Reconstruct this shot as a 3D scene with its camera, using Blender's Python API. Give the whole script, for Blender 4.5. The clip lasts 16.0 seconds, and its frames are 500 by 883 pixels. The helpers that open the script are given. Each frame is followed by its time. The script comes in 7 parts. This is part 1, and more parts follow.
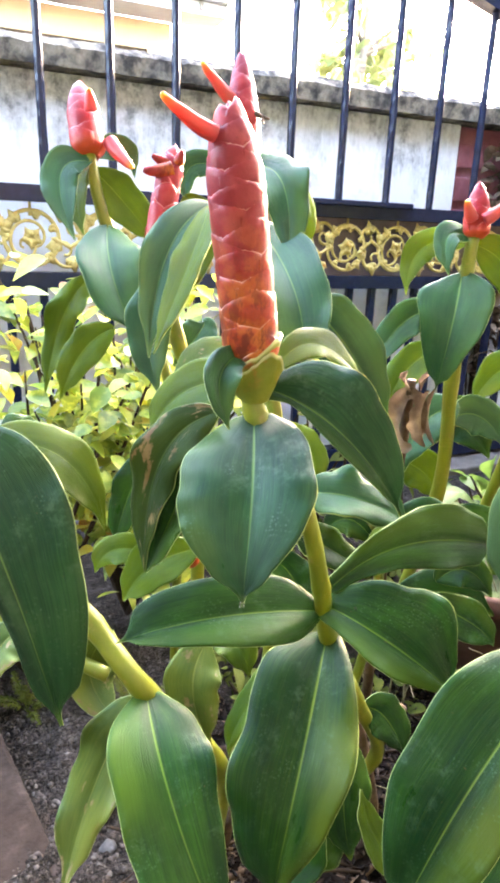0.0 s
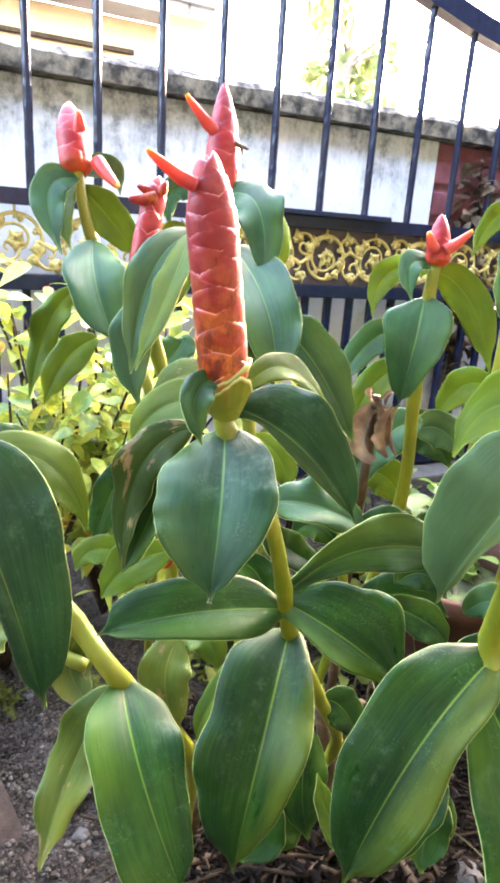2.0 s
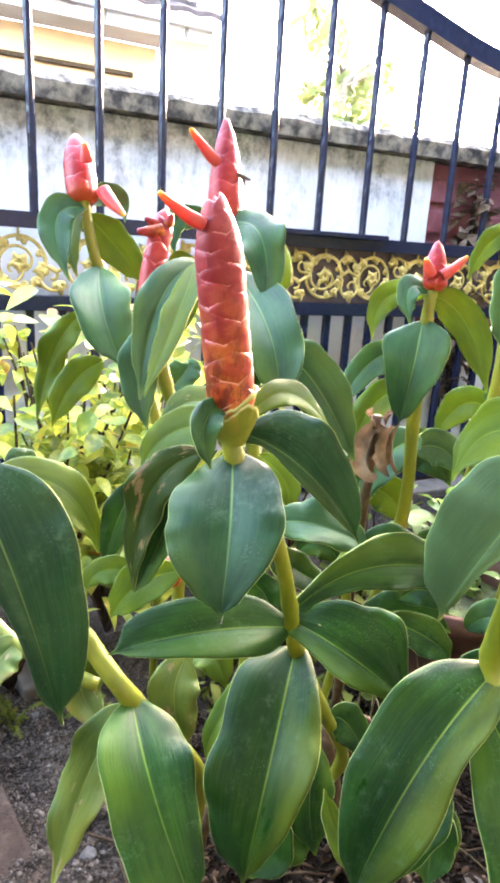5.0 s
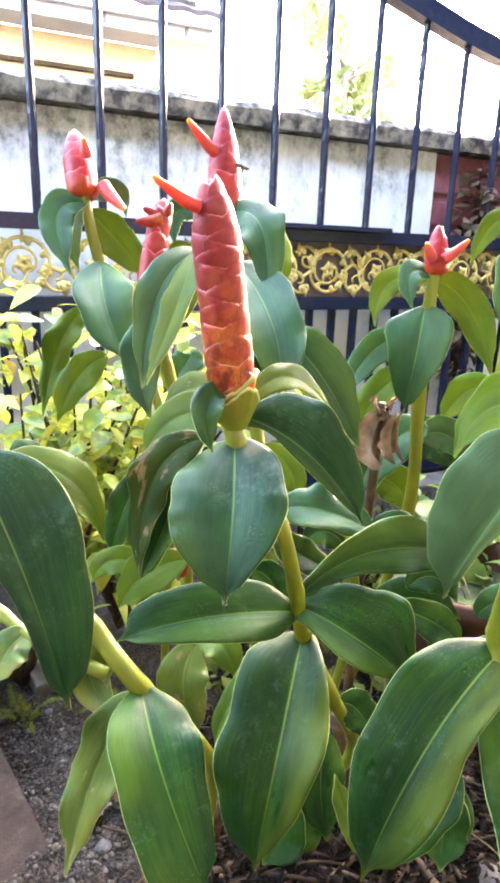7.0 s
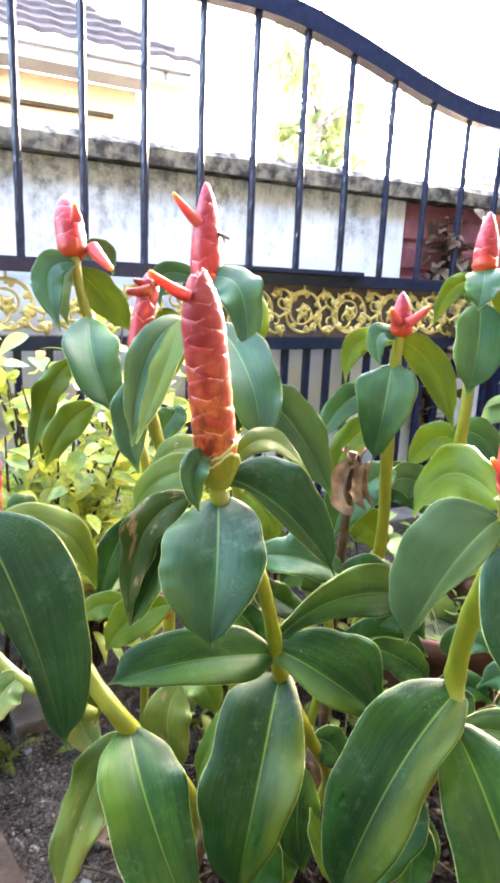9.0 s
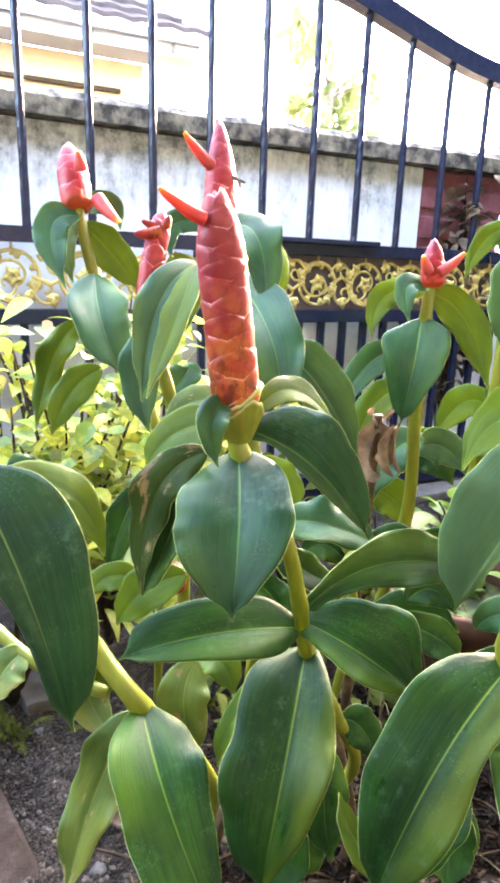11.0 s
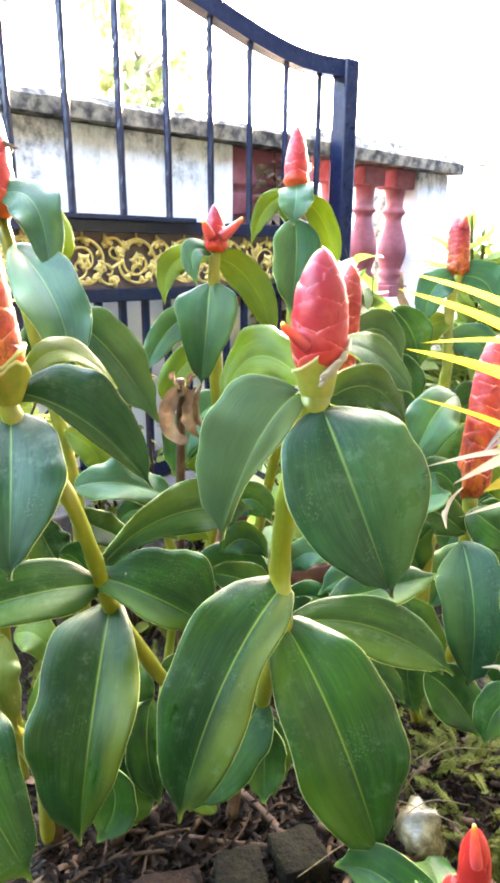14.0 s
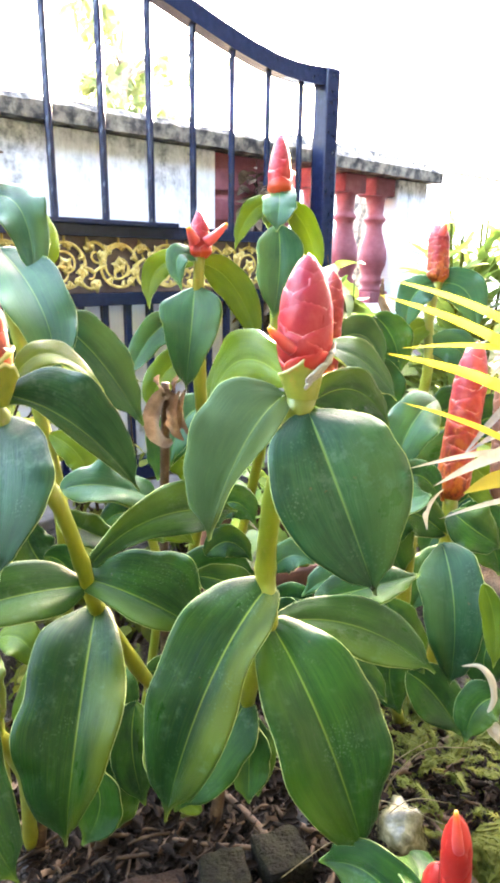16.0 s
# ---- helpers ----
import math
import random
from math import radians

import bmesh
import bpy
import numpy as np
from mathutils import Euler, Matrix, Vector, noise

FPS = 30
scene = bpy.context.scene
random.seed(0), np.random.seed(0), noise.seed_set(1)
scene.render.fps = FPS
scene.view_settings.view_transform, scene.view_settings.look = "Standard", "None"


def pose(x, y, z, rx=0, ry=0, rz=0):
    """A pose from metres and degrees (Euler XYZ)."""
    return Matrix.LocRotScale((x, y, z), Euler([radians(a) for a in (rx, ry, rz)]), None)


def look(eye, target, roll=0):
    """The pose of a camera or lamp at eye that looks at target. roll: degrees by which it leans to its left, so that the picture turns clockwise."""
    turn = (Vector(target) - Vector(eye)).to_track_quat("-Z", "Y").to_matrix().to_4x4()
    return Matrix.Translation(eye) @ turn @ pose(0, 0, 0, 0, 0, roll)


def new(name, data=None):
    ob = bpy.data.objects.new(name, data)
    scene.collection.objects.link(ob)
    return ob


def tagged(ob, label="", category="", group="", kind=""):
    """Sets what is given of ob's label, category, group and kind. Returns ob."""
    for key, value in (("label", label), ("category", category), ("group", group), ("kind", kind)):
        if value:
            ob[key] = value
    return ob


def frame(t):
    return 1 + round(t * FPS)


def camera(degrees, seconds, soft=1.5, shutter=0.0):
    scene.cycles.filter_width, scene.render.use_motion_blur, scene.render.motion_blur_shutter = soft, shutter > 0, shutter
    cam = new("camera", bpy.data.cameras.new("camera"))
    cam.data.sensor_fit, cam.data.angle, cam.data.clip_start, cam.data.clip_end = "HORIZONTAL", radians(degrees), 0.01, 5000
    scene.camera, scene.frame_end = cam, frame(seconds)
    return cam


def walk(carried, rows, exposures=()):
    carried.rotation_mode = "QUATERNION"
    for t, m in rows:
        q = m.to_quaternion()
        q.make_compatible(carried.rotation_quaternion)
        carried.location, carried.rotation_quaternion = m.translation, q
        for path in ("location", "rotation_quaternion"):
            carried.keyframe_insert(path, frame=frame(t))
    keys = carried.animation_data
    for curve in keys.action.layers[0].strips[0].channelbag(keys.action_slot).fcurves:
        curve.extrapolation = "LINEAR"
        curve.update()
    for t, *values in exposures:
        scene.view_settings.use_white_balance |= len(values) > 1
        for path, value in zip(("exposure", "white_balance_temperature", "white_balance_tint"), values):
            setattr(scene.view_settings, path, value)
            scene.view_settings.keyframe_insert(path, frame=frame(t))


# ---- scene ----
cam = camera(43.0, 16.0, soft=3.4)
PATH = [
    (0, (-1.158, -1.671, 0.623), (-0.378, 0.066, 0.01), 2.1),
    (0.5, (-1.155, -1.684, 0.627), (-0.347, 0.03, -0.013), 2.7),
    (1, (-1.158, -1.69, 0.632), (-0.324, 0.026, 0.032), 4.0),
    (1.5, (-1.166, -1.693, 0.636), (-0.321, 0.013, 0.024), 4.4),
    (2, (-1.167, -1.701, 0.64), (-0.327, 0.01, 0.036), 3.9),
    (2.5, (-1.167, -1.707, 0.644), (-0.334, 0.016, 0.061), 3.3),
    (3, (-1.173, -1.708, 0.65), (-0.318, 0.005, 0.07), 3.7),
    (5.5, (-1.176, -1.71, 0.648), (-0.335, 0.017, 0.091), 3.3),
    (6, (-1.173, -1.71, 0.646), (-0.33, 0.015, 0.088), 3.1),
    (6.5, (-1.172, -1.712, 0.646), (-0.336, 0.017, 0.088), 2.9),
    (7, (-1.173, -1.714, 0.641), (-0.355, 0.022, 0.077), 1.9),
    (7.5, (-1.178, -1.725, 0.645), (-0.347, 0.006, 0.083), 1.6),
    (8, (-1.18, -1.736, 0.653), (-0.321, -0.014, 0.108), 2.0),
    (8.5, (-1.183, -1.741, 0.665), (-0.299, -0.017, 0.169), 1.8),
    (9, (-1.191, -1.742, 0.669), (-0.298, -0.015, 0.199), 2.5),
    (9.5, (-1.191, -1.733, 0.664), (-0.321, -0.002, 0.171), 2.4),
    (12, (-1.173, -1.701, 0.632), (-0.297, 0.007, 0.071), 1.5),
    (12.5, (-1.169, -1.702, 0.628), (-0.171, -0.082, 0.013), 2.7),
    (13, (-1.15, -1.718, 0.61), (-0.056, -0.186, -0.063), -0.2),
    (13.5, (-1.148, -1.735, 0.614), (0.0, -0.222, -0.013), -0.5),
    (14, (-1.154, -1.745, 0.628), (0.089, -0.285, 0.06), 0.4),
    (14.5, (-1.149, -1.748, 0.625), (0.116, -0.309, 0.052), 0.5),
    (15, (-1.149, -1.752, 0.626), (0.138, -0.324, 0.072), 0.4),
    (15.5, (-1.155, -1.752, 0.627), (0.148, -0.341, 0.069), 0.3),
    (16, (-1.16, -1.748, 0.628), (0.13, -0.323, 0.076), 0.9),
]
walk(cam, [(t, look(eye, target, roll)) for t, eye, target, roll in PATH], [(0.0, 6.29, 6600, 20), (12.2, 6.29, 6600, 20), (13.8, 6.52, 6640, 18), (16.0, 6.52, 6640, 18)])


# ---------------------------------------------------------------- light
world = bpy.data.worlds.new("sky_world")
scene.world = world
world.use_nodes = True
wn, wl = world.node_tree.nodes, world.node_tree.links
sky = wn.new("ShaderNodeTexSky")
sky.sky_type = "NISHITA"
sky.sun_disc = False
SUN_ELEV, SUN_AZ = 12.0, 50.0          # degrees; azimuth from +y towards +x
sky.sun_elevation, sky.sun_rotation = radians(SUN_ELEV), radians(SUN_AZ)
sky.air_density, sky.dust_density, sky.ozone_density = 1.0, 4.5, 0.7
wl.new(sky.outputs[0], wn["Background"].inputs[0])
wn["Background"].inputs[1].default_value = 0.15
sun = new("sun", bpy.data.lights.new("sun", "SUN"))
sun.data.energy, sun.data.angle, sun.data.color = 2.0, radians(0.6), (1.0, 0.93, 0.80)
_e, _a = radians(SUN_ELEV), radians(SUN_AZ)
sun.matrix_basis = look((math.sin(_a) * math.cos(_e) * 20, math.cos(_a) * math.cos(_e) * 20, math.sin(_e) * 20), (0, 0, 0))


# ---------------------------------------------------------------- node helpers
class Mat:
    """A small builder round one node material."""

    def __init__(self, name, rough=0.5, metal=0.0, spec=0.5):
        self.m = bpy.data.materials.new(name)
        self.m.use_nodes = True
        self.t = self.m.node_tree
        self.b = self.t.nodes["Principled BSDF"]
        self.out = self.t.nodes["Material Output"]
        self.b.inputs["Roughness"].default_value = rough
        self.b.inputs["Metallic"].default_value = metal
        self.b.inputs["Specular IOR Level"].default_value = spec

    def n(self, kind):
        return self.t.nodes.new(kind)

    def link(self, a, b):
        self.t.links.new(a, b)

    def coord(self, which="Object"):
        return self.n("ShaderNodeTexCoord").outputs[which]

    def noise(self, scale, detail=4.0, rough=0.55, vec=None, stretch=None):
        node = self.n("ShaderNodeTexNoise")
        node.inputs["Scale"].default_value = scale
        node.inputs["Detail"].default_value = detail
        node.inputs["Roughness"].default_value = rough
        v = vec if vec is not None else self.coord()
        if stretch:
            mp = self.n("ShaderNodeMapping")
            mp.inputs["Scale"].default_value = stretch
            self.link(v, mp.inputs["Vector"])
            v = mp.outputs[0]
        self.link(v, node.inputs["Vector"])
        return node.outputs["Fac"]

    def ramp(self, fac, stops):
        node = self.n("ShaderNodeValToRGB")
        el = node.color_ramp.elements
        while len(el) < len(stops):
            el.new(0.5)
        for e, (p, c) in zip(el, stops):
            e.position = p
            e.color = (*c, 1) if len(c) == 3 else c
        self.link(fac, node.inputs[0])
        return node.outputs[0]

    def val(self, fac, lo, hi, a=0.0, b=1.0):
        node = self.n("ShaderNodeMapRange")
        self.link(fac, node.inputs[0])
        for k, v in zip((1, 2, 3, 4), (lo, hi, a, b)):
            node.inputs[k].default_value = v
        return node.outputs[0]

    def mix(self, fac, a, b, mode="MIX"):
        node = self.n("ShaderNodeMix")
        node.data_type, node.blend_type = "RGBA", mode
        for sock, v in ((node.inputs[0], fac), (node.inputs[6], a), (node.inputs[7], b)):
            if isinstance(v, (int, float)):
                sock.default_value = v
            elif isinstance(v, tuple):
                sock.default_value = (*v, 1) if len(v) == 3 else v
            else:
                self.link(v, sock)
        return node.outputs[2]

    def math(self, op, a, b=0.0):
        node = self.n("ShaderNodeMath")
        node.operation = op
        for sock, v in ((node.inputs[0], a), (node.inputs[1], b)):
            if isinstance(v, (int, float)):
                sock.default_value = v
            else:
                self.link(v, sock)
        return node.outputs[0]

    def rand(self):
        return self.n("ShaderNodeObjectInfo").outputs["Random"]

    def uv(self):
        node = self.n("ShaderNodeSeparateXYZ")
        self.link(self.n("ShaderNodeUVMap").outputs[0], node.inputs[0])
        return node.outputs[0], node.outputs[1]

    def color(self, c):
        if isinstance(c, tuple):
            self.b.inputs["Base Color"].default_value = (*c, 1)
        else:
            self.link(c, self.b.inputs["Base Color"])
        return self

    def rough(self, r):
        self.link(r, self.b.inputs["Roughness"])
        return self

    def bump(self, h, strength=0.3, dist=0.002):
        node = self.n("ShaderNodeBump")
        node.inputs["Strength"].default_value = strength
        node.inputs["Distance"].default_value = dist
        self.link(h, node.inputs["Height"])
        self.link(node.outputs[0], self.b.inputs["Normal"])
        return self

    def translucent(self, col, amount):
        tr = self.n("ShaderNodeBsdfTranslucent")
        if isinstance(col, tuple):
            tr.inputs[0].default_value = (*col, 1)
        else:
            self.link(col, tr.inputs[0])
        mx = self.n("ShaderNodeMixShader")
        mx.inputs[0].default_value = amount
        self.link(self.b.outputs[0], mx.inputs[1])
        self.link(tr.outputs[0], mx.inputs[2])
        self.link(mx.outputs[0], self.out.inputs[0])
        return self


def leaf_material(name, dark, light, rib, through_col, rough, trans, dust=0.5, scorch=0.0, spec=0.28, turned=0):
    """A fleshy ginger leaf: very fine veins, a pale midrib and margin, one half flushed yellow-green, dried water marks."""
    m = Mat(name, rough, 0.0, spec)
    u, v = m.uv()
    across = m.math("MULTIPLY_ADD", u, 2.0)
    across.node.inputs[2].default_value = -1.0
    ab = m.math("ABSOLUTE", across)
    r = m.rand()
    # coordinates that run with the veins
    comb = m.n("ShaderNodeCombineXYZ")
    m.link(m.math("MULTIPLY", m.math("SUBTRACT", across, m.math("MULTIPLY", v, 0.12)), 26.0), comb.inputs[0])
    m.link(m.math("MULTIPLY", v, 1.6), comb.inputs[1])
    m.link(m.math("MULTIPLY", r, 60.0), comb.inputs[2])
    vein = m.noise(3.2, 2, 0.5, comb.outputs[0])
    # slow blotches across the blade
    flat = m.n("ShaderNodeCombineXYZ")
    m.link(m.math("MULTIPLY", across, 1.1), flat.inputs[0])
    m.link(m.math("MULTIPLY", v, 2.2), flat.inputs[1])
    m.link(m.math("MULTIPLY", r, 40.0), flat.inputs[2])
    broad = m.noise(1.0, 4, 0.55, flat.outputs[0])
    base = m.mix(m.val(broad, 0.36, 0.66, 0.0, 0.90), dark, light)
    base = m.mix(m.math("MULTIPLY", r, 0.30), base, light)
    base = m.mix(m.val(vein, 0.52, 0.75, 0.0, 0.07), base, rib)
    base = m.mix(m.val(vein, 0.48, 0.30, 0.0, 0.55), base, dark)
    # long pale and dark bands that run with the veins
    band = m.noise(0.55, 3, 0.6, comb.outputs[0])
    base = m.mix(m.val(band, 0.50, 0.30, 0.0, 0.36), base, dark)
    base = m.mix(m.val(band, 0.55, 0.75, 0.0, 0.22), base, light)
    # one half of the blade, out to the margin, turns yellow-green
    half = m.val(m.math("MULTIPLY", across, turned or m.val(r, 0.35, 0.65, -1.0, 1.0)), 0.02, 0.45 if turned else 0.75)
    flush = m.math("MULTIPLY", half, m.val(m.noise(0.8, 3, 0.5, flat.outputs[0]), 0.34, 0.55))
    base = m.mix(m.math("MULTIPLY", flush, 0.85 if turned else 0.62), base, (0.060, 0.085, 0.007) if turned else m.mix(0.28, light, (rib[0] * 0.9, rib[1] * 0.75, rib[2] * 0.3)))
    # dried water spots and dust
    spots = m.n("ShaderNodeTexVoronoi")
    spots.inputs["Scale"].default_value = 620
    m.link(m.coord(), spots.inputs["Vector"])
    sp = m.math("MULTIPLY", m.val(spots.outputs["Distance"], 0.38, 0.20), m.val(m.noise(42, 5, 0.65), 0.53, 0.66))
    smudge = m.math("MULTIPLY", m.val(m.noise(150, 6, 0.75), 0.50, 0.70), m.val(m.noise(26, 4, 0.6), 0.50, 0.62))
    streak = m.math("MULTIPLY", m.val(m.noise(4, 4, 0.7, comb.outputs[0]), 0.50, 0.75), m.val(m.noise(45, 3), 0.52, 0.72))
    base = m.mix(m.math("MULTIPLY", m.math("MAXIMUM", m.math("MULTIPLY", m.math("MAXIMUM", sp, smudge), 0.40), m.math("MULTIPLY", streak, 0.42)), dust), base, (0.085, 0.155, 0.085))
    if abs(scorch) > 0.001:
        burnt = m.val(m.noise(1.6, 5, 0.65, flat.outputs[0]), 0.58 - scorch, 0.61 - scorch)
        base = m.mix(m.math("MULTIPLY", burnt, 0.9), base, m.mix(m.val(m.noise(90, 3), 0.35, 0.65), (0.36, 0.26, 0.13), (0.20, 0.115, 0.055)))
    # nicks and brown specks
    base = m.mix(m.val(m.noise(240, 2), 0.73, 0.79, 0.0, 0.7), base, (0.09, 0.055, 0.02))
    # midrib and margin
    ribw = m.math("MULTIPLY_ADD", v, -0.028)
    ribw.node.inputs[2].default_value = 0.046
    soft = m.n("ShaderNodeMapRange")
    soft.interpolation_type = "SMOOTHSTEP"
    m.link(ab, soft.inputs[0])
    soft.inputs[1].default_value = 0.0
    m.link(ribw, soft.inputs[2])
    m.link(m.val(v, 0.0, 1.0, 0.75, 0.25), soft.inputs[3])
    soft.inputs[4].default_value = 0.0
    base = m.mix(soft.outputs[0], base, rib)
    base = m.mix(m.val(v, 0.93, 1.0, 0.0, 0.55), base, rib)
    edge = m.val(ab, 0.988, 0.998)
    base = m.mix(m.math("MULTIPLY", edge, 0.9), base, (0.44, 0.52, 0.17))
    m.color(base)
    h = m.math("ADD", m.math("MULTIPLY", vein, 1.0), m.math("MULTIPLY", soft.outputs[0], -0.8))
    h = m.math("ADD", h, m.math("MULTIPLY", m.noise(300, 2), 0.12))
    h = m.math("ADD", h, m.math("MULTIPLY", band, 0.5))
    m.bump(h, 0.40, 0.0008)
    m.rough(m.val(m.noise(1.1, 5, 0.65, flat.outputs[0]), 0.3, 0.7, rough - 0.08, rough + 0.14))
    m.translucent(m.mix(0.55, base, through_col), trans)
    return m.m


M_LEAF = leaf_material("ginger_leaf", (0.0017, 0.0165, 0.0050), (0.0180, 0.068, 0.0055), (0.16, 0.26, 0.035), (0.07, 0.30, 0.012), 0.33, 0.03, 0.9, spec=0.14)
M_TURNED = leaf_material("half_turned_ginger_leaf", (0.0012, 0.0125, 0.0042), (0.0150, 0.056, 0.0050), (0.18, 0.25, 0.030), (0.07, 0.30, 0.012), 0.33, 0.03, 0.9, spec=0.14, turned=-1.0)
# lighter, bluer copy of M_LEAF: sky sheen and haze painted into the colour
M_SKYLIT = leaf_material("skylit_ginger_leaf", (0.0085, 0.043, 0.0190), (0.0270, 0.098, 0.0240), (0.17, 0.28, 0.06), (0.10, 0.36, 0.03), 0.38, 0.04, 0.5, spec=0.24)
M_DEEP = leaf_material("blue_green_ginger_leaf", (0.0030, 0.0200, 0.0095), (0.0160, 0.062, 0.0185), (0.15, 0.25, 0.055), (0.07, 0.30, 0.03), 0.34, 0.03, 1.0, spec=0.18)
M_UNDER = leaf_material("ginger_leaf_underside", (0.032, 0.066, 0.025), (0.060, 0.108, 0.036), (0.22, 0.29, 0.08), (0.20, 0.50, 0.03), 0.50, 0.06, 0.4, spec=0.16)
# lime green of young leaves, with the glow of backlit ones put into it
M_LIME = leaf_material("backlit_young_leaf", (0.024, 0.064, 0.004), (0.086, 0.140, 0.006), (0.22, 0.30, 0.04), (0.42, 0.52, 0.02), 0.38, 0.20, 0.3, spec=0.17)
M_OLIVE = leaf_material("ageing_ginger_leaf", (0.030, 0.080, 0.009), (0.15, 0.19, 0.030), (0.34, 0.34, 0.09), (0.45, 0.47, 0.08), 0.42, 0.16, 0.9, -0.01)
M_WORN = leaf_material("scorched_ginger_leaf", (0.014, 0.036, 0.007), (0.046, 0.080, 0.014), (0.14, 0.20, 0.05), (0.22, 0.30, 0.04), 0.42, 0.12, 0.4, -0.012, spec=0.16)


def sheath_material():
    """Olive-green sheath, red-brown flecked, with a pale torn rim. v: height."""
    m = Mat("spike_sheath", 0.42)
    u, v = m.uv()
    c = m.mix(m.val(m.noise(55, 4, 0.6), 0.35, 0.68), (0.115, 0.140, 0.010), (0.22, 0.225, 0.024))
    c = m.mix(m.math("MULTIPLY", m.val(m.noise(80, 4, 0.65), 0.50, 0.66), m.val(v, 0.35, 0.9)), c, (0.38, 0.09, 0.025))
    c = m.mix(m.val(v, 0.90, 0.97, 0.0, 0.8), c, (0.50, 0.50, 0.22))
    m.color(c).bump(m.noise(300, 2), 0.2, 0.0005)
    m.translucent(m.mix(0.5, c, (0.5, 0.5, 0.06)), 0.12)
    return m.m


M_SHEATH = sheath_material()


def stem_material():
    m = Mat("ginger_stem", 0.42)
    r = m.rand()
    c = m.mix(m.val(m.noise(60, 4, 0.6, None, (1, 1, 0.15)), 0.35, 0.7), (0.108, 0.132, 0.005), (0.20, 0.198, 0.008))
    c = m.mix(m.math("MULTIPLY", r, 0.16), c, (0.15, 0.24, 0.035))
    c = m.mix(m.math("MULTIPLY", m.val(m.noise(180, 3), 0.6, 0.75), 0.5), c, (0.28, 0.19, 0.07))
    m.color(c).bump(m.noise(400, 2, 0.5, None, (1, 1, 0.08)), 0.25, 0.0006)
    m.translucent(c, 0.08)
    return m.m


M_STEM = stem_material()


def cane_material():
    m = Mat("old_cane", 0.7, 0.0, 0.2)
    c = m.ramp(m.noise(70, 5, 0.65), [(0.3, (0.022, 0.012, 0.006)), (0.55, (0.062, 0.036, 0.018)), (0.75, (0.14, 0.090, 0.050))])
    m.color(c).bump(m.noise(300, 3, 0.6, None, (1, 1, 0.1)), 0.5, 0.001)
    return m.m


M_CANE = cane_material()


def bract_material(name, old):
    """Waxy red bracts: orange and brown-marked low on the spike, crimson above, pale line at each margin. u: margin, v: height on the spike."""
    m = Mat(name, 0.26, 0.0, 0.28)
    u, v = m.uv()
    r = m.rand()
    hgt = m.math("ADD", v, m.math("MULTIPLY", m.math("SUBTRACT", r, 0.5), 0.14))
    fresh = [(0.0, (0.42, 0.075, 0.012)), (0.20, (0.36, 0.020, 0.014)), (0.55, (0.28, 0.015, 0.022)), (0.85, (0.25, 0.022, 0.036)), (1.0, (0.28, 0.055, 0.078))]
    c = m.ramp(hgt, fresh if not old else [(0.0, (0.36, 0.085, 0.008)), (0.18, (0.32, 0.044, 0.008)), (0.42, (0.25, 0.013, 0.011)), (0.75, (0.22, 0.017, 0.022)), (1.0, (0.26, 0.045, 0.060))])
    # darker heart of each bract, lighter towards its margin
    c = m.mix(m.val(u, 0.25, 0.85, 0.30, 0.0), c, (0.16, 0.008, 0.010))
    c = m.mix(m.val(m.noise(130, 4), 0.45, 0.75, 0.0, 0.40), c, (0.48, 0.090, 0.080))
    low = m.val(v, 0.66, 0.10, 0.0, old)
    flush = m.math("MULTIPLY", m.val(m.noise(110, 3), 0.44, 0.60), low)
    c = m.mix(m.math("MULTIPLY", flush, 0.65), c, (0.48, 0.15, 0.015))
    mark = m.math("MULTIPLY", m.val(m.noise(170, 5, 0.7, None, (1, 1, 0.45)), 0.49, 0.58), low)
    c = m.mix(m.math("MULTIPLY", mark, 0.80), c, (0.075, 0.012, 0.007))
    c = m.mix(m.val(m.noise(520, 3, 0.6), 0.58, 0.70, 0.0, 0.15 + 0.30 * old), c, (0.10, 0.012, 0.010))
    c = m.mix(m.val(u, 0.950, 0.980, 0.0, 0.45 + 0.30 * old), c, (0.52, 0.24, 0.16))
    m.color(c)
    m.bump(m.math("ADD", m.noise(260, 3), m.math("MULTIPLY", m.noise(60, 2), 1.5)), 0.30, 0.0010)
    m.rough(m.val(m.noise(90, 3), 0.3, 0.7, 0.34, 0.54))
    m.translucent(m.mix(0.5, c, (0.8, 0.10, 0.04)), 0.10)
    return m.m


M_BRACT = bract_material("red_bract", 1.0)
M_FRESH = bract_material("fresh_red_bract", 0.0)


def petal_material():
    m = Mat("orange_petal", 0.4)
    u, v = m.uv()
    c = m.ramp(v, [(0.0, (0.42, 0.040, 0.048)), (0.6, (0.52, 0.07, 0.045)), (0.84, (0.60, 0.15, 0.02)), (0.95, (0.66, 0.40, 0.03))])
    m.color(m.mix(m.val(m.noise(150, 3), 0.4, 0.7, 0.0, 0.3), c, (0.5, 0.12, 0.07)))
    m.bump(m.noise(300, 2), 0.2, 0.0005)
    m.translucent(c, 0.25)
    return m.m


M_PETAL = petal_material()


def simple(name, stops, scale, rough, bump=0.3, dist=0.002, metal=0.0, detail=5, stretch=None, bscale=None, trans=None):
    m = Mat(name, rough, metal)
    c = m.ramp(m.noise(scale, detail, 0.6, None, stretch), stops)
    m.color(c)
    m.bump(m.noise(bscale or scale * 4, 4, 0.6, None, stretch), bump, dist)
    if trans:
        m.translucent(c, trans)
    return m.m


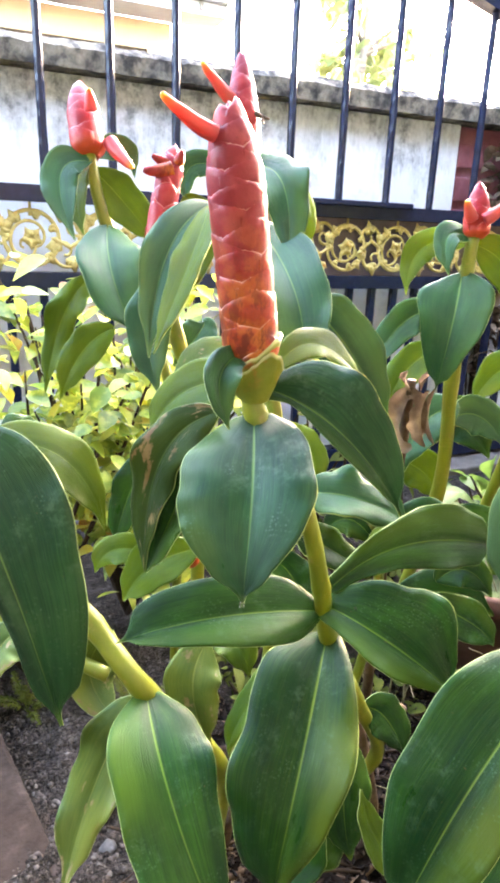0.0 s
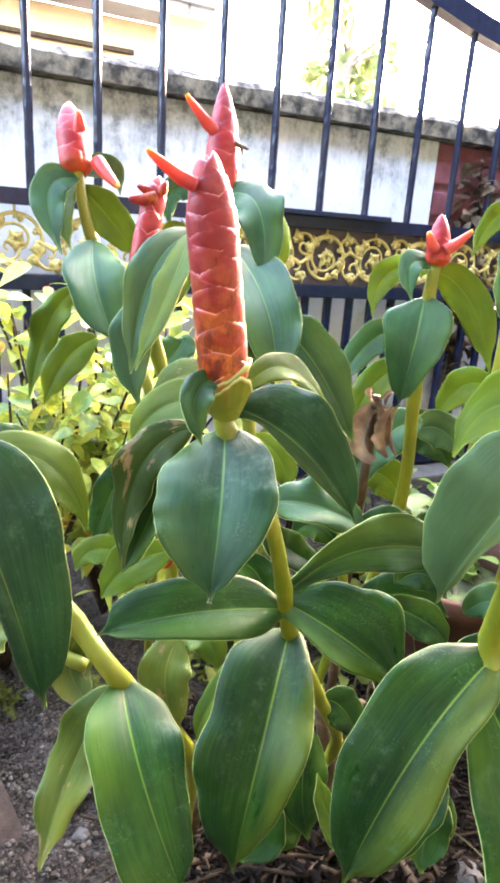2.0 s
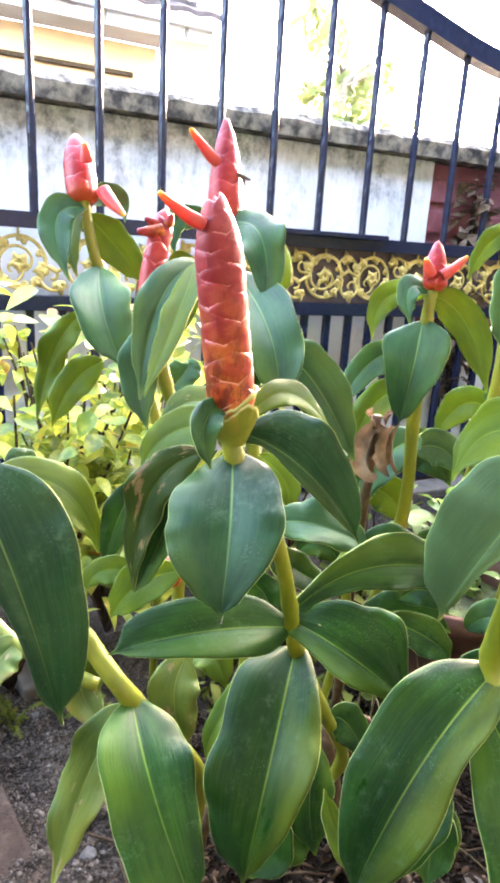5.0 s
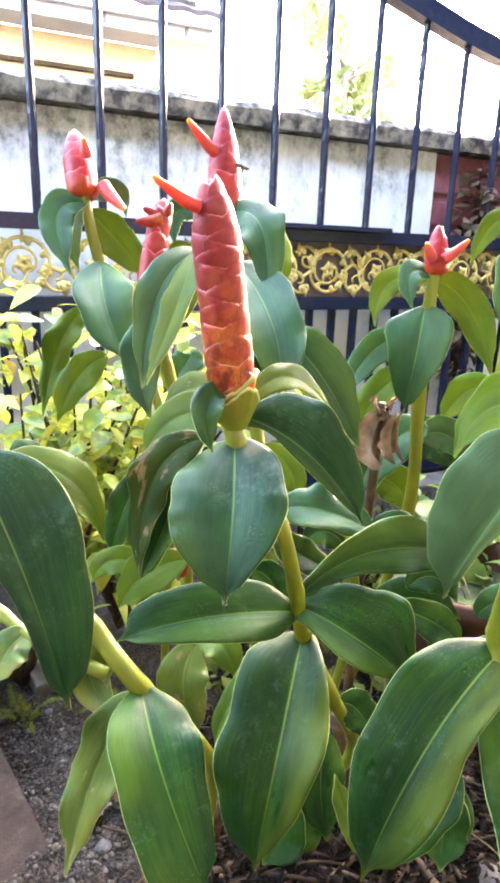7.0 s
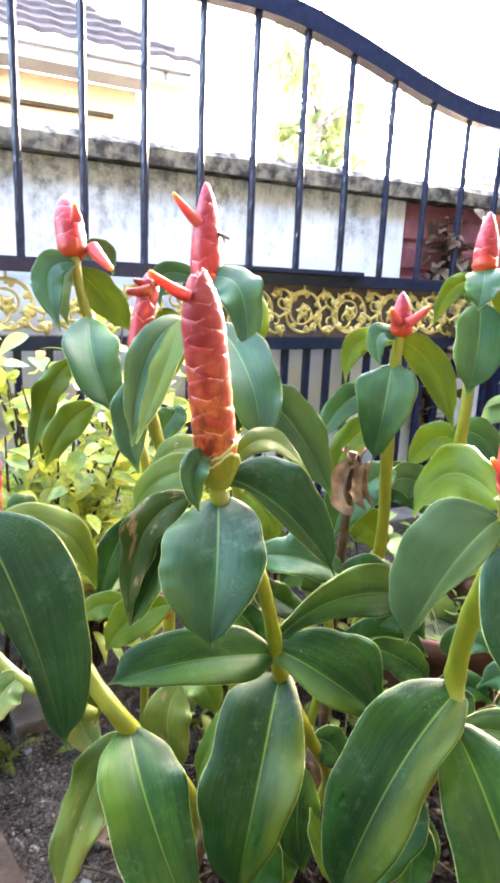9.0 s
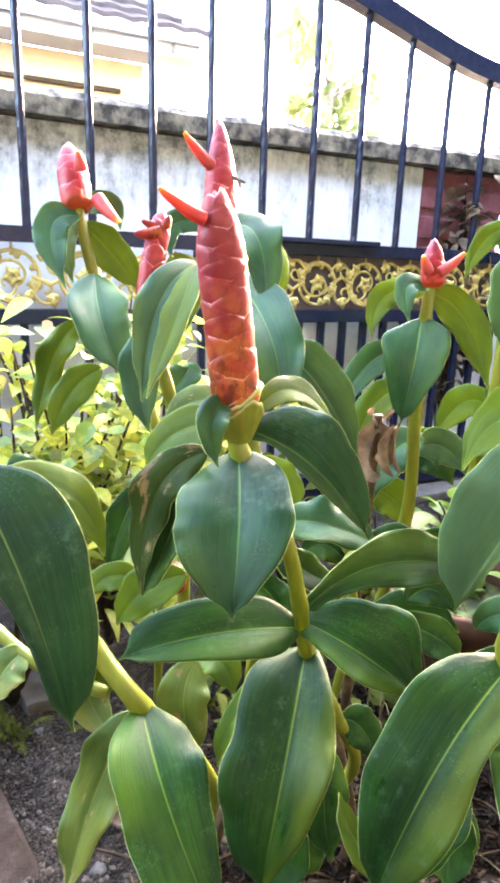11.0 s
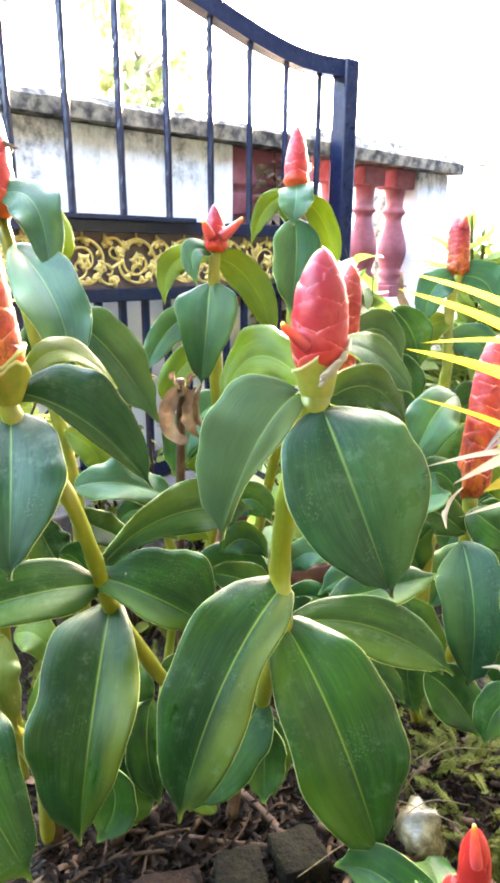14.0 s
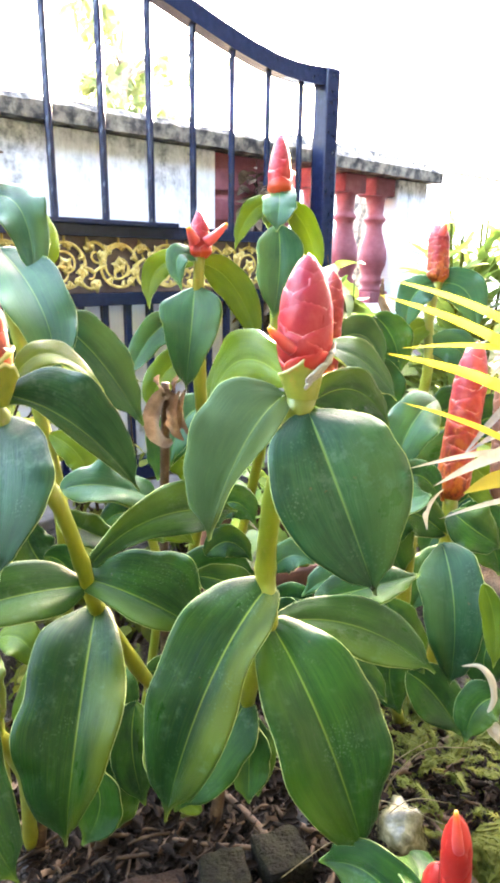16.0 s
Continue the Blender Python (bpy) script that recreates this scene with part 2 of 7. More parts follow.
def soil_material():
    m = Mat("garden_soil", 0.95, 0.0, 0.08)
    a = m.noise(22, 6, 0.65)
    b = m.noise(260, 5, 0.75)
    c = m.ramp(a, [(0.3, (0.016, 0.013, 0.010)), (0.55, (0.070, 0.057, 0.047)), (0.75, (0.15, 0.13, 0.11))])
    c = m.mix(m.val(b, 0.40, 0.62), (0.007, 0.005, 0.004), c)
    c = m.mix(m.val(m.noise(620, 2), 0.62, 0.72, 0.0, 0.6), c, (0.20, 0.18, 0.16))
    m.color(c)
    m.bump(m.math("ADD", b, m.math("MULTIPLY", m.noise(90, 4, 0.7), 2.0)), 1.0, 0.009)
    return m.m


M_SOIL = soil_material()


def wall_material():
    """White lime paint with grey-black mould that runs down from the coping, and blotches."""
    m = Mat("mouldy_white_paint", 0.85)
    co = m.n("ShaderNodeSeparateXYZ")
    m.link(m.coord("Object"), co.inputs[0])
    z = co.outputs[2]
    runs = m.noise(4.0, 7, 0.72, None, (2.4, 1.0, 0.75))
    top = m.val(z, 0.72, 0.98)
    blot = m.noise(7.5, 7, 0.72)
    spot = m.noise(32, 5, 0.7)
    f = m.math("MULTIPLY", m.val(m.math("ADD", runs, m.math("MULTIPLY", top, 0.27)), 0.60, 0.80), m.val(spot, 0.30, 0.62))
    g = m.math("MULTIPLY", m.val(blot, 0.57, 0.72), m.val(spot, 0.38, 0.66))
    f = m.math("MAXIMUM", f, m.math("MULTIPLY", g, 0.75))
    c = m.mix(m.math("MULTIPLY", f, 0.85), m.mix(m.val(m.noise(3, 3), 0.3, 0.7), (0.80, 0.80, 0.81), (0.72, 0.73, 0.75)), (0.085, 0.09, 0.10))
    m.color(c)
    m.bump(m.noise(60, 5, 0.7), 0.4, 0.004)
    return m.m


M_WALL = wall_material()
M_CAP = simple("weathered_coping", [(0.30, (0.024, 0.024, 0.026)), (0.43, (0.085, 0.078, 0.070)), (0.54, (0.22, 0.195, 0.155)), (0.76, (0.42, 0.37, 0.29))], 22, 0.9, 0.8, 0.006, detail=8)
M_IRON = simple("navy_gate_paint", [(0.3, (0.005, 0.008, 0.022)), (0.6, (0.008, 0.012, 0.032)), (0.85, (0.016, 0.021, 0.048))], 45, 0.25, 0.12, 0.0010)
M_IRON.node_tree.nodes["Principled BSDF"].inputs["Specular IOR Level"].default_value = 0.30
M_GOLD = simple("gold_paint", [(0.3, (0.36, 0.25, 0.055)), (0.55, (0.52, 0.39, 0.11)), (0.8, (0.62, 0.50, 0.19))], 60, 0.6, 0.3, 0.001)
M_PANEL = simple("brown_panel_paint", [(0.3, (0.100, 0.066, 0.066)), (0.6, (0.150, 0.108, 0.106)), (0.85, (0.24, 0.19, 0.18))], 20, 0.6, 0.15, 0.001)
M_RED = simple("faded_red_paint", [(0.25, (0.13, 0.030, 0.040)), (0.5, (0.20, 0.055, 0.068)), (0.75, (0.27, 0.105, 0.120))], 14, 0.7, 0.3, 0.003)
M_CONC = simple("grey_concrete", [(0.3, (0.060, 0.050, 0.042)), (0.6, (0.11, 0.094, 0.080)), (0.85, (0.18, 0.16, 0.14))], 18, 0.9, 0.6, 0.003)
M_PAVE = simple("brown_paving", [(0.3, (0.016, 0.0105, 0.008)), (0.55, (0.030, 0.021, 0.016)), (0.8, (0.065, 0.049, 0.040))], 38, 0.85, 0.7, 0.002, bscale=260)
# for the unseen walls and overhead slab that hold back sky light
M_DARK = simple("sky_block_dark", [(0.3, (0.006, 0.009, 0.007)), (0.7, (0.011, 0.015, 0.012))], 3, 0.8, 0.1, 0.002)
M_YEL = simple("yellow_house_paint", [(0.3, (0.29, 0.205, 0.115)), (0.7, (0.34, 0.245, 0.145))], 2, 0.85, 0.1, 0.002)
M_WHITE = simple("white_paint", [(0.3, (0.70, 0.70, 0.70)), (0.7, (0.82, 0.82, 0.81))], 4, 0.7, 0.1, 0.002)
M_FASCIA = simple("off_white_paint", [(0.3, (0.20, 0.20, 0.215)), (0.7, (0.26, 0.26, 0.275))], 4, 0.7, 0.1, 0.002)
M_TILE = simple("grey_roof_tile", [(0.3, (0.030, 0.024, 0.025)), (0.7, (0.056, 0.046, 0.047))], 8, 0.95, 0.3, 0.003)
M_TILE.node_tree.nodes["Principled BSDF"].inputs["Specular IOR Level"].default_value = 0.05
M_BUD = simple("bright_red_bud", [(0.3, (0.26, 0.010, 0.008)), (0.6, (0.36, 0.020, 0.012)), (0.85, (0.46, 0.060, 0.030))], 60, 0.32, 0.2, 0.0006, trans=0.15)
M_WITHERED = simple("withered_bract", [(0.3, (0.055, 0.016, 0.007)), (0.55, (0.12, 0.042, 0.016)), (0.85, (0.20, 0.085, 0.036))], 90, 0.6, 0.5, 0.001)
M_DRYGREY = simple("grey_dead_palm", [(0.3, (0.13, 0.125, 0.13)), (0.7, (0.30, 0.29, 0.30))], 60, 0.7, 0.4, 0.001)
M_HUSK = simple("dry_leaf", [(0.25, (0.045, 0.029, 0.019)), (0.5, (0.13, 0.088, 0.058)), (0.75, (0.26, 0.19, 0.13))], 40, 0.8, 0.6, 0.002, trans=0.15)
M_TWIG = simple("dead_twig", [(0.25, (0.0099, 0.0062, 0.0037)), (0.55, (0.0347, 0.0223, 0.0130)), (0.8, (0.1054, 0.0713, 0.0434))], 50, 0.9, 0.6, 0.002)
M_TERRA = simple("terracotta", [(0.3, (0.035, 0.017, 0.011)), (0.6, (0.065, 0.032, 0.022)), (0.85, (0.11, 0.065, 0.048))], 22, 0.85, 0.4, 0.002)
M_STONE = simple("grey_stone", [(0.3, (0.045, 0.040, 0.036)), (0.6, (0.10, 0.092, 0.085)), (0.85, (0.20, 0.19, 0.175))], 40, 0.85, 0.7, 0.003)
M_WETSTONE = simple("wet_glossy_stone", [(0.3, (0.03, 0.026, 0.012)), (0.5, (0.09, 0.078, 0.036)), (0.75, (0.24, 0.21, 0.12))], 70, 0.10, 0.4, 0.002)
M_PALM = simple("yellow_palm_leaf", [(0.3, (0.26, 0.22, 0.012)), (0.6, (0.36, 0.29, 0.018)), (0.85, (0.42, 0.35, 0.05))], 25, 0.4, 0.2, 0.0006, trans=0.35)
M_DRYWHITE = simple("bleached_dry_leaf", [(0.3, (0.26, 0.22, 0.14)), (0.7, (0.42, 0.37, 0.27))], 60, 0.7, 0.4, 0.001, trans=0.2)
M_FERN = simple("fern_green", [(0.3, (0.032, 0.046, 0.006)), (0.6, (0.078, 0.090, 0.012)), (0.85, (0.17, 0.165, 0.030))], 40, 0.75, 0.1, 0.001, trans=0.35)
M_FERN.node_tree.nodes["Principled BSDF"].inputs["Specular IOR Level"].default_value = 0.12
M_STRAW = simple("straw_stalk", [(0.3, (0.06, 0.045, 0.014)), (0.6, (0.13, 0.10, 0.034)), (0.85, (0.24, 0.20, 0.08))], 60, 0.7, 0.4, 0.001)
M_MOSS = simple("mossy_pot_soil", [(0.35, (0.012, 0.010, 0.006)), (0.5, (0.045, 0.055, 0.012)), (0.75, (0.11, 0.14, 0.030))], 45, 0.9, 0.9, 0.004)
# litter browns taken near black: shade under the ginger is in the colour
M_LITTER = simple("shaded_leaf_litter", [(0.25, (0.0018, 0.0011, 0.0006)), (0.55, (0.0060, 0.0033, 0.0016)), (0.74, (0.0228, 0.0120, 0.0054)), (0.88, (0.0900, 0.0510, 0.0252))], 30, 0.85, 0.6, 0.002)
M_TREE = simple("tree_leaf", [(0.3, (0.10, 0.13, 0.05)), (0.6, (0.17, 0.20, 0.075)), (0.85, (0.26, 0.27, 0.11))], 12, 0.5, 0.1, 0.001, trans=0.5)
M_BARK = simple("tree_bark", [(0.3, (0.10, 0.075, 0.055)), (0.7, (0.24, 0.19, 0.15))], 20, 0.9, 0.6, 0.004)


def bush_material():
    m = Mat("variegated_leaf", 0.36)
    isle = m.n("ShaderNodeNewGeometry").outputs["Random Per Island"]
    c = m.ramp(isle, [(0.0, (0.04, 0.10, 0.015)), (0.40, (0.10, 0.20, 0.03)), (0.66, (0.25, 0.32, 0.045)), (0.88, (0.58, 0.52, 0.06)), (0.965, (0.60, 0.32, 0.05)), (1.0, (0.45, 0.12, 0.04))])
    c = m.mix(m.math("MULTIPLY", m.val(m.noise(55, 3), 0.45, 0.62), 0.5), c, (0.62, 0.60, 0.10))
    m.color(c).translucent(m.mix(0.5, c, (0.6, 0.62, 0.08)), 0.45)
    return m.m


M_BUSH = bush_material()
M_LANCE = simple("bright_lance_leaf", [(0.3, (0.085, 0.145, 0.024)), (0.6, (0.15, 0.22, 0.040)), (0.85, (0.23, 0.29, 0.065))], 25, 0.5, 0.1, 0.001, trans=0.5)


# brick and mossy concrete, darkened further to carry the shade low in the bed
M_BRICK = simple("shaded_old_brick", [(0.3, (0.0048, 0.0027, 0.0015)), (0.55, (0.0156, 0.0087, 0.0048)), (0.8, (0.0360, 0.0216, 0.0126))], 55, 0.9, 0.9, 0.004)
M_BLOCK = simple("shaded_mossy_concrete", [(0.3, (0.0016, 0.0012, 0.0007)), (0.5, (0.0037, 0.0030, 0.0016)), (0.62, (0.0067, 0.0067, 0.0024)), (0.8, (0.0225, 0.0180, 0.0112))], 45, 0.95, 0.9, 0.004)


def drop_material():
    m = Mat("water", 0.02)
    m.b.inputs["Transmission Weight"].default_value = 1.0
    m.b.inputs["IOR"].default_value = 1.33
    return m.m


M_WATER = drop_material()


def gravel_material():
    m = Mat("mixed_grit", 0.9, 0.0, 0.1)
    isle = m.n("ShaderNodeNewGeometry").outputs["Random Per Island"]
    c = m.ramp(isle, [(0.0, (0.016, 0.012, 0.009)), (0.50, (0.050, 0.040, 0.032)), (0.85, (0.080, 0.067, 0.056)), (0.985, (0.11, 0.095, 0.082)), (1.0, (0.16, 0.145, 0.13))])
    m.color(m.mix(m.val(m.noise(300, 3), 0.4, 0.65, 0.0, 0.5), c, (0.05, 0.04, 0.032))).bump(m.noise(500, 3), 0.6, 0.002)
    return m.m


M_GRIT = gravel_material()
# dull, dusty surfaces have hardly any sheen
for dull in (M_LITTER, M_BLOCK, M_BRICK, M_TWIG, M_STONE, M_PAVE, M_HUSK, M_TERRA, M_CONC, M_CAP):
    dull.node_tree.nodes["Principled BSDF"].inputs["Specular IOR Level"].default_value = 0.1
# ---------------------------------------------------------------- mesh helpers
def mesh_of(name, verts, faces, uvs=None, smooth=True, mat=None):
    me = bpy.data.meshes.new(name)
    me.from_pydata([tuple(v) for v in verts], [], faces)
    if uvs is not None:
        lay = me.uv_layers.new(name="UVMap")
        idx = np.empty(len(me.loops), dtype=np.int32)
        me.loops.foreach_get("vertex_index", idx)
        lay.data.foreach_set("uv", np.asarray(uvs, dtype=np.float32)[idx].ravel())
    if smooth:
        me.polygons.foreach_set("use_smooth", np.ones(len(me.polygons), dtype=bool))
    if mat:
        me.materials.append(mat)
    me.update()
    return me


def put_mesh(name, me, parent=None, label=""):
    ob = new(name, me)
    if parent is not None:
        ob.parent = parent
    return tagged(ob, label)


def part(name, bm, material, parent, label=""):
    me = bpy.data.meshes.new(name)
    bm.to_mesh(me)
    bm.free()
    me.materials.append(material)
    return put_mesh(name, me, parent, label)


def thing(name, label, category, group="", at=(0, 0, 0), kind=""):
    ob = new(name)
    ob.location = at
    ob.empty_display_size = 0.05
    return tagged(ob, label, category, group, kind)


def add_box(bm, x0, x1, y0, y1, z0, z1, bevel=0.0, m=None):
    r = bmesh.ops.create_cube(bm, size=1.0)
    vs = r["verts"]
    for v in vs:
        v.co = Vector(((x0 + x1) / 2 + v.co.x * (x1 - x0), (y0 + y1) / 2 + v.co.y * (y1 - y0), (z0 + z1) / 2 + v.co.z * (z1 - z0)))
    if bevel:
        es = list({e for v in vs for e in v.link_edges})
        bmesh.ops.bevel(bm, geom=es, offset=bevel, segments=2, affect="EDGES", profile=0.6)
    return bm


def box(x0, x1, y0, y1, z0, z1, bevel=0.0):
    return add_box(bmesh.new(), x0, x1, y0, y1, z0, z1, bevel)


def lathe(profile, steps=28):
    """A turned body from (radius, z) pairs."""
    verts, faces = [], []
    for r, z in profile:
        for k in range(steps):
            a = 2 * math.pi * k / steps
            verts.append((r * math.cos(a), r * math.sin(a), z))
    for i in range(len(profile) - 1):
        for k in range(steps):
            k2 = (k + 1) % steps
            faces.append((i * steps + k, i * steps + k2, (i + 1) * steps + k2, (i + 1) * steps + k))
    faces.append(tuple(range(steps - 1, -1, -1)))
    faces.append(tuple((len(profile) - 1) * steps + k for k in range(steps)))
    return verts, faces


def tube(points, radii, sides=10, closed=False):
    """A tube along points; returns vertices, faces and (u, v) with v along it."""
    pts = [Vector(p) for p in points]
    n = len(pts)
    if isinstance(radii, (int, float)):
        radii = [radii] * n
    verts, faces, uvs = [], [], []
    side = None
    for i, p in enumerate(pts):
        if closed:
            t = pts[(i + 1) % n] - pts[i - 1]
        else:
            t = pts[min(i + 1, n - 1)] - pts[max(i - 1, 0)]
        t.normalize()
        if side is None:
            side = t.orthogonal().normalized()
        side = (side - t * side.dot(t)).normalized()
        up = t.cross(side)
        for k in range(sides):
            a = 2 * math.pi * k / sides
            verts.append(p + (side * math.cos(a) + up * math.sin(a)) * radii[i])
            uvs.append((k / sides, i / max(1, n - 1)))
    for i in range(n if closed else n - 1):
        j = (i + 1) % n
        for k in range(sides):
            k2 = (k + 1) % sides
            faces.append((i * sides + k, i * sides + k2, j * sides + k2, j * sides + k))
    if not closed:
        faces.append(tuple(range(sides - 1, -1, -1)))
        faces.append(tuple((n - 1) * sides + k for k in range(sides)))
    return verts, faces, uvs


def smooth_path(points, per=6):
    """A Catmull-Rom line through the points (each of any number of values)."""
    p = [np.array(q, float) for q in points]
    p = [2 * p[0] - p[1]] + p + [2 * p[-1] - p[-2]]
    out = []
    for i in range(1, len(p) - 2):
        for k in range(per):
            t = k / per
            out.append(0.5 * (2 * p[i] + (p[i + 1] - p[i - 1]) * t + (2 * p[i - 1] - 5 * p[i] + 4 * p[i + 1] - p[i + 2]) * t ** 2 + (3 * p[i] - p[i - 1] - 3 * p[i + 1] + p[i + 2]) * t ** 3))
    out.append(p[-2])
    return out


class Heap:
    """Gathers many small bits into one mesh."""

    def __init__(self):
        self.v, self.f, self.uv = [], [], []

    def add(self, verts, faces, uvs=None):
        o = len(self.v)
        self.v += [tuple(q) for q in verts]
        self.f += [tuple(i + o for i in f) for f in faces]
        self.uv += list(uvs) if uvs is not None else [(0.5, 0.5)] * len(verts)

    def mesh(self, name, mat, smooth=True):
        return mesh_of(name, self.v, self.f, self.uv, smooth, mat)


# ---------------------------------------------------------------- ground
def ground_z(x, y):
    """The bed is heaped round the plants and falls towards the gate."""
    mound = 0.06 * math.exp(-(((x + 0.85) / 0.55) ** 2 + ((y + 1.3) / 0.5) ** 2))
    fall = -0.10 * min(1.0, max(0.0, (y + 1.25) / 0.9))
    return -0.02 + mound + fall


def build_ground():
    fine_x = np.concatenate([np.arange(-2.2, -1.32, 0.03), np.arange(-1.32, -0.2, 0.009), np.arange(-0.2, 1.9, 0.03)])
    fine_y = np.concatenate([np.arange(-2.6, -1.66, 0.03), np.arange(-1.66, -0.5, 0.009), np.arange(-0.5, 0.04, 0.022)])
    xs = np.concatenate([[-80, -30, -12, -6, -3.5, -2.6], fine_x, [2.1, 3, 5, 10, 25, 80]])
    ys = np.concatenate([[-80, -30, -12, -6, -4, -3], fine_y, [0.1, 0.5, 1.5, 4, 10, 25, 80]])
    verts = []
    for y in ys:
        for x in xs:
            near = -2.3 < x < 2.0 and -2.7 < y < 0.05
            z = ground_z(x, y)
            if near:
                z += 0.012 * noise.noise((x * 9, y * 9, 0.3)) + 0.010 * noise.noise((x * 30, y * 30, 1.7)) + 0.006 * noise.noise((x * 75, y * 75, 4.1))
            verts.append((x, y, z))
    nx = len(xs)
    faces = [(j * nx + i, j * nx + i + 1, (j + 1) * nx + i + 1, (j + 1) * nx + i) for j in range(len(ys) - 1) for i in range(nx - 1)]
    tagged(put_mesh("ground", mesh_of("ground", verts, faces, None, True, M_SOIL)), "dark grey gritty garden soil of the flower bed", "ground", "", "structure")


build_ground()

# paving beside the bed
pave = box(-0.9, 0.0, -0.75, 0.5, -0.08, 0.014, 0.006)
pave_ob = part("pavement", pave, M_PAVE, None)
pave_ob.matrix_basis = pose(-1.14, -1.08, 0.0, 0, 0, 12)
tagged(pave_ob, "rough brown concrete paving slab along the flower bed", "pavement", "", "structure")
kerb = part("kerb", box(-6.0, 0.95, -0.12, 0.085, -0.2, -0.095, 0.008), M_CONC, None)
tagged(kerb, "grey concrete kerb with the gate's running rail", "kerb", "", "structure")

# ---------------------------------------------------------------- boundary wall with coping and balusters
WALL_Y0, WALL_Y1 = 0.105, 0.225


def build_wall():
    w = part("wall_north", box(-7.0, 0.335, WALL_Y0, WALL_Y1, -0.25, 0.985, 0.004), M_WALL, None)
    tagged(w, "white painted boundary wall streaked with black mould", "wall", "", "structure")
    w2 = part("wall_pier", box(1.40, 1.63, WALL_Y0 - 0.005, WALL_Y1 + 0.005, -0.25, 0.985, 0.006), M_WALL, None)
    tagged(w2, "white painted end pier of the boundary wall", "wall", "", "structure")
    low = part("wall_plinth", box(0.335, 1.40, WALL_Y0, WALL_Y1, -0.25, 0.44, 0.004), M_WALL, None)
    tagged(low, "low white painted wall below the balusters", "wall", "", "structure")
    # the coping: a slab with a drip edge and a rough top
    xs = np.concatenate([np.arange(-7.0, -1.3, 0.1), np.arange(-1.3, 1.68, 0.012)])
    prof = [(0.055, 0.988), (0.050, 1.030), (0.068, 1.048), (0.165, 1.062), (0.262, 1.048), (0.280, 1.030), (0.275, 0.988)]
    verts, faces = [], []
    n = len(prof)
    for x in xs:
        for k, (y, z) in enumerate(prof):
            verts.append((x, y + 0.004 * noise.noise((x * 14, k * 3.1, 0)), z + (0.004 * noise.noise((x * 22, k * 1.7, 5)) + 0.003 * noise.noise((x * 70, k * 2.7, 8)) if 0 < k < n - 1 else 0.003 * noise.noise((x * 30, 0, 3)))))
    for i in range(len(xs) - 1):
        for k in range(n):
            k2 = (k + 1) % n
            faces.append((i * n + k, (i + 1) * n + k, (i + 1) * n + k2, i * n + k2))
    faces += [tuple(range(n)), tuple((len(xs) - 1) * n + k for k in range(n - 1, -1, -1))]
    c = put_mesh("wall_coping", mesh_of("wall_coping", verts, faces, None, False, M_CAP))
    tagged(c, "weathered grey coping along the wall, black with mould", "coping", "", "structure")


build_wall()


def baluster(x):
    ob = thing("baluster", "turned baluster in faded red paint under the wall coping", "baluster", "balusters of the wall", (x, 0.165, 0.44))
    prof = [(0.058, 0.05), (0.052, 0.066), (0.044, 0.076), (0.054, 0.094), (0.056, 0.104), (0.046, 0.116), (0.050, 0.135), (0.063, 0.170), (0.067, 0.200), (0.064, 0.235), (0.050, 0.280), (0.038, 0.318), (0.036, 0.340), (0.040, 0.355), (0.050, 0.364), (0.052, 0.374), (0.042, 0.385), (0.038, 0.395), (0.040, 0.430), (0.044, 0.462), (0.058, 0.470)]
    v, f = lathe(prof, 28)
    put_mesh("shaft", mesh_of("shaft", v, f, None, True, M_RED), ob)
    part("foot", box(-0.066, 0.066, -0.055, 0.055, 0.0, 0.052, 0.006), M_RED, ob)
    part("head", box(-0.070, 0.070, -0.055, 0.055, 0.468, 0.544, 0.008), M_RED, ob)


for bx in (0.90, 1.11, 1.32):
    baluster(bx)


def red_pier():
    ob = thing("red_pier", "broad red painted pier with moulded bands set in the wall", "pier", "", (0.53, 0.165, 0.44))
    part("body", box(-0.190, 0.190, -0.048, 0.052, 0.0, 0.544, 0.006), M_RED, ob)
    for z in (0.02, 0.12, 0.22, 0.32, 0.42):
        part("band", box(-0.194, 0.194, -0.060, -0.0485, z, z + 0.074, 0.006), M_RED, ob)


red_pier()


# ---------------------------------------------------------------- gate
def gate_top(x):
    """Height of the top rail's underside: it sweeps down towards the end post."""
    if x < -0.35:
        return 1.395 + 0.03 * math.cos(min(1.0, (-0.35 - x) / 1.2) * math.pi) - 0.03
    t = min(1.0, (x + 0.35) / 0.95)
    s = t * t * (3 - 2 * t)
    return 1.395 - 0.168 * s + (0.010 * max(0, (x - 0.62) / 0.15) if x > 0.62 else 0)


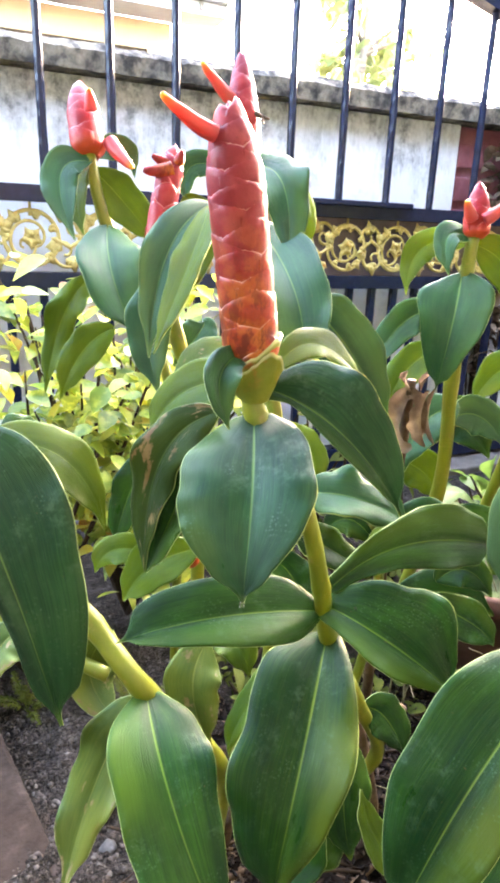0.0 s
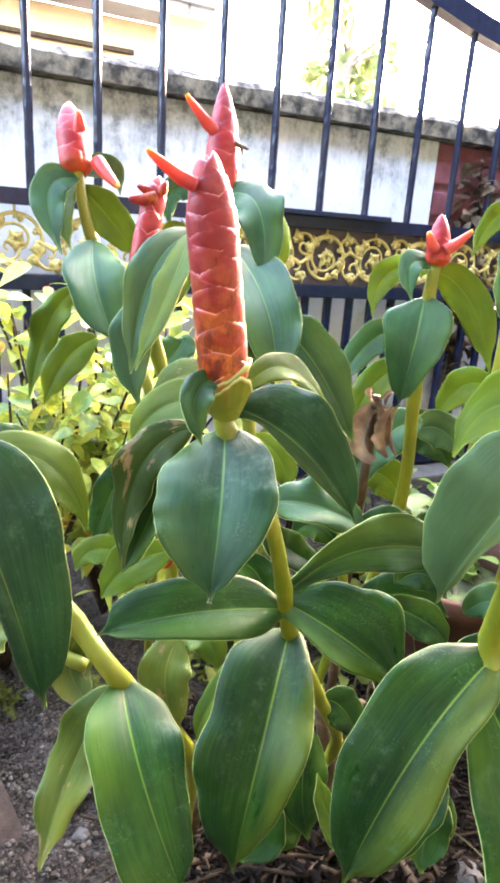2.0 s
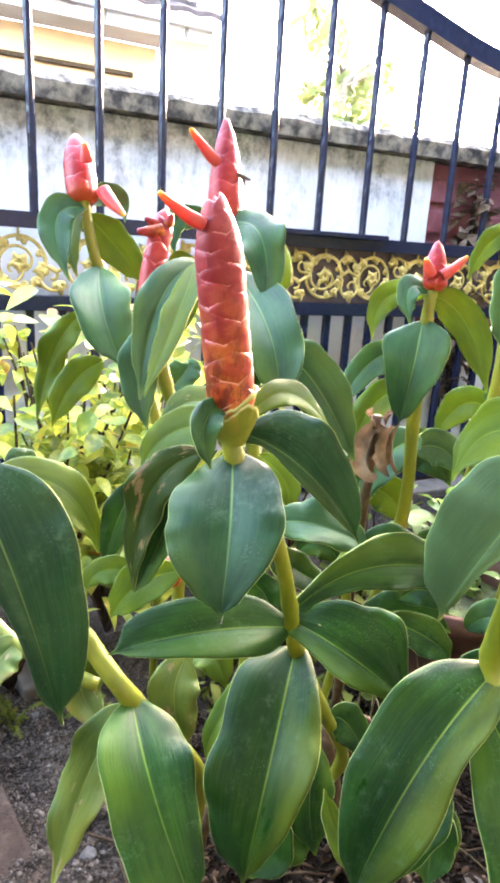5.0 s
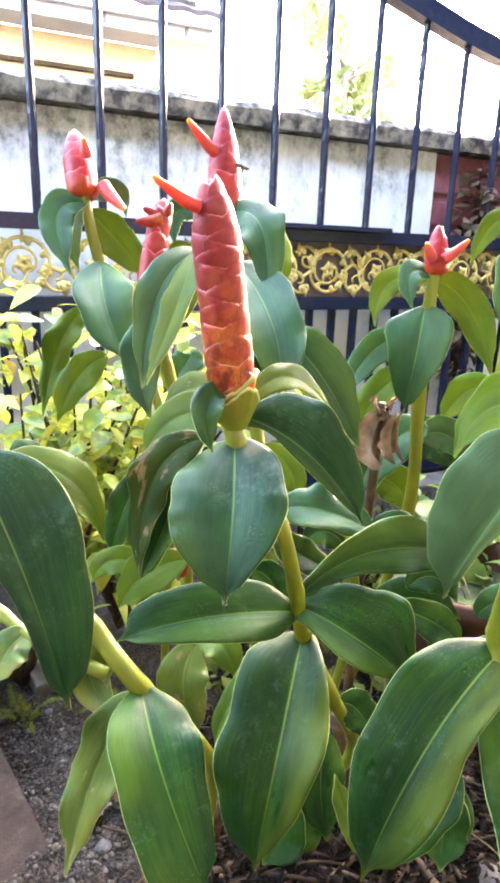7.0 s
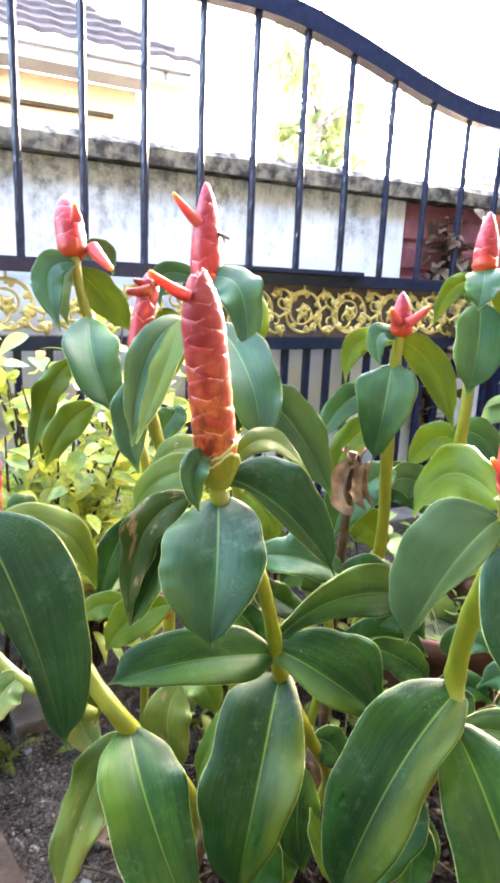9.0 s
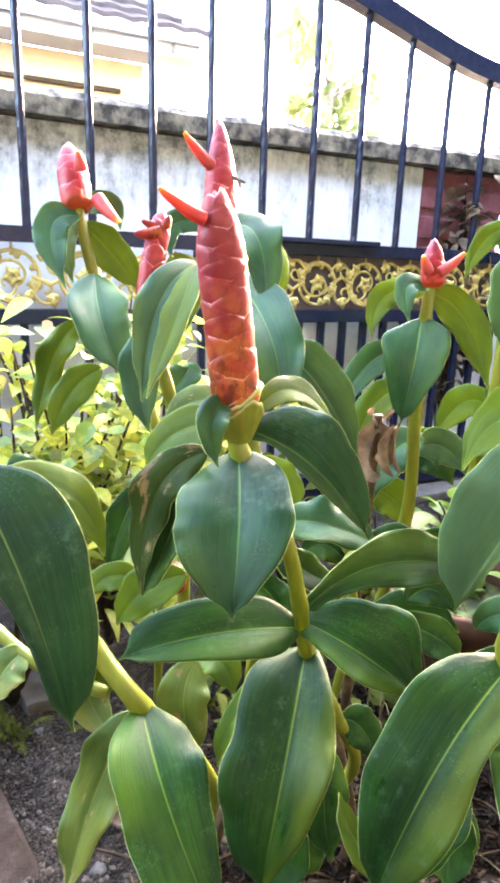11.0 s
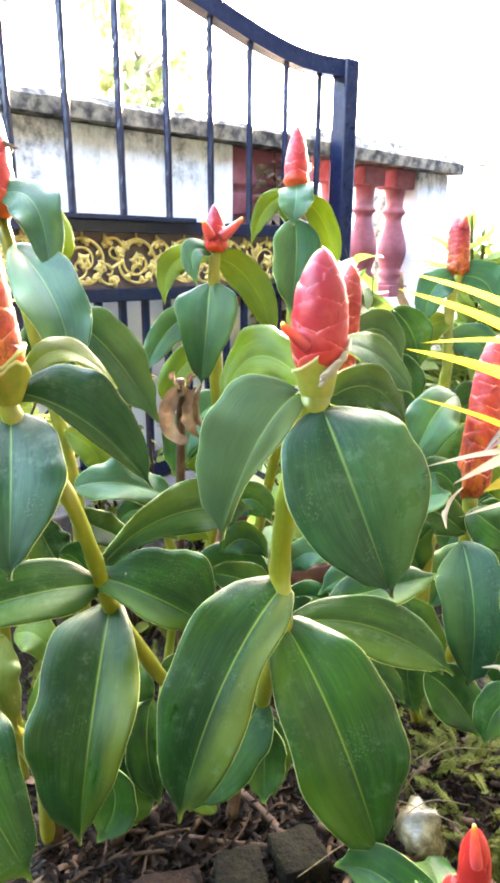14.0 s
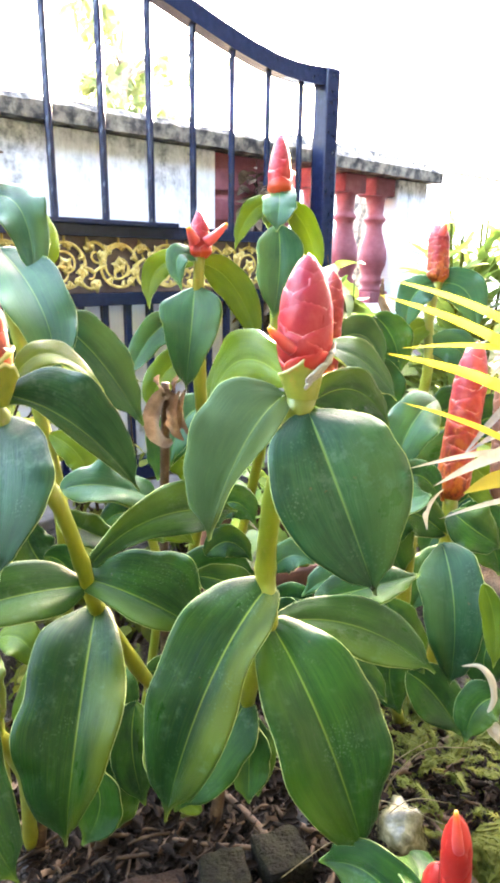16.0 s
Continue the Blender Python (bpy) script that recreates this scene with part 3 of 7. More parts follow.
def build_gate():
    g = thing("sliding_gate", "navy painted steel bar gate with a gold scrollwork band", "gate", "", (0, 0, -0.09))
    o = Vector((0, 0, 0.09))

    def bar(name, x0, x1, y0, y1, z0, z1, bevel=0.002):
        return part(name, box(x0, x1, y0, y1, z0 + o.z, z1 + o.z, bevel), M_IRON, g)

    left = -3.2
    bar("rail", left, 0.742, -0.022, 0.022, 0.684, 0.722)
    bar("rail", left, 0.742, -0.022, 0.022, 0.487, 0.525)
    bar("bolt", -0.42, 0.075, -0.040, -0.024, 0.716, 0.732, 0.004)
    bar("bottom_rail", left, 0.742, -0.025, 0.025, -0.085, -0.012, 0.004)
    bar("post", 0.742, 0.812, -0.035, 0.035, -0.085, 1.297, 0.008)
    # curved top rail, a rectangular tube
    xs = np.linspace(left, 0.744, 60)
    verts, faces = [], []
    for x in xs:
        z = gate_top(x) + o.z
        for y, dz in ((-0.024, 0), (0.024, 0), (0.024, 0.058), (-0.024, 0.058)):
            verts.append((x, y, z + dz))
    for i in range(len(xs) - 1):
        for k in range(4):
            k2 = (k + 1) % 4
            faces.append((i * 4 + k, i * 4 + k2, (i + 1) * 4 + k2, (i + 1) * 4 + k))
    faces += [(3, 2, 1, 0), tuple(len(verts) - 4 + k for k in range(4))]
    put_mesh("top_rail", mesh_of("top_rail", verts, faces, None, False, M_IRON), g)
    # upper bars 16 cm apart, hammered square tube
    for k in range(-18, 12):
        x = (k - 7) * 0.16
        if x < left + 0.05 or x > 0.70:
            continue
        z0, z1 = 0.722, gate_top(x)
        verts, faces = [], []
        ns = 44
        for i in range(ns + 1):
            z = z0 + (z1 - z0) * i / ns
            h = 0.0100 * (1 + 0.10 * noise.noise((x * 40, z * 55, 3)))
            e = 0.45
            for sx, sy in ((-e, -1), (e, -1), (1, -e), (1, e), (e, 1), (-e, 1), (-1, e), (-1, -e)):
                w = 0.0012 * noise.noise((x * 31 + sx, z * 70, sy * 2))
                verts.append((x + sx * h + w, sy * h + w, z + o.z))
        for i in range(ns):
            for q in range(8):
                q2 = (q + 1) % 8
                faces.append((i * 8 + q, i * 8 + q2, (i + 1) * 8 + q2, (i + 1) * 8 + q))
        put_mesh("bar", mesh_of("bar", verts, faces, None, False, M_IRON), g)
    # lower bars, half the spacing
    k = 0
    x = left + 0.06
    me = None
    while x < 0.72:
        if me is None:
            bm = box(-0.010, 0.010, -0.010, 0.010, -0.012 + o.z, 0.487 + o.z, 0.0015)
            ob = part("lower_bar", bm, M_IRON, g)
            me = ob.data
        else:
            ob = put_mesh("lower_bar", me, g)
        ob.location = (x, 0, 0)
        x += 0.08
    # the band: a brown sheet behind gold scrolls
    part("band_panel", box(-0.52, 0.742, 0.012, 0.018, 0.525 + o.z, 0.684 + o.z), M_PANEL, g, "brown painted sheet behind the scrolls")
    ring_z = 0.603 + o.z

    def bit(name, v, f, u, owner):
        return put_mesh(name, mesh_of(name, v, f, u, True, M_GOLD), owner)

    def curl(owner, cx, cz, r0, r1, a0, turns, thick):
        pts, rad = [], []
        n = max(10, int(abs(turns) * 22))
        for i in range(n + 1):
            t = i / n
            a = a0 + turns * 2 * math.pi * t
            r = r0 + (r1 - r0) * t
            pts.append((cx + r * math.cos(a), -0.004, cz + r * math.sin(a)))
            rad.append(thick * (1 - 0.35 * t))
        v, f, u = tube(pts, rad, 6)
        bit("tendril", v, f, u, owner)

    def leafy(owner, cx, cz, ang, size):
        """A small cast leaf: three pointed lobes that share one foot, with some depth."""
        c = Vector((cx, -0.006, cz))
        vv, ff = [c], []
        for da, s in ((-0.7, 0.7), (0, 1.0), (0.7, 0.7)):
            a = ang + da
            d = Vector((math.cos(a), 0, math.sin(a)))
            q = Vector((-math.sin(a), 0, math.cos(a)))
            L, W = size * s * 1.15, size * s * 0.38
            k = len(vv)
            vv += [c + d * L * 0.45 + q * W, c + d * L, c + d * L * 0.45 - q * W, c + d * L * 0.45 + Vector((0, -0.006, 0))]
            ff += [(0, k + 3, k), (k, k + 3, k + 1), (k + 1, k + 3, k + 2), (k + 2, k + 3, 0), (0, k, k + 1, k + 2)]
        bit("cast_leaf", vv, ff, None, owner)

    x = left + 0.10
    alt = 0
    while x < 0.70:
        ring = [(x + 0.063 * math.cos(a), -0.004, ring_z + 0.063 * math.sin(a)) for a in np.linspace(0, 2 * math.pi, 33)[:-1]]
        v, f, u = tube(ring, 0.0050, 6, True)
        h = put_mesh("scroll", mesh_of("scroll", v, f, u, True, M_GOLD), g, "gold painted cast scroll ring with leaves")
        s = 1 if alt % 2 else -1
        curl(h, x, ring_z, 0.060, 0.012, 1.2 * s, 1.25 * s, 0.0048)
        curl(h, x + 0.016 * s, ring_z - 0.018, 0.034, 0.005, 3.6, -1.1 * s, 0.0042)
        for q in range(5):
            leafy(h, x, ring_z, q * 1.257 + 0.4 * s, 0.026)
        for q in range(7):
            qa = q * 0.8976 + 0.3 * s
            leafy(h, x + 0.050 * math.cos(qa), ring_z + 0.050 * math.sin(qa), qa + 1.2 * s, 0.022)
        leafy(h, x - 0.03, ring_z + 0.035, 2.2, 0.030)
        leafy(h, x + 0.03, ring_z - 0.035, -0.9, 0.030)
        v, f, u = tube([(x, -0.004, ring_z + 0.05), (x, -0.004, ring_z + 0.083)], [0.005, 0.003], 6)
        bit("pin", v, f, u, h)
        # the tendrils to the next ring
        xm = x + 0.0875
        curl(h, xm - 0.012, ring_z + 0.030 * s, 0.040, 0.006, -0.6, 1.2 * s, 0.0052)
        curl(h, xm + 0.012, ring_z - 0.030 * s, 0.040, 0.006, 2.5, 1.2 * s, 0.0052)
        for a in (0.5, 1.9, 3.4, 4.9):
            leafy(h, xm + 0.018 * math.cos(a), ring_z + 0.040 * math.sin(a), a, 0.038)
        v, f, u = tube([(x + 0.055, -0.004, ring_z), (xm, -0.004, ring_z + 0.02 * s), (x + 0.12, -0.004, ring_z)], 0.0055, 6)
        bit("link", v, f, u, h)
        x += 0.175
        alt += 1


build_gate()


# ---------------------------------------------------------------- beyond the wall
def build_house():
    h = thing("neighbour_house", "yellow bungalow with white fascia and grey tiled roof", "house", "", (-2.6, 5.0, -0.1))
    part("wall", box(-3.6, 3.58, 0.40, 4.5, 0, 2.73, 0.01), M_YEL, h)
    part("fascia", box(-3.9, 4.03, -0.02, 0.02, 2.73, 2.93, 0.006), M_FASCIA, h, "white painted fascia board")
    part("gutter", box(-3.9, 4.03, -0.09, -0.024, 2.84, 2.93, 0.01), M_FASCIA, h, "white gutter")
    part("soffit", box(-3.9, 4.03, 0.022, 0.398, 2.732, 2.75), M_FASCIA, h, "white soffit")
    part("ledge", box(-3.6, 3.32, 0.34, 0.397, 2.42, 2.46, 0.005), M_TWIG, h, "dark ledge on the yellow wall")
    for bx in (2.95, 3.75):
        part("bracket", box(bx - 0.015, bx + 0.015, -0.045, -0.0205, 2.76, 2.838, 0.004), M_CONC, h, "grey gutter bracket")
    # tiled hip roof: rows of overlapping courses, with the end sloping back
    roof = part("roof", box(-3.9, 1.0, 0.5, 3.0, 2.86, 2.92), M_TILE, h, "rows of dark grey roof tiles")
    rows = 14
    for r in range(rows):
        t0, t1 = r / rows, (r + 1) / rows
        y0, y1 = -0.10 + 3.0 * t0, -0.10 + 3.0 * t1 + 0.08
        z0, z1 = 2.95 + 1.95 * t0, 2.95 + 1.95 * t1 + 0.030
        right = 4.12 - 3.0 * t0
        n = 200
        vs, fs = [], []
        for i in range(n + 1):
            x = -3.98 + (right + 3.98) * i / n
            w = 0.010 * math.sin(x * 6.2832 / 0.26)
            vs += [(x, y0, z0 + w + 0.035), (x, y1, z1 + w * 0.5)]
        for i in range(n):
            fs.append((2 * i, 2 * i + 2, 2 * i + 3, 2 * i + 1))
        for i in range(n + 1):
            vs.append((vs[2 * i][0], y0, vs[2 * i][2] - 0.05))
        b = 2 * (n + 1)
        for i in range(n):
            fs.append((b + i, b + i + 1, 2 * i + 2, 2 * i))
        put_mesh("tile_course", mesh_of("tile_course", vs, fs, None, False, M_TILE), roof)


build_house()

post = part("wall_post", box(1.62, 1.80, 0.50, 0.62, -0.2, 0.97, 0.008), M_CAP, None)
tagged(post, "mouldy grey masonry post behind the balusters", "wall", "", "structure")
far = part("wall_far", box(3.2, 7.5, 2.6, 2.75, -0.2, 1.62, 0.01), M_WHITE, None)
tagged(far, "far white garden wall in full daylight", "wall", "", "structure")
far_cap = part("wall_far_coping", box(3.16, 7.5, 2.56, 2.79, 1.622, 1.70, 0.012), M_CAP, None)
tagged(far_cap, "mouldy coping of the far garden wall", "coping", "", "structure")
# invented white wall, out of view, that closes the east side
east = part("unseen_wall_east", box(5.0, 5.15, -3.0, 0.9, -0.2, 3.13, 0.01), M_WHITE, None)
tagged(east, "unseen plain white wall added to close the east side", "wall", "", "structure")
# added out of view: keeps low sky light off the front leaves
back = part("unseen_wall_south", box(-5.0, 5.15, -2.65, -2.45, -0.2, 2.9, 0.01), M_DARK, None)
tagged(back, "unseen dark wall added behind the camera to hold back sky light", "wall", "", "structure")
# unseen slab added overhead so the near leaves get less sky
eave = part("unseen_eave_south", box(-5.0, 5.15, -2.45, -1.30, 2.42, 2.52, 0.01), M_DARK, None)
tagged(eave, "unseen dark slab added overhead to hold back southern sky light", "eave", "", "structure")
# added out of view; its height sets how much western sky gets in
west = part("unseen_wall_west", box(-5.2, -5.0, -2.65, 0.0, -0.2, 1.9, 0.01), M_DARK, None)
tagged(west, "unseen dark wall added to limit light from the western sky", "wall", "", "structure")


def leaf_card(L, W, bend, fold):
    """A small broad leaf, two faces wide and seven long, with a fold and a droop."""
    vs, fs, uv = [], [], []
    for i in range(8):
        s = i / 7
        w = W * 0.5 * (math.sin(math.pi * (0.06 + 0.94 * s) ** 0.8) if i < 7 else 0.02)
        z = -bend * L * s * s
        for k in (-1, 0, 1):
            vs.append((k * w, L * s, z + abs(k) * fold * w))
            uv.append((0.5 + 0.5 * k, s))
    for i in range(7):
        for k in range(2):
            a = i * 3 + k
            fs.append((a, a + 1, a + 4, a + 3))
    return vs, fs, uv


def scatter_leaf(h, where, rx, ry, rz, L, W, bend, fold):
    m = Matrix.Translation(where) @ Euler((rx, ry, rz)).to_matrix().to_4x4()
    vs, fs, uv = leaf_card(L, W, bend, fold)
    h.add([m @ Vector(v) for v in vs], fs, uv)


def build_tree():
    rnd = random.Random(5)
    t = thing("tree", "sunlit broad-leaved tree behind the boundary wall", "tree", "", (2.1, 3.6, -0.1))
    trunk = smooth_path([(0, 0, 0, 0.09), (0.05, 0.05, 0.8, 0.075), (-0.03, 0.08, 1.6, 0.055), (0.06, 0.0, 2.4, 0.03), (0.02, 0.05, 3.2, 0.012)])
    v, f, u = tube([p[:3] for p in trunk], [p[3] for p in trunk], 9)
    put_mesh("trunk", mesh_of("trunk", v, f, u, True, M_BARK), t)
    crown, limbs = Heap(), []
    for k in range(30):
        a, z = rnd.uniform(0, 6.28), rnd.uniform(1.15, 2.75)
        reach = rnd.uniform(0.35, 0.85)
        p0 = Vector((0.02, 0.05, z))
        p2 = p0 + Vector((math.cos(a) * reach, math.sin(a) * reach, rnd.uniform(-0.1, 0.35)))
        p1 = (p0 + p2) / 2 + Vector((0, 0, 0.10))
        path = smooth_path([(*p0, 0.02), (*p1, 0.012), (*p2, 0.004)], 4)
        v, f, u = tube([p[:3] for p in path], [p[3] for p in path], 5)
        put_mesh("limb", mesh_of("limb", v, f, u, True, M_BARK), t)
        for _ in range(38):
            s = rnd.uniform(0.35, 1.05)
            q = p0.lerp(p2, s) + Vector((rnd.gauss(0, 0.10), rnd.gauss(0, 0.10), rnd.gauss(0, 0.08)))
            scatter_leaf(crown, q, rnd.uniform(-1.0, 0.2), rnd.uniform(-0.5, 0.5), rnd.uniform(0, 6.28), rnd.uniform(0.12, 0.22), rnd.uniform(0.05, 0.085), rnd.uniform(0.1, 0.5), 0.25)
    put_mesh("crown", crown.mesh("crown", M_TREE), t)


build_tree()
def curled(h, base, axis, length, width, curl, seed, twist=0.6, fine=24):
    """A dry leaf rolled in from both margins."""
    rnd = random.Random(seed)
    a = Vector(axis).normalized()
    s = a.orthogonal().normalized()
    e = a.cross(s)
    vs, fs, uv = [], [], []
    ph = rnd.uniform(0, 50)
    for i in range(fine + 1):
        t = i / fine
        w = width * math.sin(math.pi * (0.08 + 0.9 * t)) ** 0.7 * (1 + 0.35 * noise.noise((t * 5, ph, 0)))
        p = Vector(base) + a * length * t + e * 0.12 * length * math.sin(t * 3.1) + s * 0.10 * length * noise.noise((t * 3, ph, 7))
        for k in range(7):
            u = -1 + k / 3
            th = u * curl * (1 + 0.4 * noise.noise((t * 4, ph, 3))) + twist * t * 2
            r = w / max(0.4, curl) * (1 + 0.22 * noise.noise((t * 9, u * 2.2, ph)))
            vs.append(p + s * (r * math.sin(th)) + e * (r * (1 - math.cos(th))))
            uv.append((k / 6, t))
    for i in range(fine):
        for k in range(6):
            q = i * 7 + k
            fs.append((q, q + 1, q + 8, q + 7))
    h.add(vs, fs, uv)


# ---------------------------------------------------------------- spiral ginger
def leaf_width(s):
    """Outline of a ginger leaf: round at the base, widest before the middle, drawn out to a drip tip."""
    f = s ** 0.56 * max(1 - s, 0.0) ** 0.80 / 0.4076
    if s > 0.84:
        q = (s - 0.84) / 0.16
        f *= 1 - 0.40 * math.sin(math.pi * min(1, q) * 0.85)
    return max(f, 0.03)


def half_width(s, stations):
    """Half width along a leaf from its width at four stations, 0 at both ends."""
    xs = (0.0, 0.15, 0.40, 0.65, 0.87, 1.0)
    ys = (0.10, *stations, 0.012)
    i = max(k for k in range(5) if xs[k] <= s)
    t = (s - xs[i]) / (xs[i + 1] - xs[i])

    def slope(k):
        if k == 0:
            return 5.0 * ys[1]
        if k == 5:
            return (ys[5] - ys[4]) / (xs[5] - xs[4]) * 0.45
        return (ys[k + 1] - ys[k - 1]) / (xs[k + 1] - xs[k - 1])

    h = xs[i + 1] - xs[i]
    w = ys[i] * (1 + 2 * t) * (1 - t) ** 2 + ys[i + 1] * t * t * (3 - 2 * t) + h * (slope(i) * t * (1 - t) ** 2 + slope(i + 1) * t * t * (t - 1))
    # drawn in to a narrow drip tip
    w *= 1 - 0.62 * math.sin(1.5708 * min(1.0, max(0.0, (s - 0.885) / 0.075)))
    return max(w, 0.010) * min(1.0, (s / 0.03) ** 0.5 + 0.06)


# plants given the paler leaf copy, with bluish sky sheen put into its colour
SKYLIT = []


def leaf(plant, base, mid, tip, width, facing, mat=None, wave=0.15, cup=0.10, label="", name="leaf", seed=None, right=None, left=None):
    """One leaf from base over mid to tip. facing: the way its upper face looks; cup: how far the margins rise (or droop, below 0);
    right, left: half widths at four stations, as shares of width."""
    mat = mat or (M_SKYLIT if plant in SKYLIT else M_LEAF)
    rnd = random.Random(seed if seed is not None else int(abs(base[0] * 7919 + tip[2] * 104729 + width * 1e5)))
    b, m, t = Vector(base), Vector(mid), Vector(tip)
    c = 2 * m - (b + t) / 2
    ns, nt = 40, 16
    n0 = Vector(facing).normalized()
    ph1, ph2 = rnd.uniform(0, 6.28), rnd.uniform(0, 6.28)
    k1, k2 = rnd.uniform(1.6, 2.6), rnd.uniform(1.6, 2.6)
    swing = 0.030 if right else 0.03 + 0.30 * wave
    thick = 0.00045
    top, low, uvs = [], [], []
    for i in range(ns + 1):
        s = i / ns
        p = b * (1 - s) ** 2 + c * 2 * s * (1 - s) + t * s * s
        tan = ((c - b) * (1 - s) + (t - c) * s).normalized()
        nn = (n0 - tan * n0.dot(tan)).normalized()
        side = tan.cross(nn).normalized()
        # the tip hooks down a little
        p = p - nn * 0.05 * width * max(0.0, (s - 0.8) / 0.2) ** 2
        w_r = width * half_width(s, right) if right else width * 0.5 * leaf_width(s)
        w_l = width * half_width(s, left) if left else width * 0.5 * leaf_width(s)
        for k in range(nt + 1):
            u = -1 + 2 * k / nt
            ph, kk, w0 = (ph1, k1, w_l) if u < 0 else (ph2, k2, w_r)
            w = w0 * (1 + swing * (math.sin(kk * 6.28 * s + ph + 1.2) + 0.4 * math.sin(kk * 12.1 * s + 1.7 * ph)))
            au = abs(u)
            gutter = (cup + 0.16) * w0 * (au - 0.42 * au ** 2.6) * math.sin(math.pi * (0.12 + 0.80 * s)) - 0.012 * width * math.exp(-(u / 0.09) ** 2)
            lift = gutter + 0.05 * width * noise.noise((u * 1.3 + ph1, s * 2.6, ph2)) * au
            lift += (1.5 * wave * (math.sin(kk * 6.28 * s + ph) + 0.45 * math.sin(kk * 11.3 * s + 2.3 * ph)) + (0.017 if right else 0.012) * math.sin(kk * 19.0 * s + 3.1 * ph)) * w0 * (au ** 2.6) * math.sin(math.pi * s) ** 0.5
            q = p + side * (u * w * (1 - 0.10 * abs(cup) * au)) + nn * lift
            # round lobes reach back past the stalk
            q = q - tan * ((0.06 if right else 0.12) * width * au * au * math.exp(-s / 0.12))
            top.append(q + nn * thick)
            low.append(q - nn * thick)
            uvs.append((k / nt, s))
    nv = nt + 1
    N = len(top)
    faces = []
    for i in range(ns):
        for k in range(nt):
            a = i * nv + k
            faces.append((a, a + 1, a + nv + 1, a + nv))
            faces.append((N + a, N + a + nv, N + a + nv + 1, N + a + 1))
        for a, d in ((i * nv, 1), (i * nv + nt, -1)):
            q = (a, a + nv, N + a + nv, N + a)
            faces.append(q if d > 0 else q[::-1])
    inv = plant.location
    me = mesh_of(name, [v - inv for v in top + low], faces, uvs + uvs, True, mat)
    # the underside is paler and duller
    if mat in (M_LEAF, M_SKYLIT, M_TURNED, M_DEEP):
        me.materials.append(M_UNDER)
        below = np.zeros(len(faces), dtype=np.int32)
        for j, f in enumerate(faces):
            below[j] = 1 if min(f) >= N else 0
        me.polygons.foreach_set("material_index", below)
    return put_mesh(name, me, plant, label)


def stem(plant, points, mat=None, name="stem", nodes=True, label=""):
    """A jointed cane; points hold x, y, z and radius."""
    path = smooth_path(points, 7)
    inv = np.array(plant.location)
    rad = []
    for i, p in enumerate(path):
        r = p[3]
        if nodes and i % 7 in (0, 1, 6) and 0 < i < len(path) - 1:
            r *= (1.16, 1.04, 1.05)[(0, 1, 6).index(i % 7)]
        rad.append(r)
    v, f, u = tube([p[:3] - inv for p in path], rad, 14)
    ob = put_mesh(name, mesh_of(name, v, f, u, True, mat or M_STEM), plant, label)
    if nodes:
        for i in range(7, len(path) - 3, 7):
            p, d = path[i], path[i + 1] - path[i - 1]
            d = Vector(d[:3]).normalized()
            s = d.orthogonal().normalized()
            e = d.cross(s)
            ring = [Vector(p[:3] - inv) + (s * math.cos(a) + e * math.sin(a)) * p[3] * 1.08 for a in np.linspace(0, 6.2832, 17)[:-1]]
            v, f, u = tube(ring, p[3] * 0.10, 6, True)
            put_mesh("node_ring", mesh_of("node_ring", v, f, u, True, M_STEM), ob)
    return ob


def spike_radius(h, taper=0.66, swell=0.10):
    """Outline of a flower spike, 0 at the foot and 1 at the tip; swell: where it reaches its full width; taper: where it begins to narrow."""
    if h < swell:
        foot = 0.58 if swell < 0.2 else 0.40
        return foot + (1 - foot) * math.sin(h / swell * 1.5708)
    if h < taper:
        return 1.0 - 0.05 * (h - swell) / max(0.05, taper - swell)
    q = (h - taper) / (1 - taper)
    return 0.95 * max(0.0, 1 - q ** 1.85) ** 0.76 + 0.02


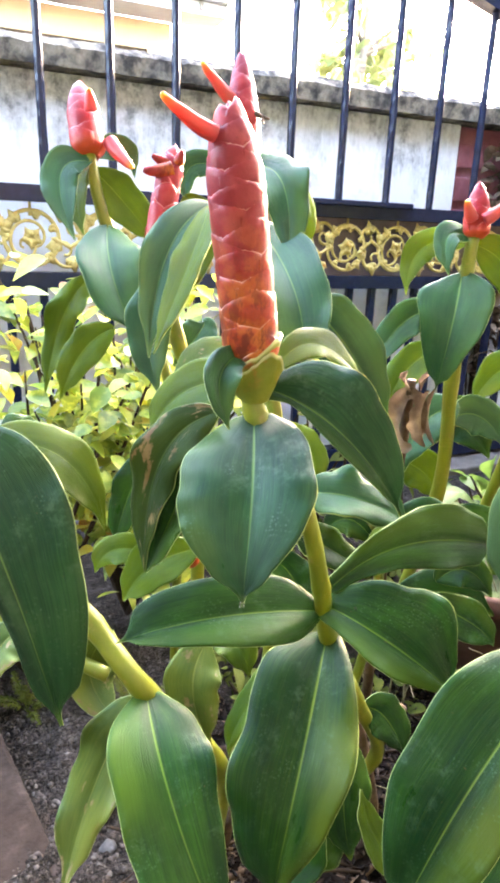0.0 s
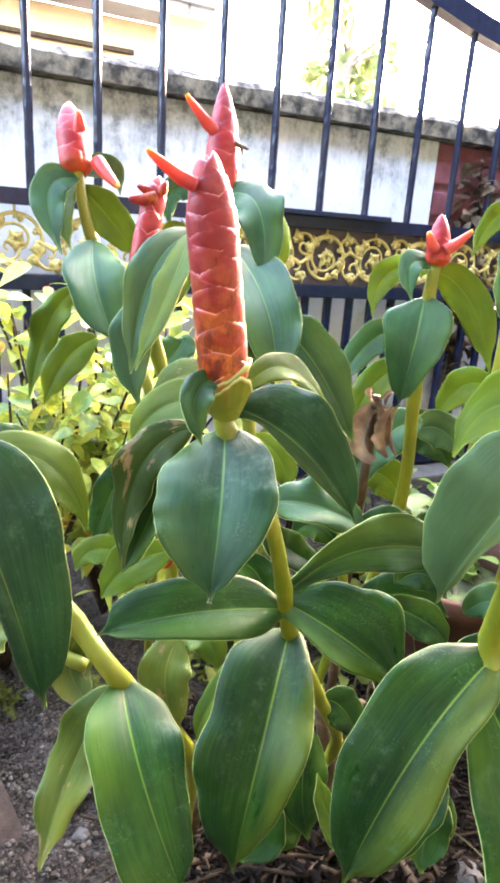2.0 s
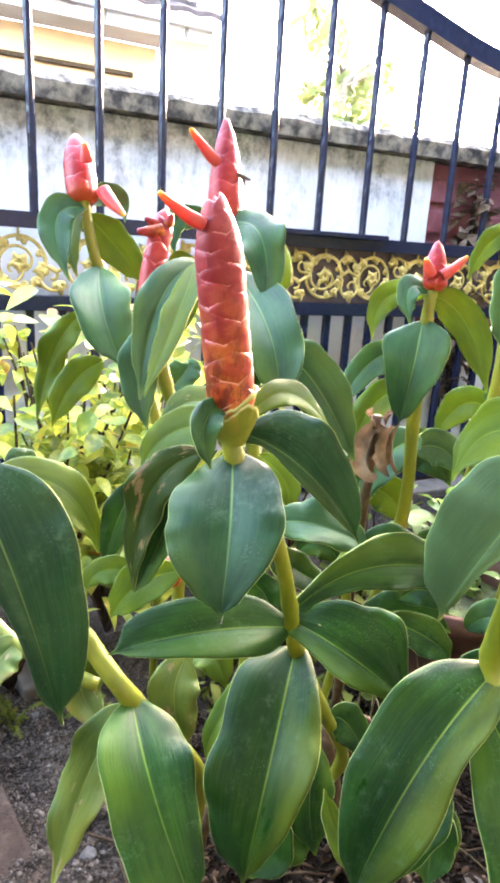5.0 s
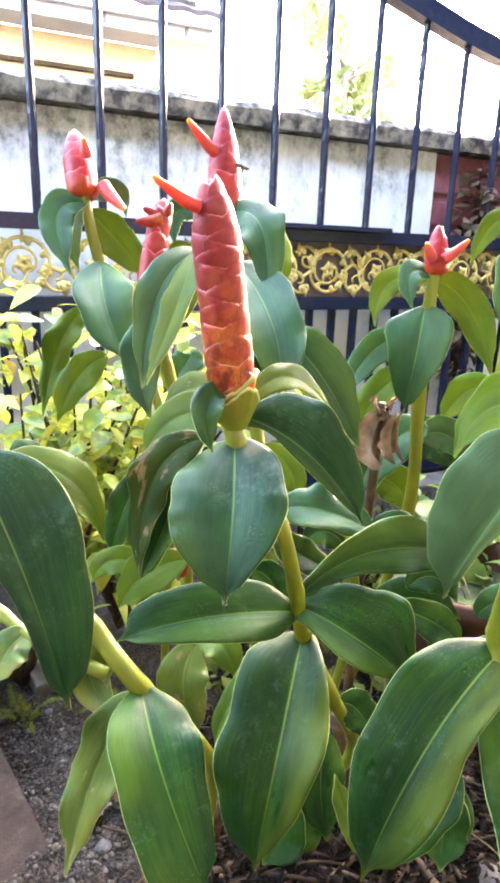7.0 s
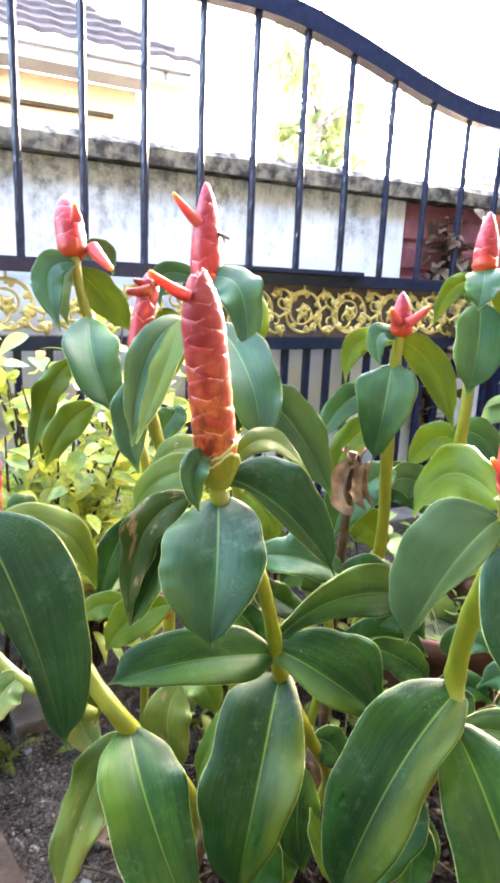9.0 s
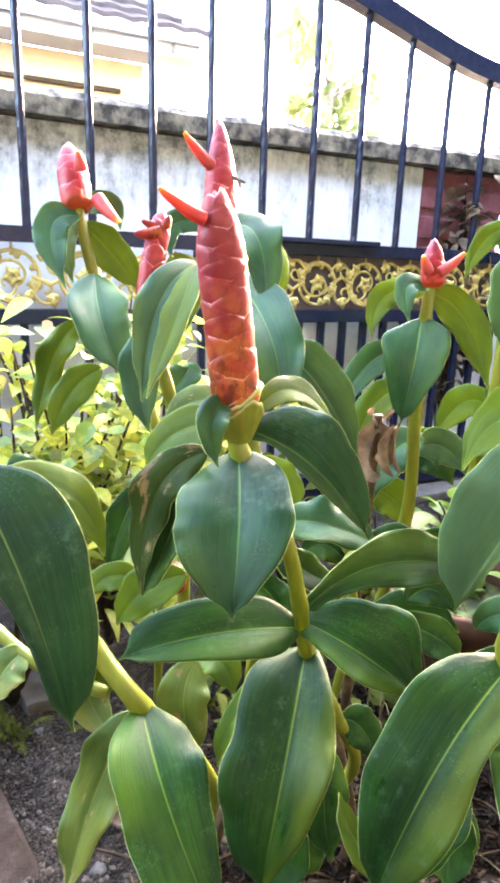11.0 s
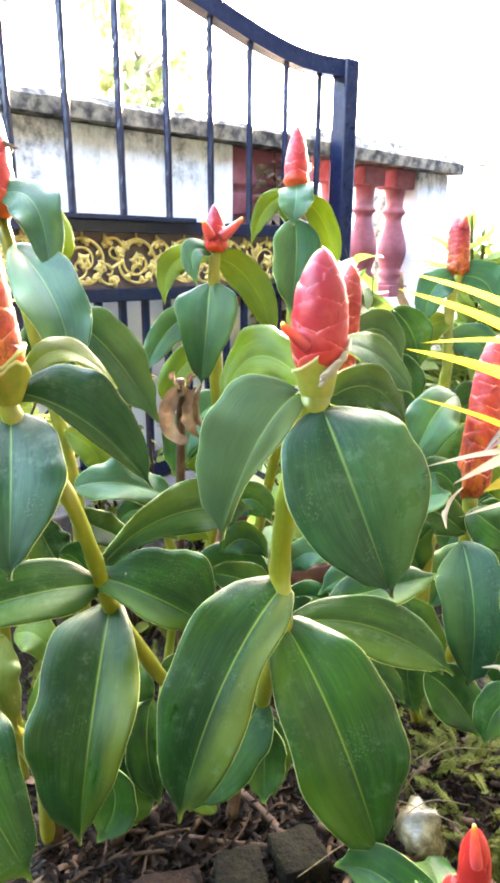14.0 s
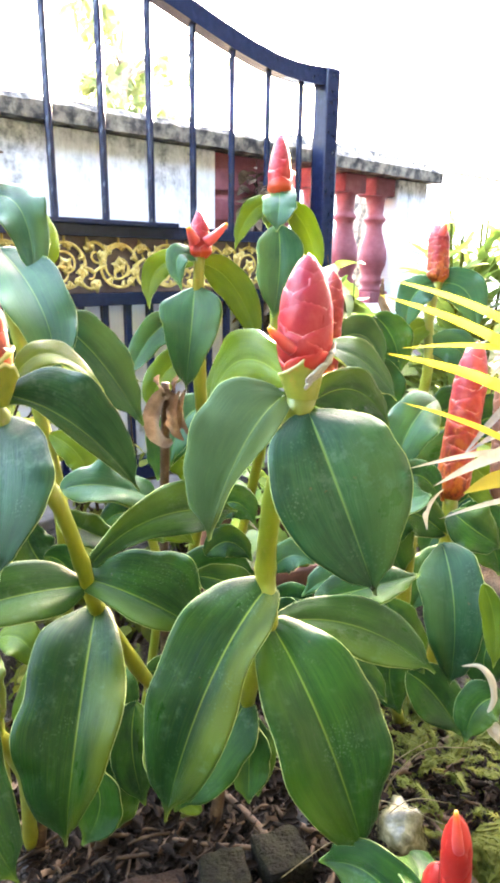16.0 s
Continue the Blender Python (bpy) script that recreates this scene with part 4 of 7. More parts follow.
def spike(plant, foot, tip, radius, count, seed=1, spread=1.0, mat=None, label="", taper=0.66, full=0.10):
    """A cone of waxy bracts wound in a spiral round a core, each bract an overlapping, swollen scale."""
    rnd = random.Random(seed)
    mat = mat or M_BRACT
    a, b = Vector(foot), Vector(tip)
    axis = b - a
    H = axis.length
    inv = Vector(plant.location)
    rot = axis.to_track_quat("Z", "Y").to_matrix()

    def world_of(v):
        return a + rot @ v - inv

    prof = [(radius * 0.90 * spike_radius(i / 16, taper, full), H * 0.96 * i / 16) for i in range(17)]
    v, f = lathe(prof, 16)
    core = put_mesh("flower_spike", mesh_of("flower_spike", [world_of(Vector(q)) for q in v], f, [(0.5, q[2] / H) for q in v], True, mat), plant, label)
    golden = math.radians(137.5)
    start = rnd.uniform(0, 6.28)
    for i in range(count):
        h0 = 0.90 * (i / (count - 1)) ** 0.88 - 0.02
        ang = start + i * golden + rnd.uniform(-0.08, 0.08)
        half = math.radians(96)
        tall = H * 4.3 / count * rnd.uniform(0.94, 1.08)
        tall *= 1 - 0.40 * max(0.0, h0 - 0.5) / 0.4
        if h0 + tall / H > 1.0:
            tall = (1.0 - h0) * H
        nu, nv = 12, 8
        out, inn, uv = [], [], []
        swell = rnd.uniform(0.85, 1.2) * spread
        for r in range(nv + 1):
            t = r / nv
            for k in range(nu + 1):
                u = -1 + 2 * k / nu
                top = 1 - 0.50 * abs(u) ** 1.6
                zz = h0 * H + tall * t * top
                hh = min(1.0, max(0.0, zz / H))
                # each scale leans out from the axis, so that its rim lies over the next one up
                rr = radius * (spike_radius(hh, taper, full) * (0.915 + 0.085 * t ** 0.8 + 0.022 * swell * math.sin(math.pi * t)))
                rr += radius * 0.16 * max(0.0, spread - 1) * t * t
                rr -= radius * 0.05 * max(0.0, t - 0.88) / 0.12
                rr += radius * (0.022 + 0.05 * max(0.0, h0 - 0.62)) * math.exp(-(u / 0.16) ** 2) * t ** 2
                th = ang + u * half
                p = Vector((rr * math.cos(th), rr * math.sin(th), zz))
                out.append(world_of(p))
                q = Vector(((rr - radius * 0.022) * math.cos(th), (rr - radius * 0.022) * math.sin(th), zz))
                inn.append(world_of(q))
                uv.append((max(t, abs(u) ** 4 * 0.95), min(1, max(0, zz / H))))
        n1 = nu + 1
        N = len(out)
        faces = []
        for r in range(nv):
            for k in range(nu):
                q = r * n1 + k
                faces.append((q, q + 1, q + n1 + 1, q + n1))
        for k in range(nu):
            q = nv * n1 + k
            faces.append((q, q + 1, N + q + 1, N + q))
        for r in range(nv):
            for q, d in ((r * n1, 0), (r * n1 + nu, 1)):
                e = (q, q + n1, N + q + n1, N + q)
                faces.append(e[::-1] if d else e)
        put_mesh("bract", mesh_of("bract", out + inn, faces, uv + uv, True, mat), core)
    return core


def flower(plant, base, tip, radius, label="orange tubular flower with a yellow lip", mat=None):
    """A tubular flower that pokes out between bracts: a rolled tube that flares into a lip."""
    b, t = Vector(base), Vector(tip)
    d = t - b
    bend = Vector((0, 0, 0.10 * d.length))
    pts = smooth_path([(*b, radius * 1.0), (*(b + d * 0.3 - bend * 0.3), radius * 0.95), (*(b + d * 0.65), radius * 0.70), (*(b + d * 0.88 + bend * 0.3), radius * 0.50), (*(t + bend * 0.7), radius * 0.30)], 5)
    inv = np.array(plant.location)
    v, f, u = tube([p[:3] - inv for p in pts], [p[3] for p in pts], 10)
    return put_mesh("flower", mesh_of("flower", v, f, u, True, mat or M_PETAL), plant, label)


def calyx(plant, foot, top, r0, r1, high, torn=False):
    """The sheath under a spike: a cup round its foot with a slanting rim, an outer lobe, and on old ones a torn dry flap.
    high: the bearing, in degrees, on which the rim stands highest."""
    a, b = Vector(foot), Vector(top)
    axis = (b - a).normalized()
    ex = (Vector((1, 0, 0)) - axis * axis.x).normalized()
    ey = axis.cross(ex)
    H = (b - a).length
    inv = Vector(plant.location)
    hi = math.radians(high)

    def shell(th0, span, grow, share, seed):
        vs, fs, uv = [], [], []
        rows, cols = 10, 36
        for side in (0, 1):
            for i in range(rows):
                t = i / (rows - 1)
                for k in range(cols + 1):
                    w = -1 + 2 * k / cols
                    th = th0 + w * span
                    edge = 0.72 + 0.28 * math.cos(th - hi) + 0.02 * math.sin(5 * th + seed) + 0.05 * noise.noise((th * 4, seed, 0))
                    edge *= share * (1 if span > 3 else 1 - 0.45 * abs(w) ** 2.4)
                    r = grow * (r0 + (r1 - r0) * t ** 0.9) + 0.0006 * max(0.0, t - 0.8) / 0.2 - side * 0.0005
                    vs.append(a + (ex * math.cos(th) + ey * math.sin(th)) * r + axis * (H * t * edge) - inv)
                    uv.append((k / cols, t))
        n1 = cols + 1
        N = rows * n1
        for i in range(rows - 1):
            for k in range(cols):
                q = i * n1 + k
                fs.append((q, q + 1, q + n1 + 1, q + n1))
                fs.append((N + q, N + q + n1, N + q + n1 + 1, N + q + 1))
        for k in range(cols):
            q = (rows - 1) * n1 + k
            fs.append((q, q + 1, N + q + 1, N + q))
        return vs, fs, uv

    v, f, u = shell(0.0, 3.1416, 1.0, 1.0, 1.0)
    first = put_mesh("sheath", mesh_of("sheath", v, f, u, True, M_SHEATH), plant, "yellow-green sheath under the spike")
    if not torn:
        v, f, u = shell(hi - 1.3, 1.25, 1.035, 0.88, 3.0)
        put_mesh("sheath_lobe", mesh_of("sheath_lobe", v, f, u, True, M_SHEATH), first)
    else:
        h = Heap()
        for q in range(4):
            line = []
            for i in range(13):
                t = i / 12
                th = hi + 0.15 - 1.45 * t + 0.16 * noise.noise((t * 7, q * 5.0, 1))
                up = H * (0.98 - 0.66 * t + 0.05 * (q - 1.5) + 0.12 * noise.noise((t * 7, q * 5.0, 2)))
                rim = r0 + (r1 - r0) * min(1.0, max(0.0, up / H)) ** 0.72
                out = rim * 1.05 + 0.0005 * q + 0.0008 * math.sin(t * 3.14)
                line.append((*(a + (ex * math.cos(th) + ey * math.sin(th)) * out + axis * up - inv), 0.0011 * (0.55 + 0.6 * math.sin(3.14 * (0.1 + 0.85 * t))) * (1 + 0.5 * noise.noise((t * 7, q * 3.0, 4)))))
            path = smooth_path(line, 3)
            v, f, u = tube([p[:3] for p in path], [p[3] for p in path], 7)
            h.add(v, f, u)
        put_mesh("torn_flap", h.mesh("torn_flap", M_DRYWHITE), first, "dry brown torn edge of the sheath")
    return first


def water_drop(plant, at, r):
    """A clear drop that clings to a leaf."""
    v, f = lathe([(0.0004 * r, -r), (0.62 * r, -0.8 * r), (r, -0.1 * r), (0.78 * r, 0.6 * r), (0.2 * r, 1.1 * r)], 12)
    o = Vector(at) - Vector(plant.location)
    put_mesh("water_drop", mesh_of("water_drop", [Vector(q) + o for q in v], f, None, True, M_WATER), plant, "clear water drop on the leaf")

# tall ginger cane with a long red cone and broad green leaves
ginger_a = thing("spiral_ginger", "tall ginger cane with a long red cone and broad green leaves", "ginger plant", "spiral ginger plants in the bed", (-0.860, -1.140, -0.030))
stem(ginger_a, [(-1.0342, -1.3984, 0.556, 0.0056), (-1.0325, -1.3975, 0.540, 0.0054), (-1.012, -1.416, 0.493, 0.0046), (-0.994, -1.408, 0.442, 0.0048), (-0.979, -1.396, 0.399, 0.0050), (-0.940, -1.377, 0.326, 0.0052), (-0.880, -1.330, 0.213, 0.0052), (-0.870, -1.235, 0.056, 0.0052), (-0.860, -1.140, -0.100, 0.0052)])
spike(ginger_a, (-1.0350, -1.398, 0.562), (-1.050, -1.394, 0.682), 0.0136, 30, 1)
calyx(ginger_a, (-1.0338, -1.3984, 0.5475), (-1.0356, -1.3981, 0.5800), 0.0062, 0.0132, -26)
flower(ginger_a, (-1.057, -1.400, 0.663), (-1.080, -1.400, 0.674), 0.0038)
leaf(ginger_a, (-1.0337, -1.3978, 0.5381), (-1.0512, -1.4374, 0.5119), (-1.0631, -1.4562, 0.4724), 0.0681, (-0.4331, -0.5751, 0.6941), M_DEEP, wave=0.02, right=(0.37, 0.50, 0.43, 0.22), left=(0.32, 0.43, 0.33, 0.13))
leaf(ginger_a, (-1.0255, -1.3988, 0.5523), (-0.9972, -1.4241, 0.5331), (-0.9642, -1.4334, 0.4899), 0.0530, (-0.2399, -0.9277, 0.2859), M_DEEP, wave=0.05, cup=0.20, right=(0.06, 0.13, 0.13, 0.06), left=(0.42, 0.50, 0.36, 0.15))
leaf(ginger_a, (-1.0184, -1.3885, 0.5612), (-0.9898, -1.3820, 0.5706), (-0.9583, -1.3836, 0.5443), 0.0184, (0.2822, -0.7624, 0.5823), M_LIME, wave=0.06)
leaf(ginger_a, (-1.042, -1.400, 0.571), (-1.058, -1.413, 0.562), (-1.055, -1.420, 0.541), 0.0183, (-0.068, -0.816, 0.574), M_SKYLIT, wave=0.08, cup=0.75)
leaf(ginger_a, (-1.036, -1.383, 0.553), (-1.058, -1.358, 0.543), (-1.072, -1.339, 0.513), 0.0277, (-0.855, -0.404, 0.325), M_LIME, wave=0.06)
leaf(ginger_a, (-1.032, -1.378, 0.555), (-1.042, -1.348, 0.560), (-1.057, -1.317, 0.528), 0.0217, (-0.935, -0.296, 0.197), M_OLIVE, wave=0.06)
leaf(ginger_a, (-1.054, -1.396, 0.542), (-1.075, -1.373, 0.510), (-1.085, -1.376, 0.451), 0.0283, (-0.756, -0.644, 0.116), M_WORN, wave=0.14, cup=0.25)
leaf(ginger_a, (-1.056, -1.388, 0.530), (-1.070, -1.379, 0.483), (-1.084, -1.376, 0.451), 0.0230, (-0.809, -0.552, 0.203), wave=0.15, cup=0.20)
leaf(ginger_a, (-0.9898, -1.4019, 0.4222), (-1.0522, -1.4014, 0.4320), (-1.1028, -1.3819, 0.4157), 0.0416, (-0.1570, -0.7048, 0.6918), wave=0.03, right=(0.39, 0.50, 0.48, 0.33), left=(0.40, 0.41, 0.31, 0.13))
leaf(ginger_a, (-0.9871, -1.4052, 0.4268), (-0.9653, -1.4368, 0.4173), (-0.9359, -1.4606, 0.3926), 0.0718, (-0.3301, -0.7072, 0.6252), wave=0.03, right=(0.14, 0.21, 0.20, 0.09), left=(0.27, 0.44, 0.50, 0.23))
leaf(ginger_a, (-0.9847, -1.4032, 0.4365), (-0.9331, -1.4044, 0.4559), (-0.8629, -1.4081, 0.4430), 0.0426, (-0.2000, -0.9000, 0.4000), wave=0.08, right=(0.16, 0.30, 0.39, 0.33), left=(0.15, 0.35, 0.50, 0.38))
leaf(ginger_a, (-0.972, -1.345, 0.469), (-0.943, -1.360, 0.468), (-0.905, -1.374, 0.449), 0.0352, (-0.070, -0.671, 0.738), M_SKYLIT, wave=0.15, cup=0.20)
leaf(ginger_a, (-0.983, -1.357, 0.453), (-0.962, -1.361, 0.437), (-0.936, -1.368, 0.422), 0.0264, (0.118, -0.866, 0.486), wave=0.06)
leaf(ginger_a, (-0.9783, -1.3935, 0.3976), (-1.0208, -1.4436, 0.3562), (-1.0397, -1.4548, 0.2846), 0.0677, (-0.5213, -0.6074, 0.5994), M_TURNED, wave=0.07, cup=0.32, right=(0.49, 0.50, 0.50, 0.28), left=(0.30, 0.42, 0.32, 0.11))
leaf(ginger_a, (-0.982, -1.390, 0.394), (-1.019, -1.377, 0.348), (-1.035, -1.381, 0.315), 0.0220, (-0.831, -0.118, 0.544), M_LIME, wave=0.06)
water_drop(ginger_a, (-1.0630, -1.4570, 0.4750), 0.00131)
water_drop(ginger_a, (-1.0670, -1.4460, 0.4860), 0.00080)
water_drop(ginger_a, (-0.9850, -1.4290, 0.4390), 0.00096)

# ginger cane leaning out, with large drooping dark leaves
ginger_l = thing("spiral_ginger", "ginger cane leaning out, with large drooping dark leaves", "ginger plant", "spiral ginger plants in the bed", (-0.950, -1.150, -0.030))
stem(ginger_l, [(-1.152, -1.323, 0.513, 0.0055), (-1.138, -1.323, 0.450, 0.0060), (-1.106, -1.339, 0.400, 0.0064), (-1.080, -1.360, 0.360, 0.0066), (-1.016, -1.322, 0.245, 0.0066), (-0.983, -1.236, 0.072, 0.0066), (-0.950, -1.150, -0.100, 0.0066)])
leaf(ginger_l, (-1.1711, -1.3967, 0.5424), (-1.1532, -1.4305, 0.4935), (-1.1374, -1.4391, 0.4192), 0.0650, (-0.3000, -0.8600, 0.4100), M_DEEP, wave=0.04, cup=0.02, right=(0.24, 0.18, 0.11, 0.08), left=(0.43, 0.50, 0.40, 0.20))
leaf(ginger_l, (-1.0809, -1.3631, 0.3619), (-1.0826, -1.4198, 0.3371), (-1.0682, -1.4583, 0.2845), 0.0568, (-0.0500, -0.7400, 0.6700), wave=0.07, cup=0.03, right=(0.40, 0.50, 0.48, 0.42), left=(0.42, 0.48, 0.38, 0.21))
leaf(ginger_l, (-1.084, -1.360, 0.355), (-1.111, -1.358, 0.306), (-1.139, -1.378, 0.245), 0.0377, (-0.561, -0.725, 0.399), M_OLIVE, wave=0.18)
leaf(ginger_l, (-1.159, -1.321, 0.509), (-1.121, -1.345, 0.511), (-1.098, -1.346, 0.465), 0.0312, (0.144, -0.761, 0.632), M_LIME, wave=0.06, cup=-0.10)
leaf(ginger_l, (-1.145, -1.281, 0.508), (-1.135, -1.285, 0.510), (-1.119, -1.285, 0.500), 0.0184, (0.110, -0.699, 0.707), wave=0.06)
leaf(ginger_l, (-1.095, -1.326, 0.384), (-1.107, -1.320, 0.352), (-1.094, -1.346, 0.331), 0.0329, (0.050, -0.934, 0.353), M_OLIVE, wave=0.06)
leaf(ginger_l, (-1.033, -1.330, 0.361), (-1.044, -1.340, 0.334), (-1.035, -1.352, 0.297), 0.0377, (-0.422, -0.853, 0.307), M_OLIVE, wave=0.09)
leaf(ginger_l, (-1.033, -1.307, 0.422), (-1.059, -1.288, 0.403), (-1.076, -1.278, 0.374), 0.0346, (-0.726, -0.634, 0.267), M_LIME, wave=0.06)
leaf(ginger_l, (-1.054, -1.278, 0.407), (-1.078, -1.265, 0.409), (-1.092, -1.264, 0.393), 0.0230, (-0.458, -0.711, 0.533), M_LIME, wave=0.06)
stem(ginger_l, [(-1.179, -1.258, 0.407, 0.0042), (-1.159, -1.285, 0.392, 0.0044), (-1.137, -1.311, 0.378, 0.0046), (-1.098, -1.335, 0.360, 0.0046)], name="side_stem")
leaf(ginger_l, (-1.1471, -1.3042, 0.3849), (-1.1612, -1.3118, 0.3761), (-1.1712, -1.3232, 0.3619), 0.0300, (-0.4000, -0.7500, 0.5300), M_OLIVE, wave=0.10)
spike(ginger_l, (-1.011, -1.231, 0.367), (-1.012, -1.233, 0.395), 0.0093, 10, 33)
leaf(ginger_l, (-1.046, -1.248, 0.474), (-1.063, -1.250, 0.443), (-1.076, -1.255, 0.407), 0.0279, (-0.441, -0.850, 0.286), wave=0.06)
leaf(ginger_l, (-1.016, -1.240, 0.473), (-1.038, -1.234, 0.459), (-1.063, -1.240, 0.404), 0.0281, (-0.469, -0.824, 0.319), M_LIME, wave=0.06)
spike(ginger_l, (-1.168, -1.332, 0.516), (-1.167, -1.351, 0.577), 0.0135, 20, 7)

# ginger cane behind with a pink-red cone and an orange flower
ginger_b = thing("spiral_ginger", "ginger cane behind with a pink-red cone and an orange flower", "ginger plant", "spiral ginger plants in the bed", (-0.850, -1.050, -0.040))
SKYLIT.append(ginger_b)
stem(ginger_b, [(-0.934, -1.138, 0.658, 0.0060), (-0.914, -1.155, 0.525, 0.0065), (-0.896, -1.169, 0.378, 0.0070), (-0.873, -1.110, 0.139, 0.0070), (-0.850, -1.050, -0.100, 0.0070)])
spike(ginger_b, (-0.936, -1.141, 0.657), (-0.929, -1.116, 0.771), 0.0168, 20, 3, mat=M_FRESH, taper=0.30)
flower(ginger_b, (-0.940, -1.130, 0.728), (-0.968, -1.128, 0.752), 0.0058)
flower(ginger_b, (-0.925, -1.140, 0.720), (-0.918, -1.152, 0.714), 0.0022, "dried brown flower", M_HUSK)
flower(ginger_b, (-0.922, -1.146, 0.717), (-0.923, -1.152, 0.710), 0.0015, "dried brown flower", M_HUSK)
leaf(ginger_b, (-0.934, -1.149, 0.677), (-0.919, -1.184, 0.664), (-0.924, -1.210, 0.601), 0.0448, (-0.363, -0.749, 0.554), wave=0.12, cup=-0.10)
leaf(ginger_b, (-0.925, -1.143, 0.673), (-0.902, -1.174, 0.652), (-0.903, -1.189, 0.608), 0.0350, (0.015, -0.814, 0.581), M_LIME, wave=0.06)
leaf(ginger_b, (-0.932, -1.166, 0.631), (-0.933, -1.240, 0.587), (-0.937, -1.268, 0.535), 0.0563, (-0.385, -0.623, 0.682), wave=0.08)
leaf(ginger_b, (-0.916, -1.230, 0.572), (-0.896, -1.261, 0.546), (-0.862, -1.278, 0.483), 0.0515, (-0.303, -0.903, 0.304), wave=0.06)
leaf(ginger_b, (-0.941, -1.135, 0.674), (-0.973, -1.117, 0.678), (-0.980, -1.131, 0.645), 0.0242, (-0.245, -0.949, 0.199), wave=0.06)

# ginger cane with a small red cone near the gate
ginger_c = thing("spiral_ginger", "ginger cane with a small red cone near the gate", "ginger plant", "spiral ginger plants in the bed", (-0.920, -0.880, -0.060))
SKYLIT.append(ginger_c)
stem(ginger_c, [(-1.033, -0.982, 0.697, 0.0055), (-1.023, -0.996, 0.635, 0.0060), (-0.980, -1.018, 0.522, 0.0060), (-0.954, -1.029, 0.395, 0.0060), (-0.937, -0.954, 0.148, 0.0060), (-0.920, -0.880, -0.100, 0.0060)])
spike(ginger_c, (-1.033, -0.983, 0.693), (-1.035, -0.944, 0.766), 0.0172, 17, 5, mat=M_FRESH, taper=0.45)
flower(ginger_c, (-1.030, -0.988, 0.733), (-1.033, -0.991, 0.750), 0.0073)
flower(ginger_c, (-1.015, -0.992, 0.707), (-1.000, -1.022, 0.680), 0.0074)
leaf(ginger_c, (-1.036, -0.989, 0.688), (-1.064, -0.993, 0.672), (-1.058, -1.027, 0.615), 0.0393, (-0.260, -0.822, 0.506), wave=0.08)
leaf(ginger_c, (-1.037, -0.982, 0.688), (-1.048, -0.987, 0.660), (-1.047, -1.008, 0.620), 0.0264, (-0.595, -0.718, 0.362), M_LIME, wave=0.06)
leaf(ginger_c, (-1.025, -1.017, 0.626), (-1.031, -1.064, 0.584), (-1.017, -1.088, 0.535), 0.0615, (-0.116, -0.788, 0.605), wave=0.06)
leaf(ginger_c, (-1.027, -0.985, 0.678), (-1.000, -0.997, 0.648), (-0.975, -1.011, 0.614), 0.0428, (-0.205, -0.954, 0.221), M_LIME, wave=0.06)
leaf(ginger_c, (-1.028, -0.979, 0.695), (-0.997, -0.967, 0.704), (-0.988, -0.981, 0.677), 0.0272, (-0.043, -0.999, 0.016), wave=0.06)
leaf(ginger_c, (-1.027, -1.027, 0.530), (-1.058, -1.031, 0.507), (-1.081, -1.035, 0.463), 0.0381, (-0.263, -0.910, 0.321), M_LIME, wave=0.06)
leaf(ginger_c, (-1.038, -0.981, 0.576), (-1.068, -0.981, 0.534), (-1.091, -0.996, 0.461), 0.0337, (-0.271, -0.931, 0.246), M_LIME, wave=0.25)

# slim ginger cane with a small star-shaped opening cone
ginger_k = thing("spiral_ginger", "slim ginger cane with a small star-shaped opening cone", "ginger plant", "spiral ginger plants in the bed", (-0.950, -1.080, -0.040))
SKYLIT.append(ginger_k)
stem(ginger_k, [(-1.038, -1.238, 0.611, 0.0045), (-1.024, -1.243, 0.552, 0.0050), (-1.002, -1.223, 0.474, 0.0060), (-0.976, -1.151, 0.187, 0.0060), (-0.950, -1.080, -0.100, 0.0060)])
spike(ginger_k, (-1.0385, -1.238, 0.611), (-1.0201, -1.2235, 0.680), 0.0088, 15, 9, 1.5, M_FRESH, taper=0.72)
flower(ginger_k, (-1.0250, -1.2330, 0.664), (-1.0440, -1.2319, 0.661), 0.0052, "pink-red open bract", M_BRACT)
flower(ginger_k, (-1.0240, -1.2300, 0.667), (-1.0370, -1.2280, 0.671), 0.0042, "pink-red open bract", M_BRACT)
flower(ginger_k, (-1.0210, -1.2330, 0.668), (-1.0190, -1.2370, 0.675), 0.0038, "pink-red open bract", M_BRACT)
leaf(ginger_k, (-1.007, -1.254, 0.641), (-1.040, -1.272, 0.611), (-1.060, -1.299, 0.552), 0.0320, (-0.254, -0.794, 0.553), wave=0.06, cup=0.30)
leaf(ginger_k, (-1.008, -1.259, 0.640), (-1.032, -1.289, 0.605), (-1.059, -1.304, 0.555), 0.0231, (-0.585, -0.517, 0.625), M_LIME, wave=0.05)
leaf(ginger_k, (-1.024, -1.251, 0.594), (-1.046, -1.251, 0.566), (-1.046, -1.272, 0.522), 0.0345, (-0.368, -0.857, 0.362), wave=0.06)
leaf(ginger_k, (-1.012, -1.227, 0.646), (-1.009, -1.238, 0.619), (-1.022, -1.246, 0.579), 0.0326, (-0.603, -0.740, 0.300), M_LIME, wave=0.06)
leaf(ginger_k, (-0.996, -1.218, 0.561), (-1.001, -1.219, 0.552), (-1.020, -1.217, 0.529), 0.0270, (-0.424, -0.857, 0.292), wave=0.06)

